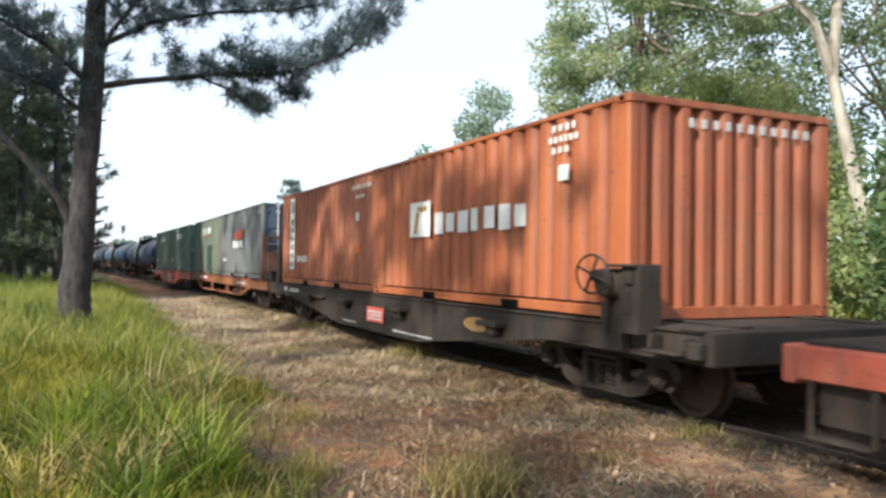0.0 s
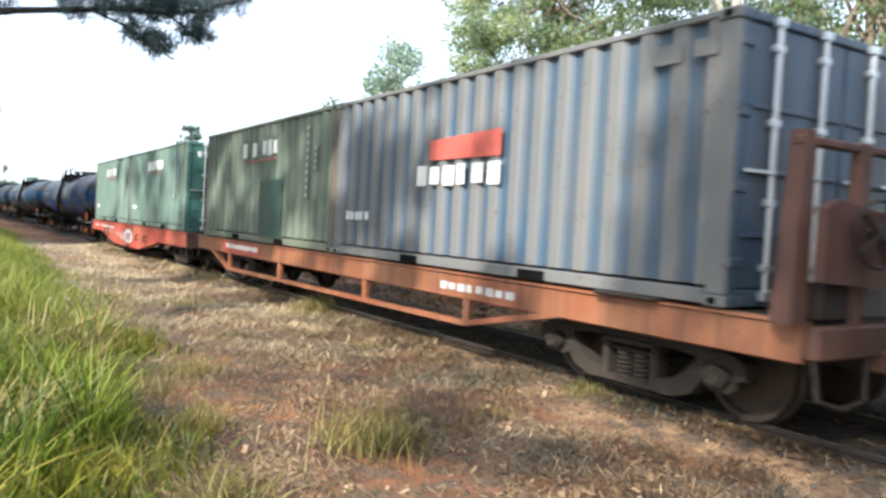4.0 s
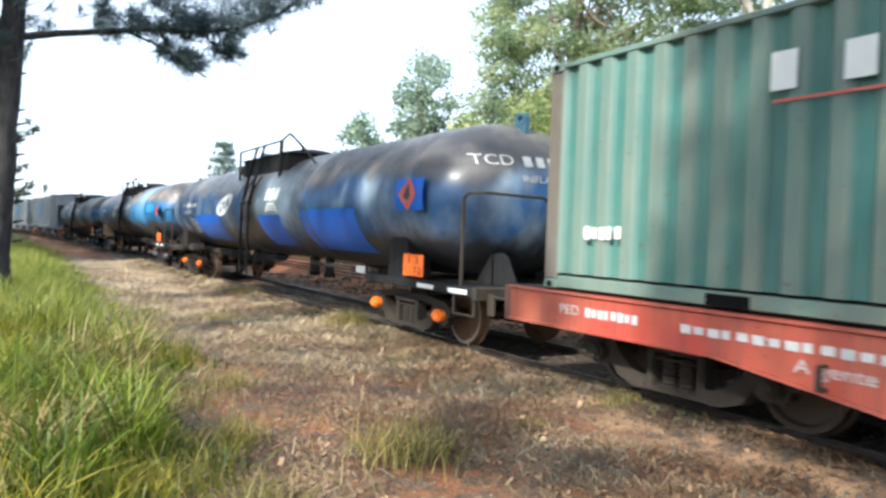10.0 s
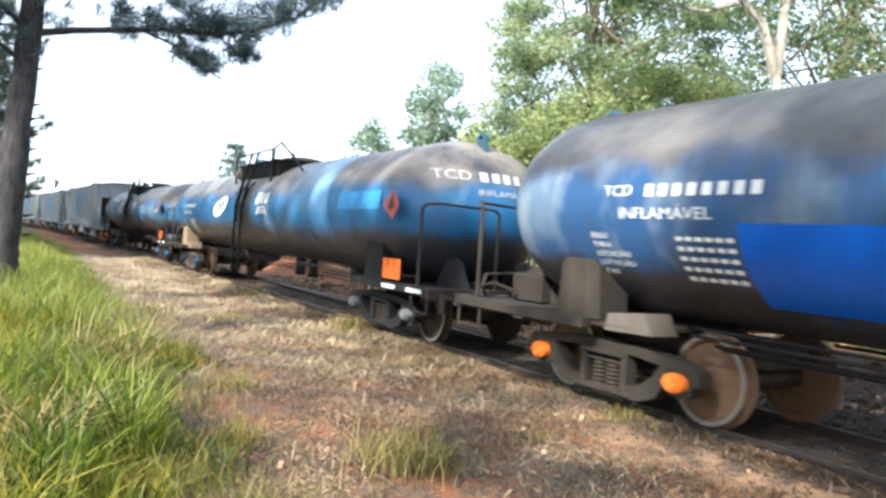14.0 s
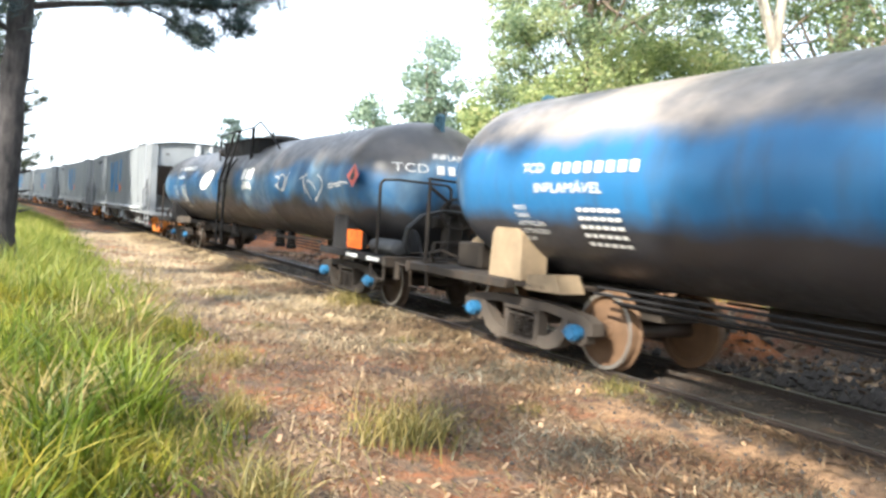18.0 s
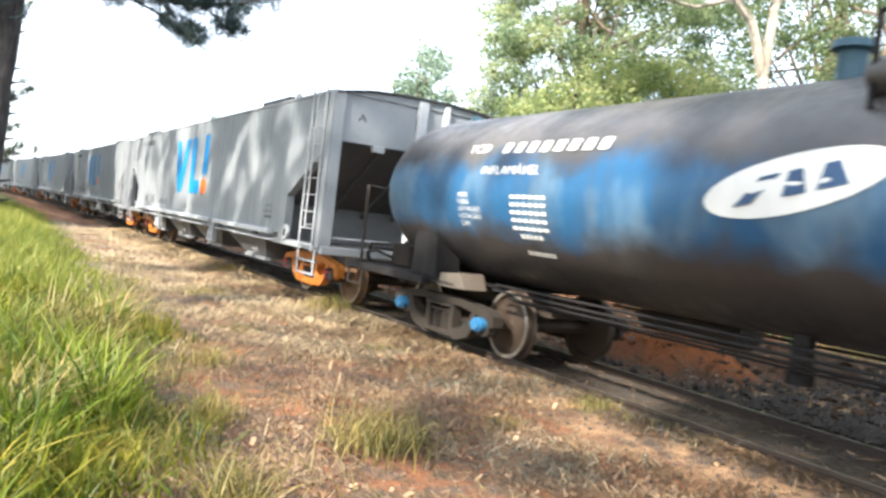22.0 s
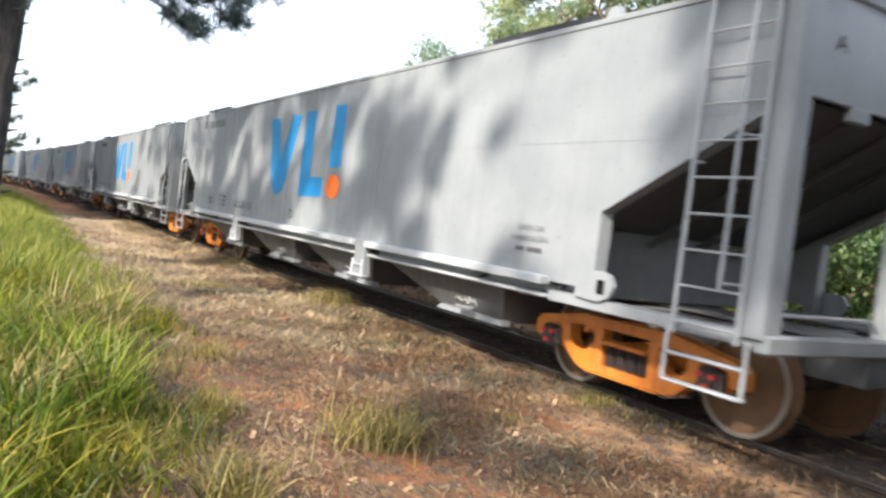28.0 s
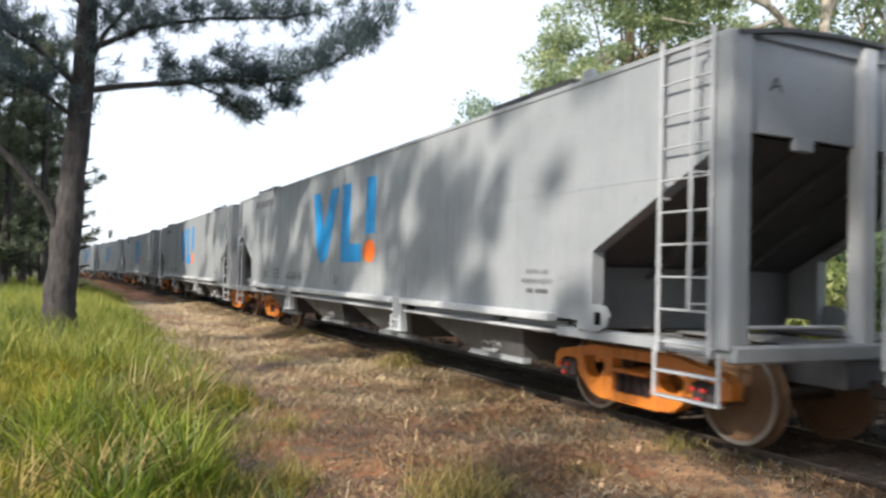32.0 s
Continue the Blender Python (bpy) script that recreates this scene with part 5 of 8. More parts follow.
    part("hose_loop", Shape().pipe([(-0.75, 7.6, 1.1), (-0.95, 7.7, 1.2), (-1.0, 7.85, 1.15), (-0.9, 7.95, 1.0)], 0.02), "soot", w)
    part("valve_stand", Shape().rod((0.25, 7.62, 0.97), (0.25, 7.62, 1.62), 0.05, 10).rod((0.05, 7.62, 1.56), (0.45, 7.62, 1.56), 0.035).lathe([(0.02, 7.50), (0.16, 7.52), (0.16, 7.56), (0.02, 7.58)], 14, "y", (0.25, 0, 1.30)), "soot", w, "grimy valve on the rear platform")
    part("pipe_run", Shape().pipe([(-0.95, 7.95, 1.02), (-0.9, 7.95, 1.30), (-0.3, 7.98, 1.34), (0.4, 7.98, 1.20), (0.9, 7.9, 1.28), (1.0, 7.6, 1.02)], 0.020), "soot", w)
    part("hose_loop", Shape().pipe([(0.2, 7.6, 1.2), (0.5, 7.8, 1.3), (0.8, 7.9, 1.2), (0.85, 7.95, 1.0)], 0.02), "soot", w)
    marks(w)
    return w


def diamond(w, y, z, r=0.26):
    shell_poly(w, [[(y + r * 0.9, z), (y, z - r), (y - r * 0.9, z), (y, z + r)]], "logo_red", "hazard_diamond", "red diamond flammable sign", 0.014)
    shell_poly(w, [[(y + 0.09, z - 0.04), (y, z - 0.10), (y - 0.09, z - 0.04), (y - 0.02, z + 0.16)]], "black", "diamond_mark", lift=0.018)


def data_block(w, y, z):
    for k, word in enumerate(("PESO", "TARA", "LOTAÇÃO", "LOTAÇÃO", "CAP.")):
        zz = z - 0.092 * k
        ob = shell_text(w, word, y + 0.85 - 0.036 * len(word), zz, 0.085, "data_word", "white stencilled word")
        shell_bars(w, dashes(y - 0.62, y - 0.08, zz - 0.020, zz + 0.020, 6, 0.72), "white", "data_line", "white lines of weights shown as bars")


def common_marks(w, number=(4.25, 5.75, 2.36, 0.06), word=(5.1, 2.13), data=(5.1, 1.90), brand=-1.16, oval=(1.64, 2.31)):
    oval_on_tank(w, *oval, 0.62, 0.25)
    for i in range(3):
        b = brand - i * 0.265
        shell_poly(w, [[(b + 0.02, 2.35), (b - 0.17, 2.35), (b - 0.245, 2.60), (b - 0.225, 2.63), (b - 0.075, 2.63), (b - 0.04, 2.60)]], "white", "brand_marking", "white brand block")
    track_icon(w, brand - 0.38, 2.08)
    run = number[1] - number[0]
    shell_text(w, "TCD", number[1] - 0.12 * run, number[2], number[3] * 2.6, "wagon_code", "white code letters", 1.0)
    shell_bars(w, dashes(number[0], number[1] - 0.28 * run, number[2] - number[3], number[2] + number[3], 8, 0.6), "white", "number_marking", "white wagon number shown as bars")
    shell_text(w, "INFLAMÁVEL", word[0], word[1], 0.16, "warning_word", "white word of warning")
    data_block(w, *data)


def marks_first(w):
    for y0, y1, z1 in ((2.18, 4.44, 2.05), (-1.96, -0.70, 2.02), (-5.12, -2.97, 2.12)):
        shell_patch(w, y0, y1, 1.32, z1, "panel_blue", "paint_panel", "fresh bright blue repaint panel")
    shell_patch(w, -7.05, -6.36, 2.06, 2.55, "panel_blue", "paint_panel")
    common_marks(w)
    head_marks(w, 2.76, 2.57)
    diamond(w, -6.68, 2.31)


def marks_second(w):
    common_marks(w)
    head_marks(w, 2.76, 2.57)
    shell_patch(w, -6.81, -5.39, 2.20, 2.52, "fresh_blue", "paint_panel", "light blue repaint panel")
    diamond(w, -7.16, 2.27, 0.25)


def marks_third(w):
    common_marks(w, (3.28, 5.42, 2.80, 0.07), (4.5, 2.50), (4.52, 2.18), -1.45, (1.58, 2.37))
    shell_bars(w, dashes(4.02, 4.36, 1.695, 1.745, 5, 0.6) + dashes(3.95, 4.36, 1.505, 1.555, 7, 0.6), "white", "date_line", "white dates shown as bars")
    hand_brake(w, -0.12, -8.0, 1.78, "soot", 0.27)
    part("brake_pedestal", Shape().box(-0.26, 0.02, -7.96, -7.80, 0.97, 1.95, 0.03).box(-0.40, 0.16, -7.90, -7.78, 1.50, 1.72, 0.03), "bogie", w)
    head_marks(w, 2.48, 2.80)
    diamond(w, -7.10, 2.36, 0.22)
    # pale scrawls on the side
    def scrawl(pts, y, z, k, name="graffiti"):
        rim = []
        for k_, (a, b) in enumerate(pts):
            (c, d), (e, f) = pts[max(k_ - 1, 0)], pts[min(k_ + 1, len(pts) - 1)]
            ln = math.hypot(e - c, f - d) + 1e-6
            wd = 0.024 * (0.7 + 0.5 * ((k_ * 7) % 3) / 2)
            rim += [(a - (f - d) / ln * wd, b + (e - c) / ln * wd), (a + (f - d) / ln * wd, b - (e - c) / ln * wd)]
        s = Shape().add([on_tank(y - u * k, angle_at(z + v * k), 0.010) for u, v in rim], [[2 * q, 2 * q + 1, 2 * q + 3, 2 * q + 2] for q in range(len(pts) - 1)])
        part(name, s, "worn_white", w, "pale spray-painted scrawl", fix=False)
    def loops(pts, n=5):
        """The same line through rounded corners."""
        out = []
        for q in range(len(pts) - 1):
            p = [pts[max(q - 1, 0)], pts[q], pts[q + 1], pts[min(q + 2, len(pts) - 1)]]
            for t in [v / n for v in range(n)]:
                out.append(tuple(0.5 * (2 * p[1][m] + (p[2][m] - p[0][m]) * t + (2 * p[0][m] - 5 * p[1][m] + 4 * p[2][m] - p[3][m]) * t * t + (3 * p[1][m] - p[0][m] - 3 * p[2][m] + p[3][m]) * t ** 3) for m in (0, 1)))
        return out + [pts[-1]]

    for y0, strokes in ((-3.67, ([(0.0, 0.16), (0.25, 0.12), (0.22, -0.07), (0.02, -0.09), (0.57, -0.22), (0.90, 0.25)], [(0.27, 0.03), (0.32, 0.17), (0.50, 0.20), (0.66, 0.10), (0.60, -0.08), (0.54, -0.20)])),
                        (-4.95, ([(0.0, 0.05), (0.17, 0.10), (0.31, -0.31)], [(0.41, 0.17), (0.22, 0.07), (0.57, -0.47)], [(0.41, 0.03), (0.72, -0.05), (0.91, -0.23)], [(0.96, 0.17), (1.26, 0.0), (1.20, -0.21), (0.76, -0.50)])),
                        (-6.20, ([(0.22, -0.07), (0.03, -0.09), (0.05, -0.16), (0.25, -0.13), (0.22, -0.07)], [(0.35, -0.12), (0.60, -0.11)], [(0.25, -0.09), (0.60, -0.04), (0.93, -0.05)]))):
        for pts in strokes:
            scrawl(loops(pts), y0, 2.27, 0.8)
    # clutter of the brake gear on the front platform
    part("air_reservoir", Shape().lathe([(0.04, -7.98), (0.12, -7.95), (0.145, -7.86), (0.145, -7.34), (0.12, -7.26), (0.04, -7.23)], 16, "y", (-0.93, 0, 1.13)), "chute", w, "dull grey air reservoir")
    part("hose_arch", Shape().pipe([(-0.78, -7.92, 1.02), (-0.86, -7.96, 1.20), (-0.84, -8.0, 1.50), (-0.66, -8.02, 1.72), (-0.36, -8.02, 1.82), (0.0, -8.02, 1.80), (0.34, -8.0, 1.66)], 0.034), "black", w, "thick black hose bent over the platform")
    part("brake_lever", Shape().pipe([(-0.55, -8.0, 2.22), (-0.26, -7.98, 1.98), (-0.18, -7.9, 1.74)], 0.026), "soot", w)
    part("pipe_run", Shape().pipe([(-1.0, -7.80, 1.02), (-0.5, -7.9, 1.06), (0.1, -8.0, 1.30), (0.6, -8.0, 1.36), (0.95, -7.9, 1.05)], 0.022), "soot", w)


# ---------------------------------------------------------------- hopper wagon
HX, HTOP, HSILL = 1.42, 3.97, 1.13


def hopper_wagon(stock):
    w = thing("hopper_wagon", "grey covered hopper wagon with blue wedge marks and orange bogies", "hopper wagon", "wagons of the train")
    e0, e1, zc, zl = 8.0, 6.53, 3.06, 2.06
    for side in (-1, 1):
        a, b = side * (HX - 0.03), side * HX
        poly = [(-e0, HTOP), (e0, HTOP), (e0, zc), (e1, zl), (e1, HSILL + 0.10), (-e1, HSILL + 0.10), (-e1, zl), (-e0, zc)]
        part("side_panel", Shape().prism(poly, a, b), "grey", w)
        for y in (-5.3, -2.6, 0.0, 2.6, 5.3):
            part("panel_seam", Shape().box(b, b + side * 0.004, y - 0.012, y + 0.012, HSILL + 0.12, HTOP - 0.02, 0.001), "grey", w)
        part("panel_seam", Shape().box(b, b + side * 0.0025, -e0 + 0.02, e0 - 0.02, 2.718, 2.728, 0.0005), "grey", w)
        part("top_chord", Shape().box(side * (HX - 0.10), side * (HX + 0.012), -e0, e0, HTOP - 0.05, HTOP + 0.02), "grey", w)
        part("slope_edge", Shape().prism([(-e0, zc), (-e1, zl), (-e1 + 0.05, zl - 0.03), (-e1 + 0.05, HSILL), (-e1, HSILL), (-e1, zl - 0.05), (-e0, zc - 0.06)], side * (HX - 0.11), side * (HX + 0.012)), "grey", w)
        part("slope_edge", Shape().prism([(e0, zc), (e1, zl), (e1 - 0.05, zl - 0.03), (e1 - 0.05, HSILL), (e1, HSILL), (e1, zl - 0.05), (e0, zc - 0.06)], side * (HX - 0.11), side * (HX + 0.012)), "grey", w)
        # side sill: bright upper flange, web and lower lip, broken at the jacking pads
        for y0, y1 in ((-6.0, -2.62), (-2.28, 2.80), (3.14, 6.0)):
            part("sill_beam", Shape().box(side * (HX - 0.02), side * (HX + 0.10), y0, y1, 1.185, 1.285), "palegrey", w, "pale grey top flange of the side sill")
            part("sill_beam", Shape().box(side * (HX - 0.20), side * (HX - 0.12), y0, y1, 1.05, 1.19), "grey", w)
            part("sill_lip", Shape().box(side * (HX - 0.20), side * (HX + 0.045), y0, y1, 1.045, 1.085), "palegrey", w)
        for y in (-2.45, 2.97):
            pad = Shape().prism([(y - 0.17, 1.285), (y + 0.17, 1.285), (y + 0.14, 1.05), (y + 0.20, 0.72), (y - 0.20, 0.72), (y - 0.14, 1.05)], side * (HX - 0.02), side * (HX + 0.05))
            jp = part("jacking_pad", pad, "grey", w)
            part("pad_step", Shape().box(side * HX, side * (HX + 0.10), y - 0.20, y + 0.20, 0.71, 0.745).box(side * (HX + 0.05), side * (HX + 0.08), y - 0.16, y - 0.12, 0.74, 0.98).box(side * (HX + 0.05), side * (HX + 0.08), y + 0.12, y + 0.16, 0.74, 0.98).box(side * (HX + 0.05), side * (HX + 0.08), y - 0.16, y + 0.16, 0.88, 0.91), "palegrey", w)
        # underframe ends and bolster webs
        for e in (-1, 1):
            part("end_sill", Shape().box(side * (HX - 0.14), side * (HX + 0.0), e * 6.0, e * 8.05, 1.02, 1.14), "grey", w)
            part("tow_ring", Shape().prism([(e * 6.36, 1.40), (e * 6.62, 1.43), (e * 6.73, 1.40), (e * 6.78, 1.30), (e * 6.73, 1.18), (e * 6.62, 1.12), (e * 6.36, 1.14)], side * (HX + 0.0), side * (HX + 0.03)), "grey", w)
            part("tow_hole", Shape().box(side * (HX + 0.03), side * (HX + 0.034), e * 6.60, e * 6.68, 1.20, 1.34, 0.002), "recess_shade", w)
            part("corner_column", Shape().box(side * (HX - 0.16), side * (HX + 0.012), e * 7.925, e * 8.035, 1.08, HTOP, 0.015), "grey", w)
            part("column_flange", Shape().box(side * (HX + 0.012), side * (HX + 0.035), e * 7.86, e * 8.04, 1.10, HTOP - 0.02, 0.006), "grey", w)
    # roof: shallow arch, black hatch coaming
    arch = [(-HX + 0.02, HTOP - 0.02), (-0.9, HTOP + 0.10), (-0.35, HTOP + 0.15), (0.35, HTOP + 0.15), (0.9, HTOP + 0.10), (HX - 0.02, HTOP - 0.02)]
    part("roof", Shape().prism(arch, -e0, e0, "y"), "grey", w)
    part("hatch_coaming", Shape().box(-0.42, 0.42, -5.9, 5.9, HTOP + 0.10, HTOP + 0.17, 0.02), "grey", w)
    for e in (-1, 1):
        part("roof_seal", Shape().prism([(p, q + 0.012) for p, q in arch] + [(p, q - 0.03) for p, q in reversed(arch)], e * 7.98, e * 8.05, "y"), "black", w, "black seal along the roof end")
    for side in (-1, 1):
        for e in (-1, 1):
            part("roof_hatch", Shape().prism([(e * 6.08, HTOP), (e * 4.66, HTOP), (e * 4.66, HTOP + 0.12), (e * 6.08, HTOP + 0.12)], side * 0.70, side * (HX - 0.05)), "black", w, "black roof hatch cover")
        for e in (-1, 1):
            part("lifting_eye", Shape().prism([(e * 6.3 - 0.1, HTOP), (e * 6.3 + 0.1, HTOP), (e * 6.3 + 0.05, HTOP + 0.16), (e * 6.3 - 0.05, HTOP + 0.16)], side * (HX - 0.12), side * (HX - 0.06)), "grey", w)
    for e in (-1, 1):
        part("end_panel", Shape().box(-HX + 0.03, HX - 0.03, e * 7.93, e * 7.97, zc + 0.02, HTOP, 0.005), "grey", w)
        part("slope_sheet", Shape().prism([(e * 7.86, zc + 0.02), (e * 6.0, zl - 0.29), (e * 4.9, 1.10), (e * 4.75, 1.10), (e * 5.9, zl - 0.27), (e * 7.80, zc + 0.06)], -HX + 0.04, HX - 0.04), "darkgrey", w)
        for xa, xb in ((-0.13, 0.03), (0.30, 0.40)):
            part("inner_column", Shape().box(xa, xb, e * 7.90, e * 8.04, 1.08, HTOP + 0.10, 0.02), "palegrey", w)
        # open end frame: two side strips, cross ties and a middle strip, with the bogie showing between
        for x0, x1 in ((-HX + 0.1, -HX + 0.42), (-0.30, 0.30), (HX - 0.42, HX - 0.1)):
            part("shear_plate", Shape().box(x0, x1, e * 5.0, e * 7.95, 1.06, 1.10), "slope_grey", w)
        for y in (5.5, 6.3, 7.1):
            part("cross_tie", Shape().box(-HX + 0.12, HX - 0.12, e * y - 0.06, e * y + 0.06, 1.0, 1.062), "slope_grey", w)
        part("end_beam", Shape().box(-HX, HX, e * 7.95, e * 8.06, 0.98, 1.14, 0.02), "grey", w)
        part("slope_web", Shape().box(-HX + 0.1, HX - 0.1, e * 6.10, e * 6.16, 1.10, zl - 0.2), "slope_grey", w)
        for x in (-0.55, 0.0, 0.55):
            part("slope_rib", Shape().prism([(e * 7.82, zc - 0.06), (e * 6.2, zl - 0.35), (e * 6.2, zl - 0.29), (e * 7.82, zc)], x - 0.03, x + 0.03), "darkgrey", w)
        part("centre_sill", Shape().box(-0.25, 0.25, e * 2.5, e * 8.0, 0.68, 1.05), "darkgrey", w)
        coupler(w, e * 8.06, e)
        part("slope_lug", Shape().box(-0.78, -0.58, e * 7.92, e * 7.98, zc - 0.10, zc + 0.03), "grey", w)
        bogie(w, e * 6.43, "yellow", "cap_dark", "wheel_ochre", stock, 0.88, 1.25, 0.45)
    # ladders: the near front corner and the rear corner, with steps below
    for e, top in ((-1, HTOP + 0.06), (1, 2.64)):
        for side in (-1, 1):
            y0, y1 = (-7.90, -7.40) if e < 0 else (7.82, 7.30)
            for y in (y0, y1):
                sh = Shape().rod((side * (HX + 0.07), y, 1.02), (side * (HX + 0.07), y, top), 0.016)
                for z in (1.1, 2.5, top - 0.1):
                    sh.rod((side * (HX - 0.02), y, z), (side * (HX + 0.07), y, z), 0.014)
                lad = part("ladder_stile", sh, "ladder_grey", w, "pale grey side ladder rail")
            gap = 0.31 if e < 0 else 0.42
            for k in range(int((top - 1.1) / gap) + 1):
                part("rung", Shape().rod((side * (HX + 0.07), y0, 1.12 + k * gap), (side * (HX + 0.07), y1, 1.12 + k * gap), 0.011), "ladder_grey", lad)
            if e < 0:
                grab = Shape().rod((side * (HX + 0.16), -7.80, 1.45), (side * (HX + 0.15), -7.80, HTOP - 0.05), 0.013)
                for z in (1.5, 2.7, HTOP - 0.1):
                    grab.rod((side * (HX + 0.15), -7.80, z), (side * (HX + 0.01), -7.86, z), 0.010)
                part("grab_rail", grab, "ladder_grey", w)
            if e > 0:
                part("ladder_hoop", Shape().pipe([(side * (HX + 0.07), y0, top), (side * (HX + 0.02), y0 - 0.05, top + 0.12), (side * (HX - 0.02), y1 + 0.1, top + 0.10), (side * (HX + 0.0), y1, top)], 0.018), "palegrey", w)
            st = Shape()
            for y in (y0 + e * 0.06, y1 - e * 0.06):
                st.box(side * (HX + 0.03), side * (HX + 0.055), y - 0.015, y + 0.015, 0.58, 1.06)
            for z in (0.58, 0.82):
                st.box(side * (HX - 0.02), side * (HX + 0.06), y0 + e * 0.06, y1 - e * 0.06, z, z + 0.026)
            part("step", st, "ladder_grey", w)
    part("end_handrail", Shape().pipe([(-HX + 0.1, 7.95, 1.15), (-HX + 0.1, 7.95, 2.55), (-HX + 0.3, 7.97, 2.70), (-0.6, 7.97, 2.70), (-0.5, 7.97, 2.55), (-0.5, 7.97, 1.15)], 0.022), "palegrey", w)
    part("end_rail", Shape().pipe([(-HX + 0.15, -7.98, 1.30), (-0.3, -7.99, 1.30), (-0.2, -7.99, 1.20)], 0.018), "palegrey", w)
    hand_brake(w, 0.55, 8.08, 2.1, "black", 0.26)
    part("brake_pedestal", Shape().box(0.42, 0.68, 7.90, 8.06, 1.14, 2.2), "darkgrey", w)
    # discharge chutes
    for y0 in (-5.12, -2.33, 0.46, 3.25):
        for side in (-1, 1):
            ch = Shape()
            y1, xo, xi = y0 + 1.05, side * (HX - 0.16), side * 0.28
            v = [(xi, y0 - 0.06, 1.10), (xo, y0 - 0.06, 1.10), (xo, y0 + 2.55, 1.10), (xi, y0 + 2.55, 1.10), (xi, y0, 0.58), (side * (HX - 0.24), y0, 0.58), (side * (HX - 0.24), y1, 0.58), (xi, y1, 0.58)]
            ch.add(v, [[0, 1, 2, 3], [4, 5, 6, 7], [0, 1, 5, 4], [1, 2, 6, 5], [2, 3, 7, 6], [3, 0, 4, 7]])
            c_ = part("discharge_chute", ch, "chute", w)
            part("chute_gate", Shape().prism([(y0 - 0.03, 0.54), (y1 + 0.10, 0.54), (y1 + 0.02, 0.61), (y0 - 0.03, 0.61)], side * (HX - 0.30), side * (HX - 0.20)), "grey", w)
            if side < 0:
                part("chalk_scrawl", Shape().pipe([(-HX + 0.212 + 0.15 * (0.70 - z_), y0 + 0.42 + u_, z_) for u_, z_ in ((0, 0.70), (0.05, 0.78), (0.08, 0.72), (0.14, 0.79), (0.16, 0.69), (0.22, 0.77), (0.27, 0.71), (0.34, 0.76), (0.40, 0.73))], 0.006, 4), "worn_white", w, "pale chalked scrawl")
            part("gate_crank", Shape().rod((side * (HX - 0.22), y0 + 0.5, 0.66), (side * (HX - 0.10), y0 + 0.5, 0.66), 0.028).box(side * (HX - 0.14), side * (HX - 0.09), y0 + 0.36, y0 + 0.64, 0.64, 0.68), "grey", w)
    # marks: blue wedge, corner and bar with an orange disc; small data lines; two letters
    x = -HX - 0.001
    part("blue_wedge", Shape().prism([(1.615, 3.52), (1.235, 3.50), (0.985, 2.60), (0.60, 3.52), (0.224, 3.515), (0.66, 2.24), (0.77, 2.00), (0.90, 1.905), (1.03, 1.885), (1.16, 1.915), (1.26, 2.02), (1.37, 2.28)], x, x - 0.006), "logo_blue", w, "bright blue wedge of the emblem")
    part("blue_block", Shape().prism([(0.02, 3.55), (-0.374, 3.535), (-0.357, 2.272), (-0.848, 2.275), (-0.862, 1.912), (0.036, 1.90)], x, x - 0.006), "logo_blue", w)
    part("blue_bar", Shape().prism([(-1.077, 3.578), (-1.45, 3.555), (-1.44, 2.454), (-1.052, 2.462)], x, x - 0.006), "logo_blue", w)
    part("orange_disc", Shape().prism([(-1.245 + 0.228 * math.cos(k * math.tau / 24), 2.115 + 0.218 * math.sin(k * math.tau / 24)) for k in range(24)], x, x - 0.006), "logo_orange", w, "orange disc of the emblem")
    letters("HFE", 0.27, "darkgrey", lambda u, v: (x - 0.008, 6.08 - u, 3.64 + v), w, "wagon_code", "black code letters", 0.80)
    bars(w, dashes(4.65, 5.79, 3.545, 3.735, 8, 0.40), "darkgrey", x, "number_marking", "black wagon number shown as bars")
    letters("DATA DA", 0.085, "darkgrey", lambda u, v: (x - 0.004, -5.68 - u, 1.77 + v), w, "small_lettering", "small black words stencilled on the side")
    letters("FABRICAÇÃO", 0.085, "darkgrey", lambda u, v: (x - 0.004, -5.68 - u, 1.65 + v), w, "small_lettering")
    bars(w, [(-5.62, -5.50, 1.51, 1.56), (-5.86, -5.66, 1.51, 1.56)], "darkgrey", x, "date_line", "small black lines shown as bars")
    for word, z in (("COMP.", 1.71), ("LARG.", 1.605), ("ALT.", 1.50)):
        letters(word, 0.095, "darkgrey", lambda u, v, z=z: (x - 0.004, 4.52 - 0.03 * len(word) - u, z + v), w, "small_lettering")
        bars(w, [(3.96, 4.17, z - 0.025, z + 0.025)], "darkgrey", x, "data_line")
    bars(w, [(4.95, 5.22, 1.60, 1.645), (4.95, 5.20, 1.50, 1.545), (3.2, 3.36, 1.50, 1.54), (2.86, 3.08, 1.50, 1.54)], "darkgrey", x, "data_line")
    fr = Shape()
    for y0, y1 in ((2.78, 3.21), (2.32, 2.76)):
        for z in (1.48, 1.63):
            fr.box(x, x - 0.005, y0, y1, z, z + 0.012, 0.001)
        for y in (y0, y1 - 0.012):
            fr.box(x, x - 0.005, y, y + 0.012, 1.48, 1.642, 0.001)
        for z in (1.525, 1.575):
            fr.box(x, x - 0.005, y0 + 0.05, y1 - 0.06, z, z + 0.012, 0.001)
    part("frame_marking", fr, "darkgrey", w)
    letters("D", 0.26, "black", lambda u, v: (x - 0.006, 0.23 - u, 1.51 + v), w, "letter", "black capital letter")
    letters("A", 0.20, "black", lambda u, v: (-0.97 + u, -7.975, 3.55 + v), w, "letter", "black capital letter")
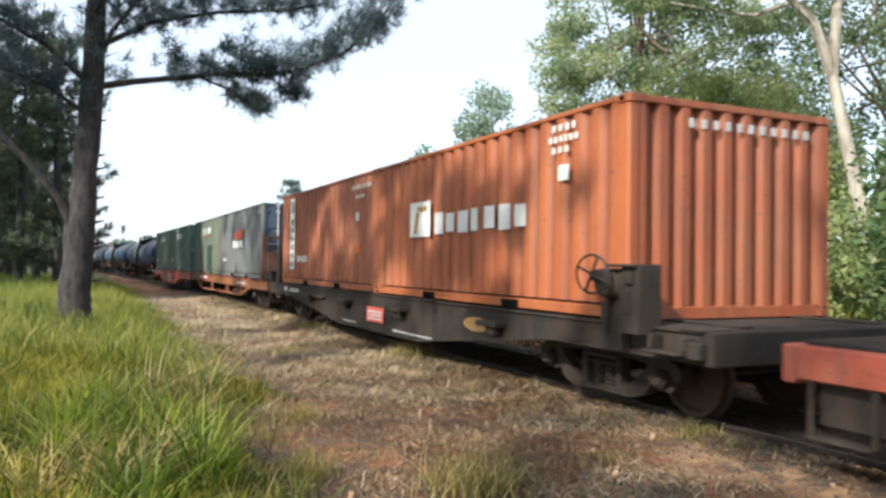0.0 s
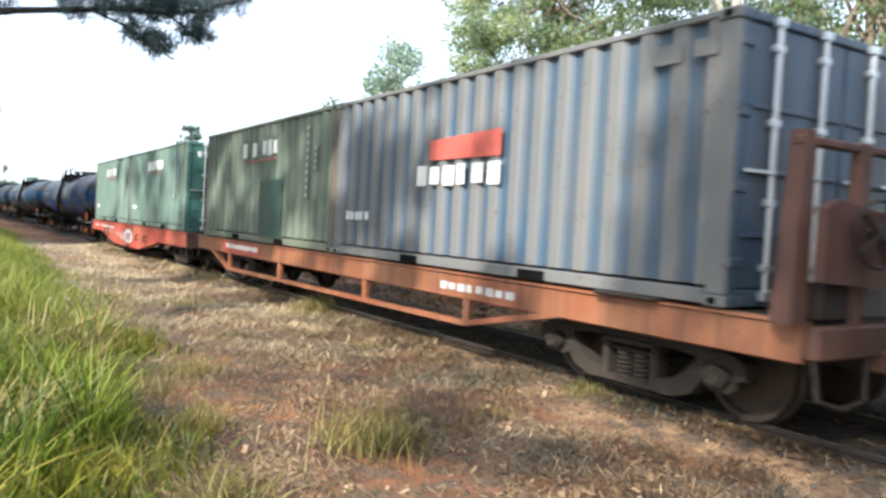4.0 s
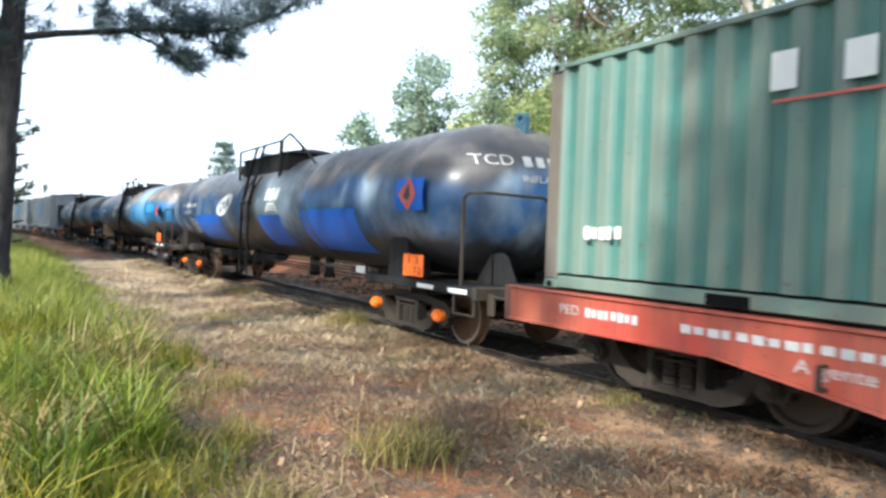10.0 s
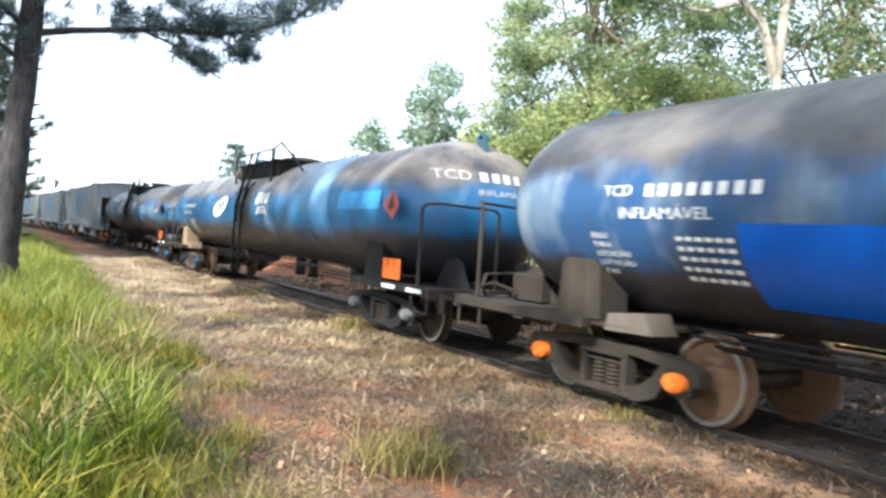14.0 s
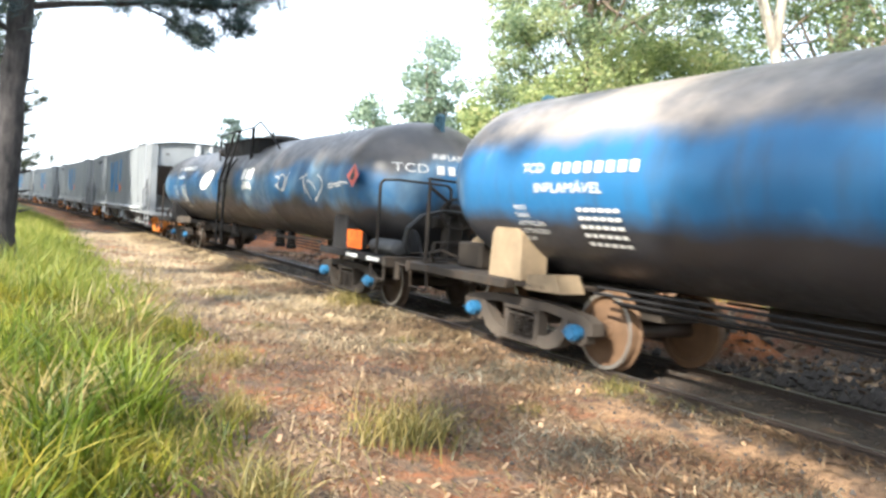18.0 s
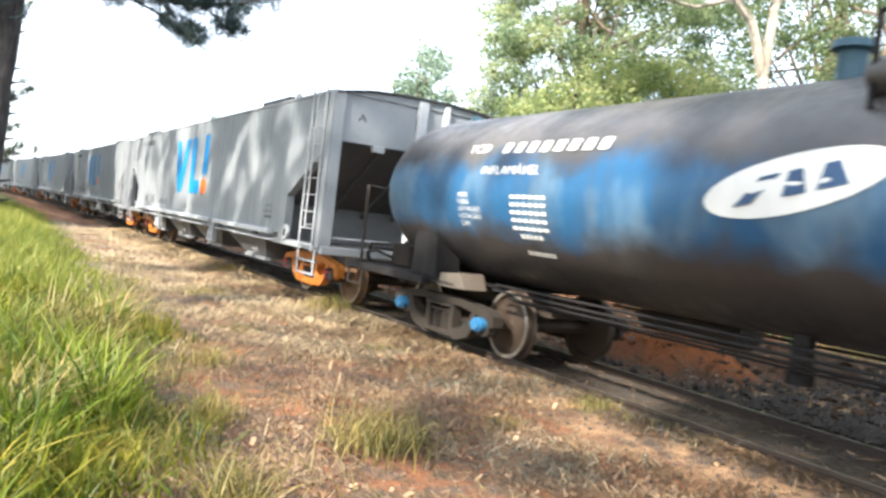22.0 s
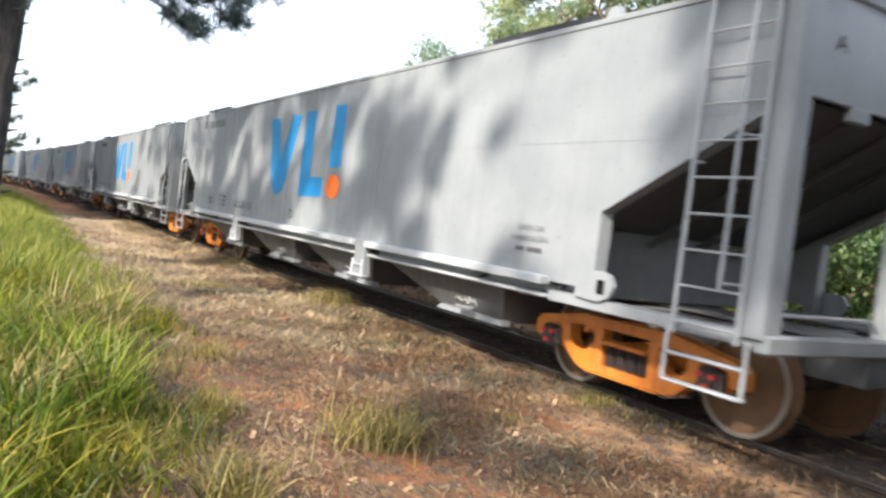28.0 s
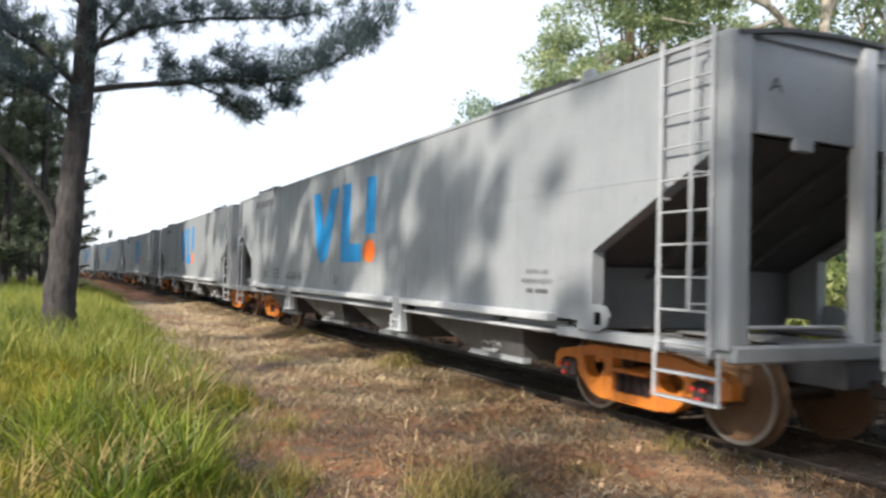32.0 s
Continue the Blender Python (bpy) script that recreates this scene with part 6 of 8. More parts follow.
    part("maker_plate", Shape().box(x, x - 0.008, 6.0, 6.42, 1.27, 1.36, 0.002), "palegrey", w)
    return w


# ---------------------------------------------------------------- the train, front to rear
GEAR = {}
STOCK_A, STOCK_T1, STOCK_T2, STOCK_T3, STOCK_H = {}, {}, {}, {}, {}
TRAIN = []     # thing, metres of its middle behind the first container's front, height over the rail


def couple(ob, middle, up=0.0):
    TRAIN.append((ob, middle, up))
    return ob


couple(wagon_ahead(STOCK_A), -1.55 - 6.4)
couple(wagon_black(STOCK_A), 6.06)
c1 = couple(container("orange", "rusty orange container with a white square emblem", "plain"), 3.03, 1.09)
mark_orange_first(c1)
c2 = couple(container("brown_orange", "rusty brown-orange container with an upright white panel", "plain"), 9.11, 1.09)
mark_orange_second(c2)
couple(wagon_truss(STOCK_A), 20.30)
c3 = couple(container("slate", "weathered slate blue container with barred doors and a red block emblem", "doors", 0.30), 17.30, 1.115)
mark_slate(c3)
c4 = couple(container("olive", "faded olive green container with white marks", "plain", post="rust"), 23.37, 1.115)
mark_green(c4, False, True)
couple(wagon_red(STOCK_A), 34.10)
c5 = couple(container("green", "green container with barred doors and white marks", "doors"), 31.03, 1.125)
mark_green(c5, True)
c6 = couple(container("green", "green container with a row of white marks and rusty corner posts", "plain", post="rust"), 37.10, 1.125)
mark_green(c6, False)
couple(tank_wagon(STOCK_T1, "tank_a", "sooty black tank wagon with bright blue repaint panels", "cap_orange", marks_first), 49.35)
couple(tank_wagon(STOCK_T2, "tank_b", "bright blue tank wagon with sooty top and belly", "cap_blue", marks_second), 66.12)
couple(tank_wagon(STOCK_T3, "tank_c", "dark blue tank wagon with pale scrawls on its side", "cap_blue", marks_third), 82.90)
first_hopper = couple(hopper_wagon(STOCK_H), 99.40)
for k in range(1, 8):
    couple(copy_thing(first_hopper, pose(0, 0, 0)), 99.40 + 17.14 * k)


# ---------------------------------------------------------------- ground and track
rng = np.random.default_rng(7)


def smooth(a, b, x):
    t = np.clip((x - a) / (b - a), 0, 1)
    return t * t * (3 - 2 * t)


def edge_x(y):
    """Where the tall grass on the bank begins."""
    return np.interp(y, [-10, 2, 4, 5, 6.5, 8.5, 10, 15, 25, 40, 60], [0.0, 0.42, 0.64, 0.80, 1.08, 1.45, 1.65, 1.92, 2.12, 2.3, 2.5])


def red_mound(x, y):
    """The heap of red earth beyond the rails."""
    return np.exp(-((x - 8.3 - 0.12 * np.sin(2.1 * y)) / 0.36) ** 2) * smooth(5.7, 7.0, y) * smooth(9.4, 7.9, y) * (0.85 + 0.15 * np.sin(4.7 * y + 2 * x))


def ground_z(x, y):
    x, y = np.asarray(x, float), np.asarray(y, float)
    bank = 0.36 * smooth(0.2, 3.2, edge_x(y) - x) * smooth(4, 13, y)
    far = 0.55 * smooth(TRACK_X + 2.5, TRACK_X + 4.3, x + 0.35 * np.sin(y * 0.7) + 0.2 * np.sin(y * 1.9)) + 0.02 * np.clip(x - 12, 0, 40)
    bed = 0.035 * smooth(2.0, 1.0, np.abs(x - TRACK_X)) + 0.055 * np.exp(-((x - TRACK_X + 0.98) / 0.24) ** 2)
    bed = bed + 0.66 * red_mound(x, y)
    rough = 0.025 * np.sin(1.7 * x + 0.6 * y) * np.sin(1.3 * y - 0.4 * x) + 0.012 * np.sin(5.1 * x + 1.0) * np.sin(4.3 * y)
    return bank + far + bed + rough * smooth(1.0, 1.7, np.abs(x - TRACK_X))


def spread(lo, hi, step, far):
    near = np.arange(lo, hi + step / 2, step)
    g = step * np.cumsum(1.22 ** np.arange(1, 60))
    g = g[g < far]
    return np.concatenate([(lo - g)[::-1], near, hi + g])


gx, gy = spread(-9, 22, 0.2, 900), spread(-6, 42, 0.25, 900)
GX, GY = np.meshgrid(gx, gy, indexing="ij")
GZ = ground_z(GX, GY) * np.where(np.hypot(GX, GY) < 300, 1, 0) + 0.0
nx, ny = GX.shape
idx = np.arange(nx * ny).reshape(nx, ny)
quads = np.stack([idx[:-1, :-1], idx[1:, :-1], idx[1:, 1:], idx[:-1, 1:]], -1).reshape(-1, 4)
me = bpy.data.meshes.new("ground")
me.from_pydata(np.stack([GX, GY, GZ], -1).reshape(-1, 3).tolist(), [], quads.tolist())
me.polygons.foreach_set("use_smooth", [True] * len(me.polygons))
zone = me.attributes.new("grassy", "FLOAT", "POINT")
wob = 0.25 * np.sin(GY * 1.1) + 0.2 * np.sin(GY * 2.7 + GX)
green = np.maximum(smooth(-0.3, 0.6, edge_x(GY) - GX + wob), smooth(TRACK_X + 4.3, TRACK_X + 5.4, GX + wob))
zone.data.foreach_set("value", green.reshape(-1))
soil = me.attributes.new("red_soil", "FLOAT", "POINT")
soil.data.foreach_set("value", np.maximum(smooth(0.1, 0.4, red_mound(GX, GY)), smooth(TRACK_X + 2.2, TRACK_X + 2.8, GX + wob) * smooth(TRACK_X + 4.6, TRACK_X + 4.0, GX + wob) * smooth(6.0, 8.5, GY + wob) * (0.32 + 0.3 * np.sin(GX * 1.7 + GY) * np.sin(GY * 1.1))).reshape(-1))
sand = me.attributes.new("sand", "FLOAT", "POINT")
bare = np.exp(-((GX - np.interp(GY, [3, 5.5, 7.5, 9], [4.75, 4.88, 5.35, 5.5]) - 0.16 * np.sin(2.3 * GY) - 0.08 * np.sin(6.1 * GY)) / 0.26) ** 2) * smooth(10, 8, GY)
bare = np.maximum(bare, 0.8 * smooth(0.25, 0.6, np.sin(GX * 1.3 + 0.7 * np.sin(GY)) * np.sin(GY * 0.9 + 0.5)) * smooth(9.0, 11.0, GY))
sand.data.foreach_set("value", bare.reshape(-1))
ballast = me.attributes.new("ballast", "FLOAT", "POINT")
ballast.data.foreach_set("value", np.maximum(smooth(1.75, 1.25, np.abs(GX - TRACK_X) + 0.3 * wob), smooth(1.0, 1.4, GX - TRACK_X) * smooth(8.5, 5.5, GY + wob)).reshape(-1))


def ground_mat():
    m, nt, b = nodes_of("dry_earth_with_litter")

    def attr(name):
        a = nt.nodes.new("ShaderNodeAttribute")
        a.attribute_name = name
        return a.outputs["Fac"]

    big = noise_tex(nt, 0.55, 5, 0.65)
    mid = noise_tex(nt, 3.2, 6, 0.7)
    fine = noise_tex(nt, 26, 5, 0.75)
    strands = noise_tex(nt, 40, 3, 0.7, (1.0, 0.25, 1.0))
    earth = mixed(nt, ramp(nt, big, [(0.38, (0, 0, 0)), (0.62, (1, 1, 1))]), (0.195, 0.050, 0.017), (0.42, 0.160, 0.058))
    litter = mixed(nt, ramp(nt, strands, [(0.32, (0, 0, 0)), (0.68, (1, 1, 1))]), (0.014, 0.010, 0.007), (0.29, 0.190, 0.10))
    col = mixed(nt, ramp(nt, mid, [(0.40, (0, 0, 0)), (0.60, (1, 1, 1))]), earth, litter)
    grey = mixed(nt, ramp(nt, fine, [(0.34, (0, 0, 0)), (0.66, (1, 1, 1))]), (0.020, 0.018, 0.017), (0.24, 0.205, 0.165))
    col = mixed(nt, ramp(nt, noise_tex(nt, 1.4, 5, 0.7), [(0.52, (0, 0, 0)), (0.68, (1, 1, 1))]), col, grey)
    col = mixed(nt, attr("ballast"), col, mixed(nt, fine, (0.018, 0.014, 0.011), (0.125, 0.090, 0.062)))
    col = mixed(nt, attr("red_soil"), col, mixed(nt, mid, (0.26, 0.070, 0.018), (0.58, 0.20, 0.055)))
    col = mixed(nt, maths(nt, "MULTIPLY", attr("sand"), ramp(nt, mid, [(0.40, (0.05,)), (0.58, (1.0,))])), col, mixed(nt, fine, (0.36, 0.185, 0.085), (0.60, 0.38, 0.20)))
    turf = mixed(nt, fine, (0.022, 0.030, 0.009), (0.10, 0.11, 0.03))
    col = mixed(nt, attr("grassy"), col, turf)
    nt.links.new(col, b.inputs["Base Color"])
    b.inputs["Roughness"].default_value = 0.95
    bumped(nt, b, maths(nt, "ADD", maths(nt, "ADD", fine, strands), maths(nt, "MULTIPLY", mid, 2.0)), 1.0, 0.07)
    return m


MAT["ground"] = ground_mat()
me.materials.append(MAT["ground"])
tagged(new("ground", me), "dry brown earth with straw litter beside a grassy bank", "ground", kind="structure")


def along(s, off):
    x, y, th = line_at(s)
    return x + off * math.cos(th), y + off * math.sin(th), th


def build_track():
    tr = tagged(new("railway_track"), "rusty rails on weathered sleepers sunk in dark ballast", "railway track", kind="structure")
    prof = [(-0.065, 0.0), (0.065, 0.0), (0.065, 0.012), (0.012, 0.028), (0.012, 0.088), (0.035, 0.098), (0.035, 0.125), (0.028, 0.13), (-0.028, 0.13), (-0.035, 0.125), (-0.035, 0.098), (-0.012, 0.088), (-0.012, 0.028), (-0.065, 0.012)]
    for side in (-1, 1):
        stations = list(range(-170, 20, 10)) + list(range(20, 330, 3))
        verts, faces, n = [], [], len(prof)
        for s_ in stations:
            x, y, th = line_at(s_)
            for px_, pz in prof:
                o = side * 0.535 * PLAN + px_
                verts.append((x + o * math.cos(th), y + o * math.sin(th), pz))
        for i in range(len(stations) - 1):
            faces += [[i * n + k, i * n + (k + 1) % n, (i + 1) * n + (k + 1) % n, (i + 1) * n + k] for k in range(n)]
        part("rail", Shape().add(verts, faces), "rail", tr, scaled=False)
        verts = []
        top = [(-0.017, 0.1302), (0.017, 0.1302), (0.017, 0.1325), (-0.017, 0.1325)]
        for s_ in stations:
            x, y, th = line_at(s_)
            for px_, pz in top:
                o = side * 0.535 * PLAN + px_
                verts.append((x + o * math.cos(th), y + o * math.sin(th), pz))
        faces = []
        for i in range(len(stations) - 1):
            faces += [[i * 4 + k, i * 4 + (k + 1) % 4, (i + 1) * 4 + (k + 1) % 4, (i + 1) * 4 + k] for k in range(4)]
        part("rail_head", Shape().add(verts, faces), "rail_top", tr, "polished running surface", scaled=False)
    slp = mesh_of("sleeper", Shape().box(-1.08, 1.08, -0.11, 0.11, -0.09, 0.045, 0.015), "sleeper", scaled=False)
    for i in range(110):
        x, y, th = line_at(-8 + i * 0.62)
        ob = new("sleeper", slp)
        ob.parent = tr
        ob.matrix_basis = pose(x + random.uniform(-0.06, 0.06), y, random.uniform(-0.02, 0.0), 0, 0, math.degrees(th) + random.uniform(-2, 2))
    return tr


build_track()


def quads_mesh(name, P, mat):
    """P: n x 4 x 3 corners."""
    n = len(P)
    m_ = bpy.data.meshes.new(name)
    m_.vertices.add(n * 4)
    m_.vertices.foreach_set("co", P.reshape(-1).astype(np.float32))
    m_.loops.add(n * 4)
    m_.loops.foreach_set("vertex_index", np.arange(n * 4, dtype=np.int32))
    m_.polygons.add(n)
    m_.polygons.foreach_set("loop_start", np.arange(0, n * 4, 4, dtype=np.int32))
    m_.update()
    m_.validate()
    m_.materials.append(MAT[mat])
    return m_


def blades(x, y, h, width, lean, seg=2):
    """Curved grass blades as strips of quads, joined at their corners."""
    n = len(x)
    z = ground_z(x, y) - 0.02
    lean = np.minimum(lean, 1.5)
    a = rng.uniform(0, math.tau, n)
    d = np.stack([np.cos(a), np.sin(a)], 1)
    side = np.stack([-np.sin(a), np.cos(a)], 1)
    turn = rng.uniform(0, math.pi, n)
    side = side * np.cos(turn)[:, None] + d * np.sin(turn)[:, None]
    V, F = [], []
    rows = []
    for i in range(seg + 1):
        t = i / seg
        c = np.stack([x, y, z], 1)
        c[:, :2] += d * (lean * t * t * h)[:, None]
        c[:, 2] += h * t * (1 - 0.25 * lean * t)
        wd = (width * (1 - t) ** 0.7 * 0.5 + 0.0006)[:, None]
        off = np.concatenate([side * wd, np.zeros((n, 1))], 1)
        rows.append(np.stack([c - off, c + off], 1))
    V = np.stack(rows, 1).reshape(-1, 3)
    base = (np.arange(n) * (2 * (seg + 1)))[:, None]
    F = np.concatenate([base + np.array([[2 * i, 2 * i + 1, 2 * i + 3, 2 * i + 2]]) for i in range(seg)], 0)
    return V, F


def fast_mesh(name, V, F, mat):
    m_ = bpy.data.meshes.new(name)
    m_.vertices.add(len(V))
    m_.vertices.foreach_set("co", np.asarray(V, np.float32).reshape(-1))
    k = F.shape[1]
    m_.loops.add(F.size)
    m_.loops.foreach_set("vertex_index", F.astype(np.int32).reshape(-1))
    m_.polygons.add(len(F))
    m_.polygons.foreach_set("loop_start", np.arange(0, F.size, k, dtype=np.int32))
    m_.update()
    m_.validate()
    m_.materials.append(MAT[mat])
    return m_


def grow(n, x0, x1, y0, y1, keep):
    x, y = rng.uniform(x0, x1, n), rng.uniform(y0, y1, n)
    k = keep(x, y)
    return x[k], y[k]


def in_bank(x, y):
    return edge_x(y) - x + 0.35 * np.sin(y * 1.3 + x) + rng.normal(0, 0.22, len(x)) > 0


def sward(x, y):
    return (0.72 + 0.28 * np.sin(x * 2.1 + 0.8) * np.sin(y * 1.7 + 1) + 0.16 * np.sin(5.3 * x + y) * np.sin(4.1 * y)) * np.clip(0.45 + 0.5 * (edge_x(y) - x), 0.45, 1)


x, y = grow(52000, -3.5, 3.0, 5.0, 11, in_bank)
V, F = blades(x, y, rng.uniform(0.20, 0.62, len(x)) * sward(x, y), rng.uniform(0.009, 0.032, len(x)), rng.uniform(0.12, 1.0, len(x)), 3)
tagged(new("tall_grass", fast_mesh("tall_grass", V, F, "grass")), "tall fresh green grass on the bank", "grass", kind="stuff")
x, y = grow(15000, -2.6, 1.6, 2.0, 5.4, in_bank)
V, F = blades(x, y, rng.uniform(0.22, 0.78, len(x)) * sward(x, y), rng.uniform(0.010, 0.042, len(x)), rng.uniform(0.1, 1.0, len(x)), 5)
tagged(new("long_grass", fast_mesh("long_grass", V, F, "grass")), "long upright blades of yellow-green grass", "grass", kind="stuff")
x, y = grow(9000, -2.6, 1.6, 2.0, 5.6, in_bank)
V, F = blades(x, y, rng.uniform(0.10, 0.40, len(x)), rng.uniform(0.006, 0.016, len(x)), rng.uniform(0.3, 1.4, len(x)), 4)
tagged(new("grass_understorey", fast_mesh("grass_understorey", V, F, "grass")), "short tangled grass under the long blades", "grass", kind="stuff")
x, y = grow(1500, -2.4, 1.9, 2.2, 8.0, in_bank)
V, F = blades(x, y, rng.uniform(0.45, 0.85, len(x)) * sward(x, y), rng.uniform(0.004, 0.007, len(x)), rng.uniform(0.05, 0.5, len(x)), 4)
tagged(new("grass_stems", fast_mesh("grass_stems", V, F, "weed")), "thin ripening grass stems", "grass", kind="stuff")
# broad clumps of lush blades that stand out of the sward, paler and darker by turns
for k in range(26):
    cy = rng.uniform(2.4, 9.5)
    cx = edge_x(cy) - abs(rng.normal(0, 0.75)) - 0.05
    n_ = int(rng.integers(60, 130))
    px_, py_ = cx + rng.normal(0, 0.09, n_), cy + rng.normal(0, 0.09, n_)
    V, F = blades(px_, py_, rng.uniform(0.35, 0.85, n_) * rng.uniform(0.7, 1.05), rng.uniform(0.012, 0.034, n_), rng.uniform(0.15, 1.1, n_), 5)
    tagged(new("grass_clump", fast_mesh("grass_clump", V, F, "lush_grass" if k % 3 else "weed")), "lush clump of long grass on the bank", "grass clump", "grass clumps on the bank", "stuff")


def near_foot(a, b):
    return in_bank(a, b) & ~((a > np.where(b < 5.2, -2.5, -3.4)) & (b > 2.1) & (b < 11)) & (np.hypot(a, b) > 0.5)


x, y = grow(60000, -9, 1.6, -7, 11, near_foot)
V, F = blades(x, y, rng.uniform(0.15, 0.5, len(x)) * sward(x, y), rng.uniform(0.010, 0.028, len(x)), rng.uniform(0.12, 0.9, len(x)), 3)
tagged(new("bank_grass", fast_mesh("bank_grass", V, F, "grass")), "rough grass on the bank beside the standpoint", "grass", kind="stuff")
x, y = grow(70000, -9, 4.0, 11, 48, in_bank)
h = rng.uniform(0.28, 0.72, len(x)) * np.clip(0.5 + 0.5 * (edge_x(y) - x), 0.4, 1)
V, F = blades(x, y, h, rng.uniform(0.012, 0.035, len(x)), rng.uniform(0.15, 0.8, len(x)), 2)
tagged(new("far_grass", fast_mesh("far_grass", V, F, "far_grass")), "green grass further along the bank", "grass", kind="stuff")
# dry straw lying on the open ground
def matted(x, y):
    """Where the straw lies thick: uneven patches that run along the line."""
    f = np.sin(x * 1.9 + 2 * np.sin(y * 0.8)) * np.sin(y * 1.3 + x) + 0.6 * np.sin(4.3 * x - 1.1 * y + 1) * np.sin(3.1 * y + 1.7 * x) + 0.3 * np.sin(9 * x + 2) * np.sin(7.3 * y)
    return np.clip(0.6 + 0.55 * f, 0.16, 1) * np.clip(1.2 - 1.15 * np.exp(-((x - np.interp(y, [3, 5.5, 7.5, 9], [4.75, 4.88, 5.35, 5.5]) - 0.16 * np.sin(2.3 * y) - 0.08 * np.sin(6.1 * y)) / 0.24) ** 2) * smooth(10, 8, y) - 0.7 * np.exp(-((x - 2.3) ** 2 / 0.3 + (y - 4.0) ** 2 / 1.2)), 0.05, 1)


def litter(n, y0, y1, long, wide):
    x, y = grow(n, 0.2, 6.0, y0, y1, lambda a, b: (a > edge_x(b) - 0.5) & (np.abs(a - TRACK_X) > 0.8) & (rng.uniform(0, 1, len(a)) < matted(a, b)))
    L = long * rng.uniform(0.15, 1.0, len(x)) ** 1.3
    a = rng.uniform(0, math.pi, len(x)) + 0.5 * np.sin(3 * x + y)
    z = ground_z(x, y) + rng.uniform(0.003, 0.045, len(x)) * matted(x, y)
    dx, dy, tilt = np.cos(a) * L, np.sin(a) * L, np.abs(rng.normal(0, 0.25, len(x))) * L
    w = wide * rng.uniform(0.35, 1.0, len(x))
    sx, cy = np.sin(a) * w, np.cos(a) * w
    return np.stack([np.stack([x - dx / 2 - sx, y - dy / 2 + cy, z], 1), np.stack([x - dx / 2 + sx, y - dy / 2 - cy, z], 1),
                     np.stack([x + dx / 2 + sx, y + dy / 2 - cy, z + tilt], 1), np.stack([x + dx / 2 - sx, y + dy / 2 + cy, z + tilt], 1)], 1)


tagged(new("pale_sunlit_straw", quads_mesh("pale_sunlit_straw", np.concatenate([litter(5000, 2.0, 9.0, 0.17, 0.0042), litter(16000, 8.0, 12.0, 0.16, 0.006), litter(110000, 10.5, 36, 0.22, 0.011)]), "pale_straw")), "pale straw further along the path, sunlight put into its colour", "straw", kind="stuff")
P = np.concatenate([litter(78000, 1.8, 11, 0.15, 0.0040), litter(20000, -7, 1.8, 0.14, 0.005)])
tagged(new("straw_litter", quads_mesh("straw_litter", P, "straw")), "dry straw and grass litter on the earth", "straw", kind="stuff")
P = np.concatenate([litter(12000, 1.8, 14, 0.055, 0.015), litter(5000, 1.8, 8, 0.075, 0.022)])
x, y = grow(9000, TRACK_X - 1.3, TRACK_X + 1.5, 1, 24, lambda a, b: rng.uniform(0, 1, len(a)) < 0.6)
c = np.stack([x, y, ground_z(x, y) + rng.uniform(0.003, 0.02, len(x))], 1)
u = rng.normal(0, 1, (len(x), 3)) * np.array([0.04, 0.04, 0.006])
v = np.stack([-u[:, 1], u[:, 0], u[:, 2] * 0], 1) * rng.uniform(0.06, 0.4, (len(x), 1))
P = np.concatenate([P, np.stack([c - u, c - v, c + u, c + v], 1)])
tagged(new("fallen_leaves", quads_mesh("fallen_leaves", P, "dead_leaf")), "fallen brown leaves on the earth", "leaf litter", kind="stuff")
x, y = grow(16000, TRACK_X + 1.6, TRACK_X + 5.0, 1, 26, lambda a, b: rng.uniform(0, 1, len(a)) < 0.35 + 0.65 * (np.sin(a * 2.3 + b) * np.sin(b * 0.9 - a) > 0.1))
c = np.stack([x, y, ground_z(x, y) + rng.uniform(0.01, 0.05, len(x))], 1)
u = rng.normal(0, 1, (len(x), 3)) * np.array([0.035, 0.035, 0.012])
v = np.cross(u, rng.normal(0, 1, (len(x), 3)))
v *= 0.5 * np.linalg.norm(u, axis=1, keepdims=True) / (np.linalg.norm(v, axis=1, keepdims=True) + 1e-6)
tagged(new("leaf_litter", quads_mesh("leaf_litter", np.stack([c - u, c - v, c + u, c + v], 1), "dead_leaf")), "dark leaf litter on the red earth beyond the line", "leaf litter", kind="stuff")
# tufts
for tx, ty, r, hh, cnt in ((2.58, 4.85, 0.42, 0.44, 460), (5.02, 11.8, 0.42, 0.36, 420), (5.1, 5.45, 0.26, 0.16, 240), (3.9, 5.2, 0.22, 0.13, 160), (1.55, 5.6, 0.25, 0.36, 260), (2.0, 7.6, 0.3, 0.32, 260), (4.4, 8.6, 0.3, 0.12, 160), (3.4, 13.5, 0.5, 0.25, 300), (5.2, 18, 0.5, 0.22, 300), (2.9, 9.6, 0.35, 0.15, 200), (1.25, 3.9, 0.22, 0.40, 260)):
    px_, py_ = tx + rng.normal(0, r * 0.45, cnt), ty + rng.normal(0, r * 0.45, cnt)
    V, F = blades(px_, py_, rng.uniform(0.4, 1.0, cnt) * hh, rng.uniform(0.005, 0.012, cnt), rng.uniform(0.2, 1.1, cnt), 3)
    tagged(new("grass_tuft", fast_mesh("grass_tuft", V, F, "weed")), "half dry tuft of grass on bare earth", "grass tuft", "tufts beside the line", "stuff")
wx, wy = grow(9000, 1.0, 5.6, 2.0, 16, lambda a, b: (a > edge_x(b) - 0.2) & (rng.uniform(0, 1, len(a)) < np.clip(-0.1 + np.sin(a * 2.3 + 1.4 * np.sin(b * 1.1)) * np.sin(b * 2.1 - a), 0, 1) ** 1.5))
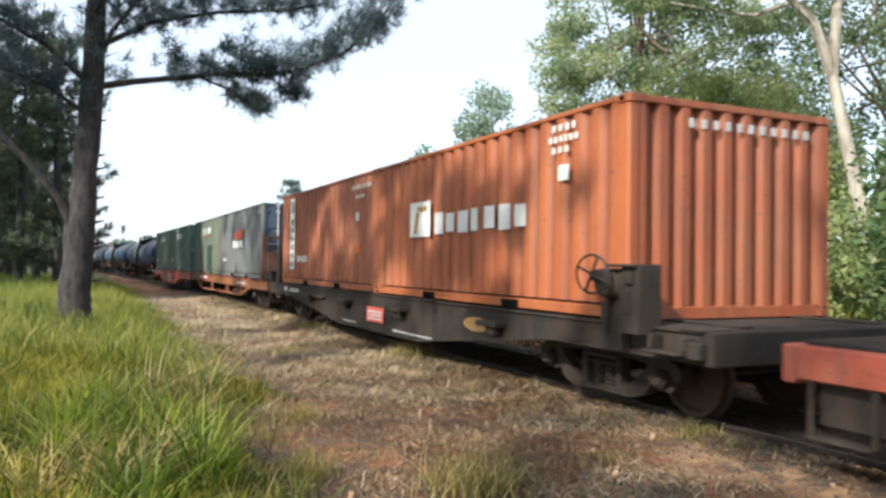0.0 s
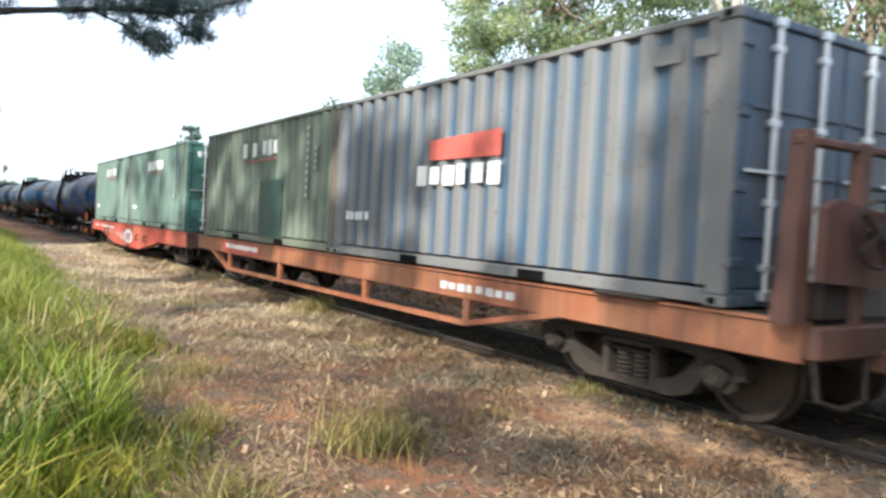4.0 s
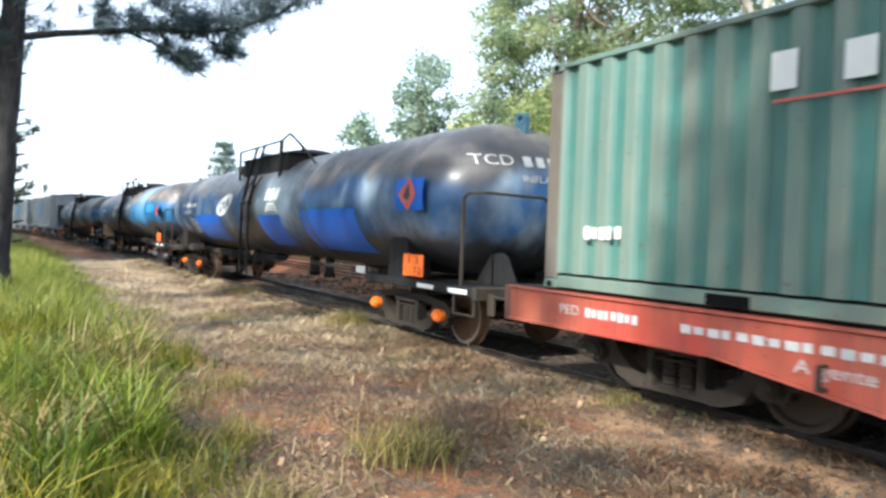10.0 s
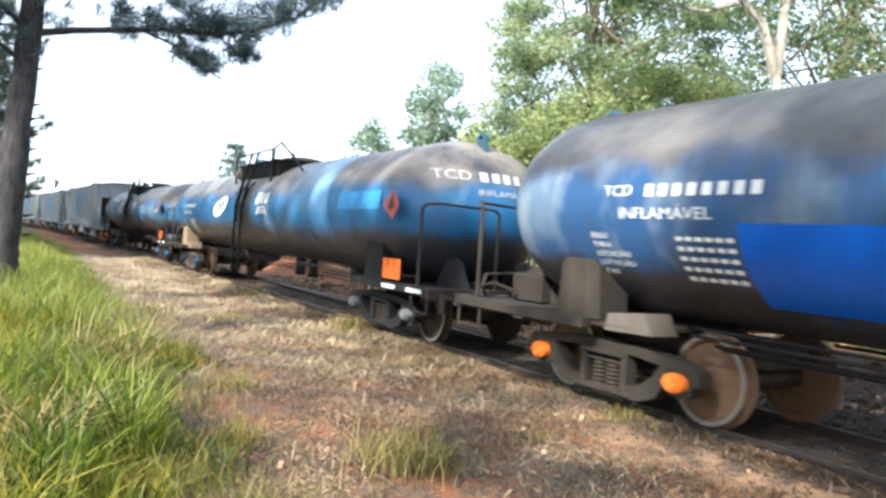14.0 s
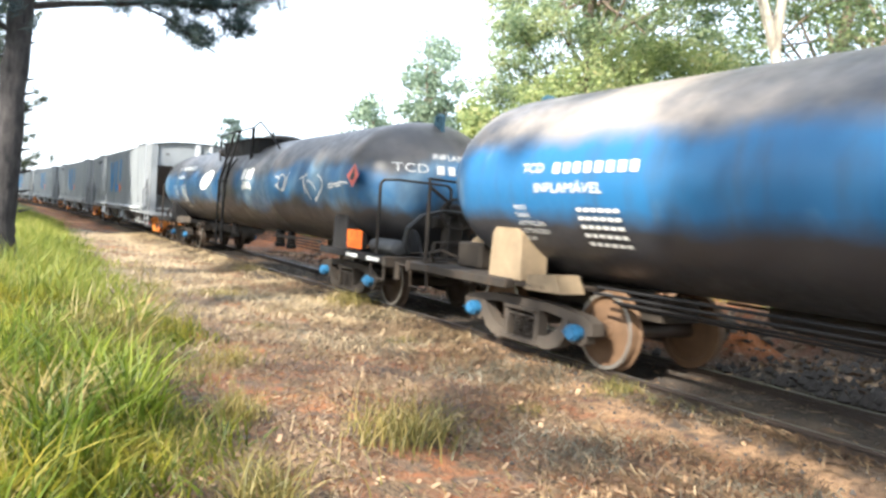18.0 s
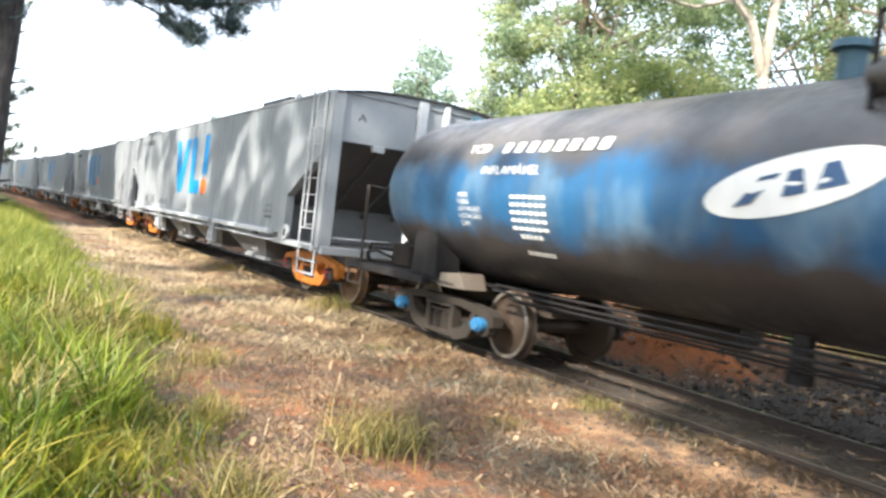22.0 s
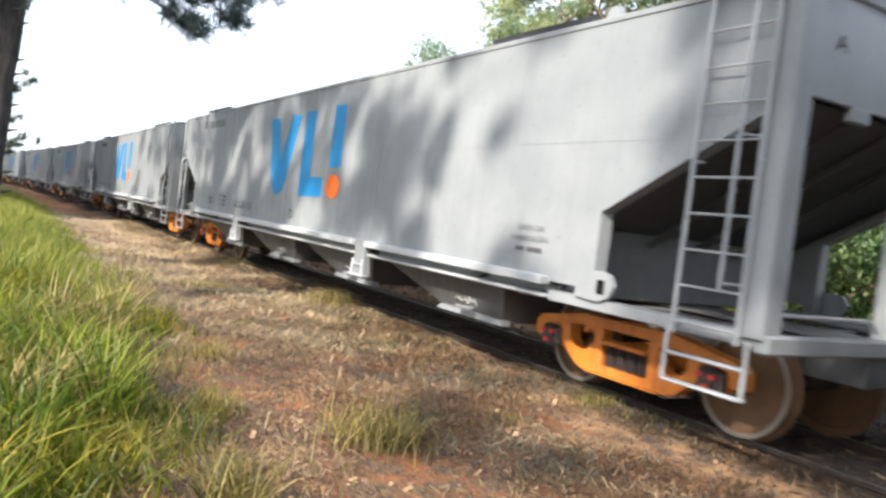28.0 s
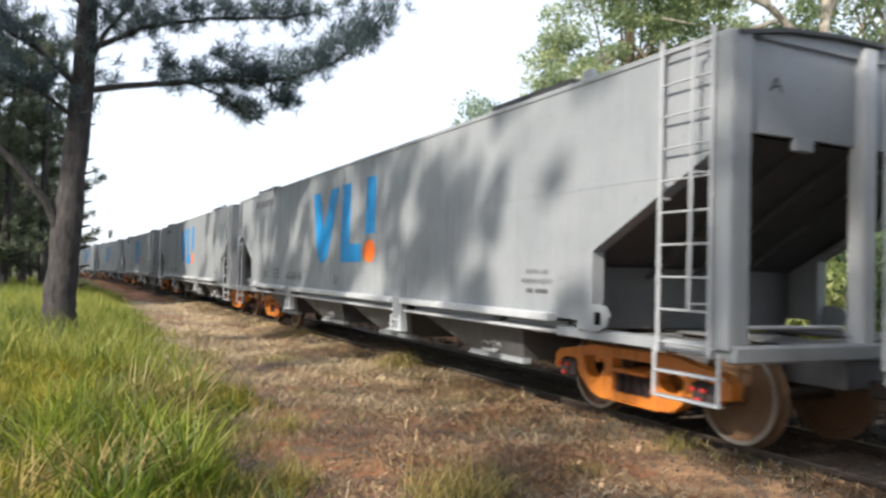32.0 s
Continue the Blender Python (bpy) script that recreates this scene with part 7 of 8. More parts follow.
V, F = blades(wx, wy, rng.uniform(0.03, 0.16, len(wx)), rng.uniform(0.004, 0.009, len(wx)), rng.uniform(0.3, 1.3, len(wx)), 3)
tagged(new("path_weeds", fast_mesh("path_weeds", V, F, "weed")), "short half dry weeds on the bare earth", "weeds", kind="stuff")
wx, wy = grow(26000, 0.0, 4.2, 2.2, 20, lambda a, b: np.abs(a - edge_x(b) - 0.15 - 0.2 * np.sin(b * 1.9)) < np.abs(rng.normal(0, 0.46, len(a))))
k = np.clip(np.sin(wx * 3.1 + wy) * np.sin(wy * 1.7 - wx) + 0.6, 0.15, 1)
V, F = blades(wx, wy, rng.uniform(0.08, 0.46, len(wx)) * k, rng.uniform(0.004, 0.010, len(wx)), rng.uniform(0.2, 1.4, len(wx)), 4)
tagged(new("edge_weeds", fast_mesh("edge_weeds", V, F, "weed")), "half dry weeds where the grass meets the path", "weeds", kind="stuff")
wx, wy = grow(60000, 1.0, 5.5, 1.8, 13, lambda a, b: (a > edge_x(b)) & (rng.uniform(0, 1, len(a)) < matted(a, b) ** 1.5 * np.clip(1.3 - b / 12, 0.25, 1)))
V, F = blades(wx, wy, rng.uniform(0.03, 0.10, len(wx)), rng.uniform(0.003, 0.007, len(wx)), rng.uniform(0.8, 1.5, len(wx)), 3)
tagged(new("dry_stubble", fast_mesh("dry_stubble", V, F, "straw")), "short curled dry grass matted on the path", "dry grass", kind="stuff")
wx, wy = grow(52000, TRACK_X - 3.2, TRACK_X - 0.8, 1.5, 14, lambda a, b: rng.uniform(0, 1, len(a)) < np.clip(0.12 + np.sin(b * 2.2 + a * 1.3) * np.sin(b * 0.83 + 1 - a) + 0.35 * np.sin(7 * b) * np.sin(6 * a), 0.03, 0.9) * np.clip(1.9 - np.abs(a - TRACK_X + 1.7), 0.1, 1) * np.clip(matted(a, b) * 1.9, 0.08, 1))
V, F = blades(wx, wy, rng.uniform(0.04, 0.15, len(wx)), rng.uniform(0.005, 0.012, len(wx)), rng.uniform(0.8, 1.5, len(wx)), 3)
tagged(new("trackside_weeds", fast_mesh("trackside_weeds", V, F, "grey_weed")), "grey-green weeds along the rail", "weeds", kind="stuff")
# ballast stones
n = 11000
x, y = grow(n, TRACK_X - 3.6, TRACK_X + 2.2, 0, 30, lambda a, b: (rng.uniform(0, 1, len(a)) < np.exp(-b / 14)) & ((a > TRACK_X - 1.7) | (rng.uniform(0, 1, len(a)) < 0.35)))
s_ = Shape()
for i in range(len(x)):
    r = random.uniform(0.010, 0.030)
    c = Vector((x[i], y[i], float(ground_z(x[i], y[i])) + r * 0.3))
    v = [c + Vector((random.uniform(0.6, 1.1) * r * p, random.uniform(0.6, 1.1) * r * q, random.uniform(0.5, 0.9) * r * t)) for p, q, t in ((1, 0, 0), (-1, 0, 0), (0, 1, 0), (0, -1, 0), (0, 0, 1), (0, 0, -1))]
    s_.add(v, [[0, 2, 4], [2, 1, 4], [1, 3, 4], [3, 0, 4], [2, 0, 5], [1, 2, 5], [3, 1, 5], [0, 3, 5]])
tagged(new("ballast_stones", mesh_of("ballast_stones", s_, "stone", scaled=False, smooth=False, fix=False)), "dark broken ballast stones between the rails", "ballast", kind="stuff")
x, y = grow(3400, TRACK_X + 1.1, TRACK_X + 3.8, 1.5, 8.6, lambda a, b: rng.uniform(0, 1, len(a)) < np.clip(2.9 - b / 2.3, 0.06, 1))
s_ = Shape()
for i in range(len(x)):
    r = random.uniform(0.02, 0.11) * random.uniform(0.5, 1.0)
    c = Vector((x[i], y[i], float(ground_z(x[i], y[i])) + r * 0.35))
    v = [c + Vector((random.uniform(0.6, 1.1) * r * p, random.uniform(0.6, 1.1) * r * q, random.uniform(0.5, 0.9) * r * t)) for p, q, t in ((1, 0, 0), (-1, 0, 0), (0, 1, 0), (0, -1, 0), (0, 0, 1), (0, 0, -1))]
    s_.add(v, [[0, 2, 4], [2, 1, 4], [1, 3, 4], [3, 0, 4], [2, 0, 5], [1, 2, 5], [3, 1, 5], [0, 3, 5]])
tagged(new("rubble", mesh_of("rubble", s_, "stone", scaled=False, smooth=False, fix=False)), "dark broken rubble on the bank beyond the line", "rubble", kind="stuff")


# ---------------------------------------------------------------- trees
def sight(az, up, dist):
    """A place seen from the standpoint: degrees to the right of the line, rise per metre, metres away."""
    a = radians(az)
    return Vector((dist * math.sin(a), dist * math.cos(a), EYE[2] + up * dist))


def leaf_cloud(clumps, size, aspect=0.55):
    """Leaves as small tilted quads in uneven clumps: (centre, radius, count)."""
    out = []
    for c, r, n in clumps:
        r = r if isinstance(r, tuple) else (r, r, r * 0.75)
        d = rng.normal(0, 1, (n, 3))
        d /= np.linalg.norm(d, axis=1, keepdims=True)
        p = np.array(c) + d * (rng.uniform(0.25, 1.0, (n, 1)) ** 0.6) * np.array(r)
        out.append(p)
    p = np.concatenate(out)
    n = len(p)
    u = rng.normal(0, 1, (n, 3))
    u[:, 2] *= 0.6
    u /= np.linalg.norm(u, axis=1, keepdims=True)
    w = np.cross(u, rng.normal(0, 1, (n, 3)))
    w /= np.linalg.norm(w, axis=1, keepdims=True)
    L = (size * rng.uniform(0.6, 1.3, n))[:, None]
    u, w = u * L, w * L * aspect
    return np.stack([p - u, p - w * 0.9, p + u, p + w * 0.9], 1)


def needle_cloud(tufts, length, width):
    """Pine needles: thin quads that fan out from each tuft: (centre, direction, count)."""
    P = []
    for c, d, n in tufts:
        d = np.array(d, float)
        v = rng.normal(0, 1, (n, 3)) + d * 0.9
        v /= np.linalg.norm(v, axis=1, keepdims=True)
        L = length * rng.uniform(0.6, 1.15, (n, 1))
        s_ = np.cross(v, rng.normal(0, 1, (n, 3)))
        s_ /= np.linalg.norm(s_, axis=1, keepdims=True)
        o = np.array(c) + rng.normal(0, 0.05, (n, 3))
        tip = o + v * L
        P.append(np.stack([o - s_ * width, o + s_ * width, tip + s_ * width * 0.3, tip - s_ * width * 0.3], 1))
    return np.concatenate(P)


def crooked(a, b, n, amount):
    a, b = Vector(a), Vector(b)
    pts = [a.lerp(b, i / n) for i in range(n + 1)]
    for p in pts[1:-1]:
        p += Vector((random.uniform(-1, 1), random.uniform(-1, 1), random.uniform(-1, 1))) * amount
    return pts


def taper(n, r0, r1):
    return [r0 + (r1 - r0) * (i / (n - 1)) ** 0.8 for i in range(n)]


def broadleaf(name, label, trunk, r0, r1, limbs, clumps, size, leaf, bark_="wood_bark", group="trees beyond the line"):
    t = thing(name, label, "tree", group)
    part("trunk", Shape().tube(trunk, taper(len(trunk), r0, r1), 12), bark_, t, scaled=False)
    for pts, a, b in limbs:
        part("limb", Shape().tube(pts, taper(len(pts), a, b), 7), bark_, t, scaled=False)
    ob = new("crown", quads_mesh("crown", leaf_cloud(clumps, size), leaf))
    ob.parent = t
    return t


def main_pine():
    t = thing("pine_tree", "tall dark pine with rough bark standing in the grass", "tree", "pines on the bank")
    D = 16.0
    base = Vector((-0.06, D, float(ground_z(-0.06, D)) - 0.05))
    trunk = [base, base + Vector((0.02, 0, 0.35)), base + Vector((0.03, 0, 0.8)), Vector((0.02, D, 2.0)), Vector((0.10, D, 3.3)), Vector((0.20, D, 5.0)), Vector((0.24, D, 6.5)), Vector((0.30, D, 9.0)), Vector((0.35, D, 12.5))]
    full, radii = [], []
    girth = [0.37, 0.31, 0.285, 0.265, 0.225, 0.195, 0.175, 0.12, 0.03]
    for k in range(len(trunk) - 1):
        for f in (0, 0.25, 0.5, 0.75):
            full.append(trunk[k].lerp(trunk[k + 1], f) + Vector((random.uniform(-0.015, 0.015), 0, 0)))
            radii.append((girth[k] + (girth[k + 1] - girth[k]) * f) * random.uniform(0.94, 1.06))
    part("trunk", Shape().tube(full + [trunk[-1]], radii + [0.03], 18), "pine_bark", t, scaled=False)
    limbs = [
        ([(0.18, D, 4.85), (0.9, 15.9, 5.02), (1.6, 15.8, 5.14), (2.5, 15.5, 5.28), (3.3, 15.3, 5.30), (3.9, 15.1, 5.42), (4.8, 15.0, 5.86), (5.4, 14.9, 6.45), (5.7, 14.8, 6.9)], 0.075, 0.02),
        ([(2.0, 15.6, 5.2), (2.6, 15.5, 4.98), (3.0, 15.4, 4.72), (3.45, 15.3, 4.45)], 0.03, 0.012),
        ([(3.3, 15.3, 5.30), (3.7, 15.2, 5.0), (3.9, 15.1, 4.85)], 0.02, 0.01),
        ([(0.2, D, 5.1), (0.5, 15.8, 5.9), (1.0, 15.5, 6.6), (1.7, 15.2, 7.4)], 0.06, 0.02),
        ([(0.22, D, 5.6), (1.2, 15.9, 6.2), (2.4, 15.8, 6.55), (3.8, 15.6, 6.75), (4.6, 15.5, 7.0)], 0.06, 0.02),
        ([(0.15, D, 4.9), (-0.6, 15.8, 5.5), (-1.5, 15.6, 5.9), (-2.4, 15.4, 6.1)], 0.06, 0.02),
        ([(0.12, D, 4.3), (-0.5, 15.7, 4.7), (-1.2, 15.4, 4.9), (-2.0, 15.1, 4.85)], 0.05, 0.015),
        ([(0.0, 15.95, 1.95), (-0.32, 15.85, 2.7), (-0.75, 15.75, 3.25), (-1.35, 15.6, 3.85), (-2.3, 15.3, 4.5)], 0.095, 0.05),
        ([(0.25, D, 6.4), (-0.8, 15.7, 7.1), (-1.9, 15.4, 7.3)], 0.05, 0.02),
        ([(0.28, D, 7.4), (1.4, 15.6, 7.9), (2.6, 15.2, 8.1)], 0.05, 0.02),
        ([(0.3, D, 8.6), (-0.9, 15.5, 9.1), (-2.0, 15.2, 9.3)], 0.045, 0.02),
        ([(0.32, D, 9.6), (1.2, 15.6, 10.1), (2.2, 15.3, 10.3)], 0.04, 0.015),
    ]
    tufts = []
    for i, (pts, a, b) in enumerate(limbs):
        part("limb", Shape().tube(pts, taper(len(pts), a, b), 7), "pine_bark", t, scaled=False)
        if i == 7:
            continue
        vs = [Vector(p) for p in pts]
        dense = 47 if i in (0, 3, 4, 5, 6, 8) else 20
        for k in range(len(vs) - 1):
            d = (vs[k + 1] - vs[k])
            for _ in range(int(dense * (0.12 if (k == 0 or (i == 0 and k < 2)) else 1.0))):
                q = vs[k] + d * random.random()
                off = Vector((random.gauss(0, 0.28), random.gauss(0, 0.42), abs(random.gauss(0, 0.30)) - 0.06))
                if i in (1, 2):
                    off *= 0.42
                tufts.append((q + off, (d.normalized() * 0.5 + Vector((0, 0, 0.6))), 34))
    for _ in range(130):
        tufts.append((Vector((random.uniform(-2.8, 2.2), random.uniform(14.6, 16.6), random.uniform(5.8, 9.5))), (0, 0, 1), 34))
    for _ in range(40):
        z = random.uniform(9, 12.5)
        tufts.append((Vector((random.gauss(0.3, 0.25 * (13 - z)), random.gauss(16, 0.3), z)), (0, 0, 1), 34))
    ob = new("crown", quads_mesh("crown", needle_cloud(tufts, 0.22, 0.0085), "needle"))
    ob.parent = t
    # broken stubs down the trunk
    for z, s_ in ((1.2, 1), (1.55, 1), (1.9, 1), (2.3, 1), (2.5, -1), (2.75, 1), (3.0, 1), (3.3, 1), (3.55, 1), (3.9, -1), (4.2, 1), (4.5, 1)):
        part("branch_stub", Shape().tube([(0.12 + s_ * 0.16, 15.95, z), (0.12 + s_ * 0.32, 15.9, z + 0.04)], [0.03, 0.012], 6), "pine_bark", t, scaled=False)
    return t


main_pine()


def wood_pine(h, seed):
    random.seed(seed)
    t = thing("pine_tree", "slender pine in the dark wood behind the bank", "tree", "pines behind the bank")
    part("trunk", Shape().tube([(0, 0, -0.2), (0.05, 0, h * 0.3), (0.1, 0.05, h * 0.65), (0.1, 0, h)], [0.17, 0.14, 0.10, 0.02], 9), "pine_bark", t, scaled=False)
    tufts = []
    for k in range(22):
        z = h * (0.10 + 0.88 * k / 22)
        a = random.uniform(0, math.tau)
        L = (1.0 - 0.60 * k / 22) * random.uniform(1.5, 3.0)
        tip = Vector((L * math.cos(a), L * math.sin(a), z + 0.25 * L))
        pts = [(0.06, 0, z), tuple(tip * 0.5 + Vector((0, 0, z * 0.5 - 0.04))), tuple(tip)]
        part("limb", Shape().tube(pts, [0.035, 0.022, 0.01], 5), "pine_bark", t, scaled=False)
        for _ in range(16):
            f = random.uniform(0.25, 1.05)
            q = Vector((tip.x * f, tip.y * f, z + 0.25 * L * f))
            tufts.append((q + Vector((random.gauss(0, 0.2), random.gauss(0, 0.2), random.gauss(0.05, 0.14))), (math.cos(a) * 0.6, math.sin(a) * 0.6, 0.4), 34))
    ob = new("crown", quads_mesh("crown", needle_cloud(tufts, 0.26, 0.019), "needle_wood"))
    ob.parent = t
    return t


woods = [wood_pine(10.0, 3), wood_pine(12.5, 4), wood_pine(9.0, 5)]
spots = [(-2.0, 33), (-1.6, 38), (-3.9, 35), (-0.7, 33.5), (-3.0, 43), (-4.6, 47), (-2.2, 49), (-1.2, 55), (-3.6, 58), (-5.2, 63), (-2.2, 66), (-4.0, 74), (-1.4, 82), (-3.4, 92), (-2.0, 105), (-4.6, 104), (-6.4, 31), (-6.0, 41), (-7.8, 36), (-8.2, 48), (-7.0, 56), (-6.2, 70), (-5.6, 80), (-6.0, 90)] + [(-4.0 - 0.9 * (i % 3), 31.5 + 3.3 * i) for i in range(13)]
for i, (px_, py_) in enumerate(spots):
    m_ = pose(px_, py_, float(ground_z(px_, py_)), 0, 0, 47 * i)
    if i < 3:
        woods[i].matrix_basis = m_
    else:
        copy_thing(woods[i % 3], m_)

random.seed(21)
# pale gum with a fork
g0, g1, g2 = sight(54.9, -0.07, 17.5), sight(51.9, 0.225, 17.5), sight(52.3, 0.36, 17.5)
g0.z = float(ground_z(g0.x, g0.y)) - 0.1
gum_limbs = [
    ([g1, sight(50.7, 0.29, 17.2), sight(48.6, 0.335, 17.0), sight(46.0, 0.36, 16.8), sight(42.5, 0.39, 16.5)], 0.13, 0.03),
    ([sight(49.2, 0.315, 17.1), sight(47.0, 0.305, 16.8), sight(44.5, 0.315, 16.5), sight(41.5, 0.33, 16.3)], 0.06, 0.02),
    ([g2, sight(51.6, 0.45, 17.3), sight(49.5, 0.56, 17.0)], 0.12, 0.03),
    ([sight(52.0, 0.30, 17.5), sight(54.0, 0.40, 17.8), sight(57.0, 0.50, 18.0)], 0.10, 0.03),
    ([sight(48.6, 0.335, 17.0), sight(47.6, 0.42, 17.2), sight(45.4, 0.50, 17.5)], 0.07, 0.02),
]
clumps = [(tuple(sight(random.uniform(36, 49), random.uniform(0.36, 0.58), random.uniform(15.5, 18.5))), random.uniform(0.5, 0.95), 170) for _ in range(34)]
clumps += [(tuple(sight(random.uniform(49, 60), random.uniform(0.40, 0.62), random.uniform(16, 19))), random.uniform(0.5, 0.9), 160) for _ in range(18)]
clumps += [(tuple(sight(random.uniform(38, 47), random.uniform(0.30, 0.37), random.uniform(16, 18))), random.uniform(0.3, 0.5), 60) for _ in range(12)]
clumps += [(tuple(sight(random.uniform(42, 53), random.uniform(0.25, 0.42), random.uniform(17.5, 20.5))), random.uniform(0.5, 0.9), 70) for _ in range(15)]
broadleaf("gum_tree", "tall pale-barked gum with a forked trunk", [g0, g0.lerp(g1, 0.35) + Vector((0.06, 0, 0)), g0.lerp(g1, 0.7), g1, g2], 0.18, 0.09, gum_limbs, [(c_, r_, int(n_ * 4.2)) for c_, r_, n_ in clumps], 0.058, "leaf_deep", "gum_bark")


def crown_tree(name, label, az, dist, up, spread_, n, size, leaf, rad, seed, per=190, flat=0.75):
    """A tree whose clumps fill the stretch between two bearings and two rises."""
    random.seed(seed)
    b = sight(az, 0, dist)
    b.z = float(ground_z(b.x, b.y)) - 0.1
    top = sight(az, up[1] * 0.85, dist)
    trunk = crooked(b, top, 5, 0.12)
    cl, limbs = [], []
    for k in range(n):
        a_, u_ = random.uniform(*spread_), random.uniform(*up)
        mid = (up[0] + up[1]) / 2
        edge = abs(a_ - az) / max(0.1, (spread_[1] - spread_[0]) / 2)
        if u_ > up[0] + (up[1] - up[0]) * (1.05 - 0.55 * edge ** 1.6):
            u_ = random.uniform(up[0], mid)
        c = sight(a_, u_, dist + random.uniform(-1, 1) * rad * 2)
        r_ = rad * random.uniform(0.6, 1.2)
        cl.append((tuple(c), (r_, r_, r_ * flat), per))
        if k % 3 == 0:
            limbs.append((crooked(Vector(b).lerp(top, random.uniform(0.35, 0.9)), c, 3, 0.15), 0.05 * dist / 17, 0.012))
    return broadleaf(name, label, trunk, 0.011 * dist, 0.003 * dist, limbs, cl, size, leaf)


crown_tree("leafy_tree", "dense yellow-green tree beyond the line", 43.5, 19.5, (0.05, 0.232), (34.6, 53.0), 104, 0.062, "leaf_yellow", 0.72, 31, per=360)
crown_tree("leafy_tree", "tall mid-green tree rising behind the others", 39.5, 25, (0.15, 0.46), (32.6, 49), 150, 0.075, "leaf_green", 0.85, 32, per=300, flat=0.5)
crown_tree("leafy_tree", "green tree close beside the pale gum", 60, 16.5, (0.02, 0.52), (55.6, 72), 90, 0.062, "leaf_deep", 0.75, 33, per=330)
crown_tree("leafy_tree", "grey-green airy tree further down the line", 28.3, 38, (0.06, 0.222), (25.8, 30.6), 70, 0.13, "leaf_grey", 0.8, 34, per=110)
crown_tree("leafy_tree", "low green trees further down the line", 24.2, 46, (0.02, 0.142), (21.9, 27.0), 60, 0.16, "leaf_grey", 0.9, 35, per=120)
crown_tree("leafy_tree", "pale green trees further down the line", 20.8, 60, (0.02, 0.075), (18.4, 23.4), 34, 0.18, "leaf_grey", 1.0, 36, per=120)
crown_tree("leafy_tree", "yellow-green tree hidden behind the train", 33, 30, (0.02, 0.16), (31.5, 37), 30, 0.16, "leaf_yellow", 0.9, 37)
crown_tree("bush", "sunlit green bushes behind the pale gum", 55, 23, (-0.06, 0.17), (48.5, 63), 70, 0.07, "leaf_shade", 0.9, 39, per=260)
crown_tree("leafy_tree", "green tree filling the gap behind the pale gum", 56, 27, (0.12, 0.46), (49.5, 64), 80, 0.085, "leaf_deep", 1.0, 40, per=230)
# darker leaves here stand in for the shade of the trees around
crown_tree("bush", "dense thicket close behind the line, shade put into its leaf colour", 63, 13.5, (-0.11, 0.20), (55, 74), 70, 0.075, "leaf_shade", 0.7, 38, per=190)
for i in range(16):
    az, d = -2 + i * 1.35, 125 + 18 * (i % 3)
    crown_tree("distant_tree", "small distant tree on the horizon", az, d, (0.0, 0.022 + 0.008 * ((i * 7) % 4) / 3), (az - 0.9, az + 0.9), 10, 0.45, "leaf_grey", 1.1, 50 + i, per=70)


def far_conifer():
    t = thing("conifer_tree", "lone tiered conifer far beyond the line", "tree", "trees beyond the line")
    b, d = sight(14.1, 0, 72), 72
    part("trunk", Shape().tube([(b.x, b.y, -0.1), (b.x, b.y, EYE[2] + 0.100 * d)], [0.28, 0.05], 8), "wood_bark", t, scaled=False)
    tufts = []
    for k in range(9):
        z = EYE[2] + d * (0.022 + 0.078 * k / 8)
        r = 2.5 * (1 - 0.72 * k / 8) * (1 if k > 1 else 0.8)
        for j in range(26):
            a = random.uniform(0, math.tau)
            f = random.uniform(0.15, 1) * r
            tufts.append(((b.x + f * math.cos(a), b.y + f * math.sin(a), z + 0.10 * f + random.gauss(0, 0.10)), (math.cos(a), math.sin(a), 0.2), 22))
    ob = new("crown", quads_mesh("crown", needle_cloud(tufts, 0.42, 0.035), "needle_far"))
    ob.parent = t


far_conifer()

# undergrowth behind the line
random.seed(77)
cl = []
for _ in range(260):
    yy = random.uniform(0, 60)
    xx = random.uniform(11.2, 17 + 0.15 * yy)
    cl.append(((xx, yy, float(ground_z(xx, yy)) + random.uniform(0.0, 0.9)), random.uniform(0.35, 0.8), 80))
for _ in range(150):
    yy = random.uniform(1, 15)
    xx = random.uniform(11.4, 15.5)
    cl.append(((xx, yy, float(ground_z(xx, yy)) + random.uniform(0.2, 2.2)), random.uniform(0.35, 0.7), 130))
tagged(new("undergrowth", quads_mesh("undergrowth", leaf_cloud(cl, 0.085), "leaf_yellow")), "sunlit leafy undergrowth behind the line", "undergrowth", kind="stuff")
x, y = grow(26000, TRACK_X + 4.2, 16, 1, 50, lambda a, b: np.ones(len(a), bool))
V, F = blades(x, y, rng.uniform(0.15, 0.5, len(x)), rng.uniform(0.01, 0.025, len(x)), rng.uniform(0.2, 0.9, len(x)), 2)
tagged(new("verge_grass", fast_mesh("verge_grass", V, F, "grass")), "rank green grass behind the line", "grass", kind="stuff")

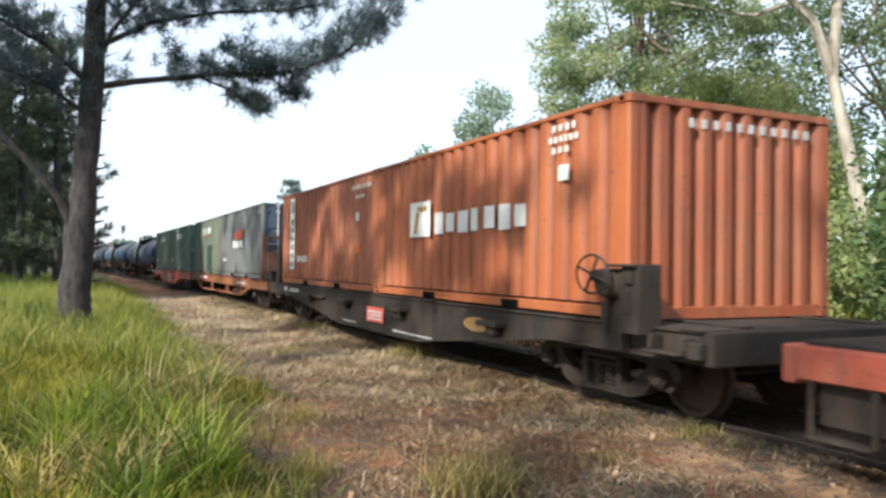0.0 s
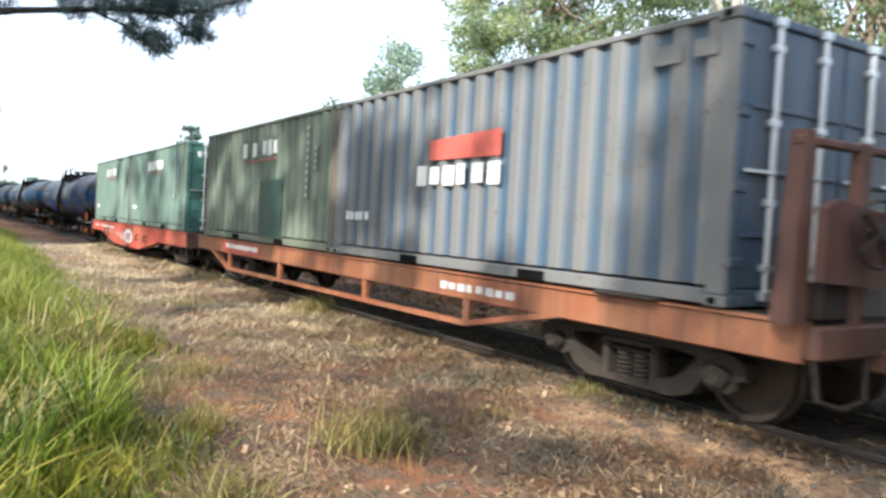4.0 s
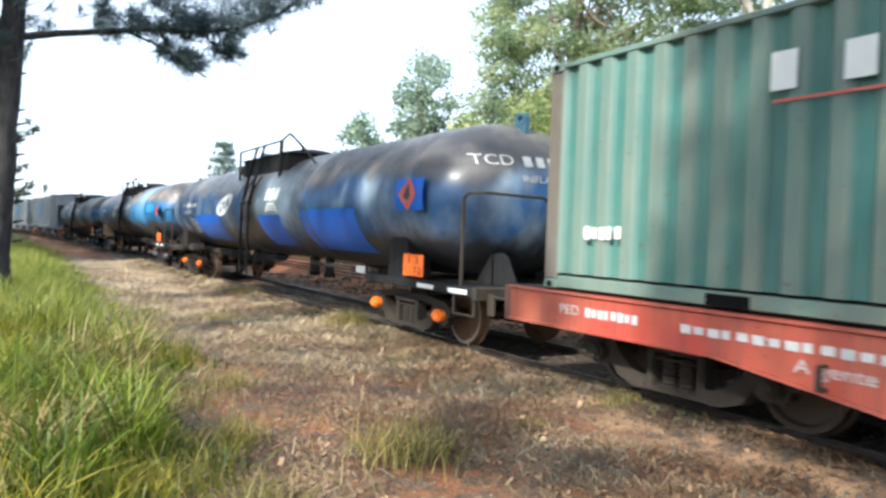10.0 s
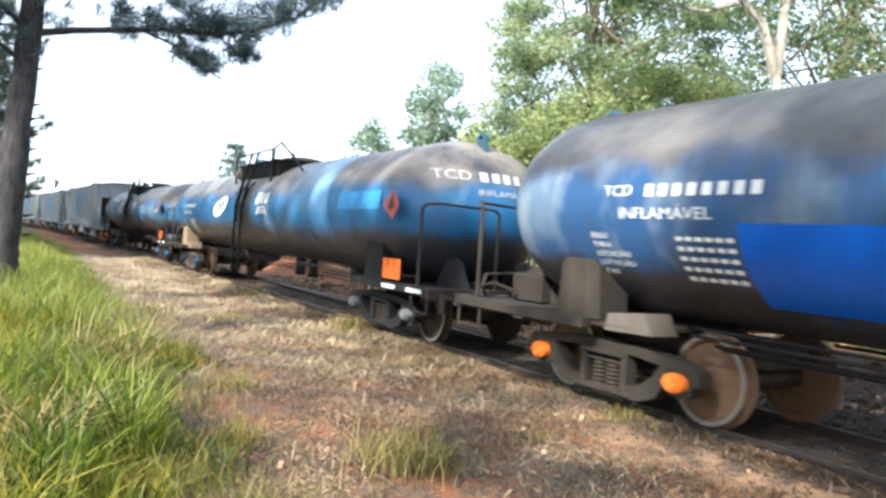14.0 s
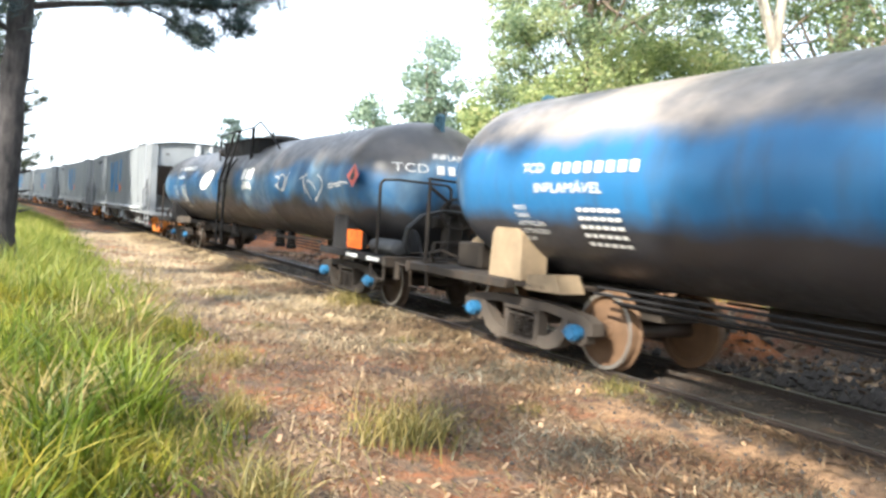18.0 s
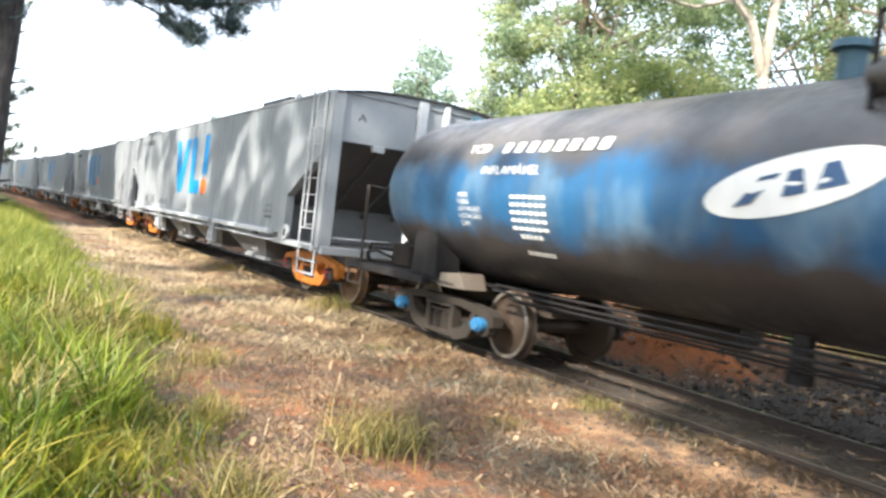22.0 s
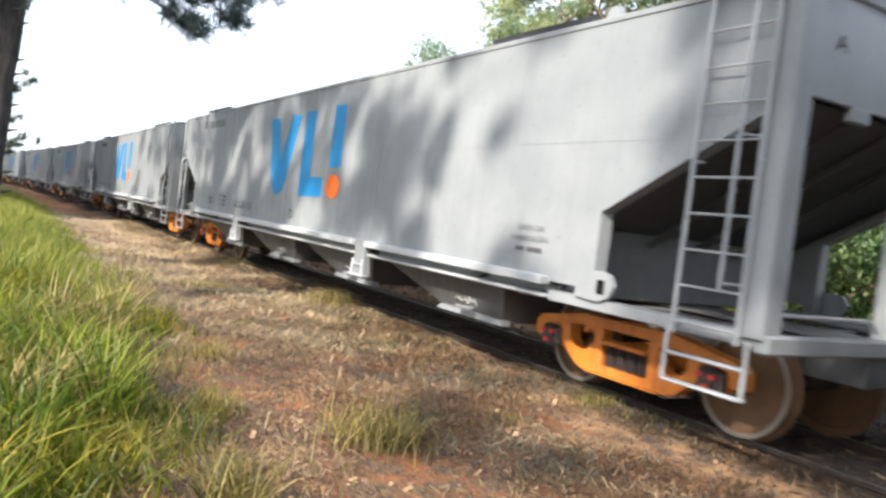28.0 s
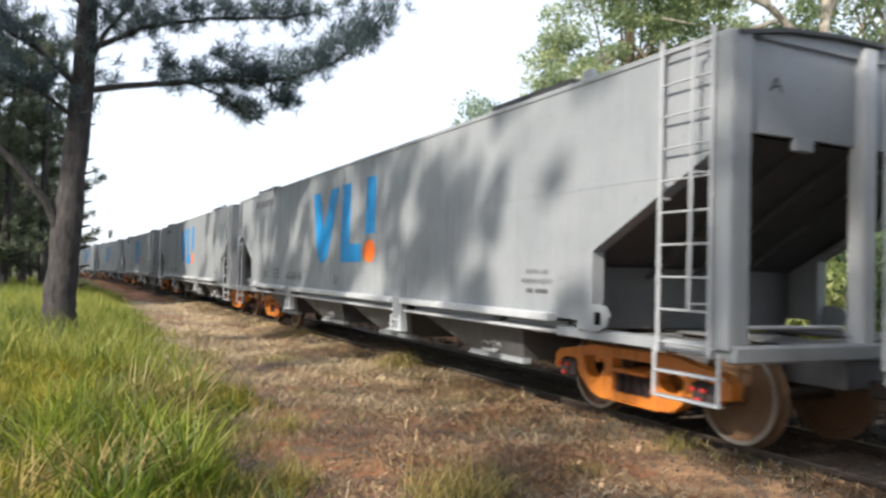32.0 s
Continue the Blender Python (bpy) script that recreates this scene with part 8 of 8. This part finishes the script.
# trees behind the standpoint, whose shade falls over the line
def shade_tree(px_, py_, h, fall, rise, n, seed, rad=(0.35, 0.75), per=120, size=0.15, face=TRACK_X - 1.63, reach=(10.0, 13.0), leaf="leaf_shade"):
    """A tree with its crown sunward of the stretch fall (metres along) by rise (height) of the plane x = face."""
    random.seed(seed)
    b = Vector((px_, py_, float(ground_z(px_, py_)) - 0.1))
    top = b + Vector((0.3, 0.2, h))
    trunk = crooked(b, top, 6, 0.15)
    cl, limbs = [], []
    for k in range(n):
        c = Vector((face, random.uniform(*fall), random.uniform(*rise))) + SUN_DIR * random.uniform(*reach)
        cl.append((tuple(c), random.uniform(*rad), per))
        if k % 3 == 0:
            limbs.append((crooked(b.lerp(top, random.uniform(0.5, 0.95)), c, 3, 0.2), 0.05, 0.012))
    return broadleaf("leafy_tree", "leafy tree added out of view to shade the line", trunk, 0.13, 0.04, limbs, cl, size, leaf, group="trees behind the standpoint")


shade_tree(-3.9, -3.2, 8.6, (-4.5, 4.2), (0.9, 4.6), 96, 91, (0.5, 0.9), 54)
shade_tree(-4.6, -4.4, 7.6, (3.2, 4.6), (0.9, 4.4), 10, 97, (0.3, 0.55), 46)
shade_tree(-4.2, 9.0, 8.8, (8.2, 18.0), (1.2, 4.4), 70, 96, (0.4, 0.75), 72)
shade_tree(-4.6, 10.4, 8.6, (5.9, 8.2), (0.8, 3.8), 9, 92, (0.15, 0.36), 44)
shade_tree(-8.5, -5.5, 9.0, (2.2, 5.6), (0.0, 0.2), 6, 94, (0.3, 0.6), 36, face=3.0, reach=(14.0, 17.0))
# trees added out of view along the bank to darken the farther wagons
shade_tree(-7.5, 17.5, 11.0, (18.5, 31.0), (0.8, 4.4), 40, 118, (0.35, 0.75), 46, 0.17, reach=(13.5, 16.5))
for k_, y_ in enumerate((34.0, 44.0, 54.0, 64.0, 75.0, 87.0, 100.0)):
    shade_tree(-7.5, y_ - 3.0, 12.0, (y_, y_ + 11.5), (0.5, 4.6), 36, 110 + k_, (0.8, 1.4), 75, 0.30, face=line_at(y_ + 5.0)[0] - 1.5, reach=(13.5, 17.0), leaf="needle_wood")


# ---------------------------------------------------------------- what moves
def run_at(t):
    return float(np.interp(t, [r[0] for r in RUN], [r[1] for r in RUN]))


def motions():
    times = [r[0] for r in RUN]
    for ob, middle, up in TRAIN:
        rows = []
        for t in times:
            x, y, th = line_at((run_at(t) + middle) * PLAN)
            rows.append((t, pose(x, y, RAIL_Z + up * TALL, 0, 0, math.degrees(th))))
        walk(ob, rows)
    ticks = [i / 10 for i in range(321)]
    gone = [(run_at(t) - run_at(0)) * PLAN for t in ticks]
    for ob, middle, up in TRAIN:
        for w in ob.children:
            if w.name.startswith("wheelset"):
                at = w.location.copy()
                walk(w, [(t, pose(at.x, at.y, at.z, math.degrees(d / at.z), 0, 0)) for t, d in zip(ticks, gone)])


motions()
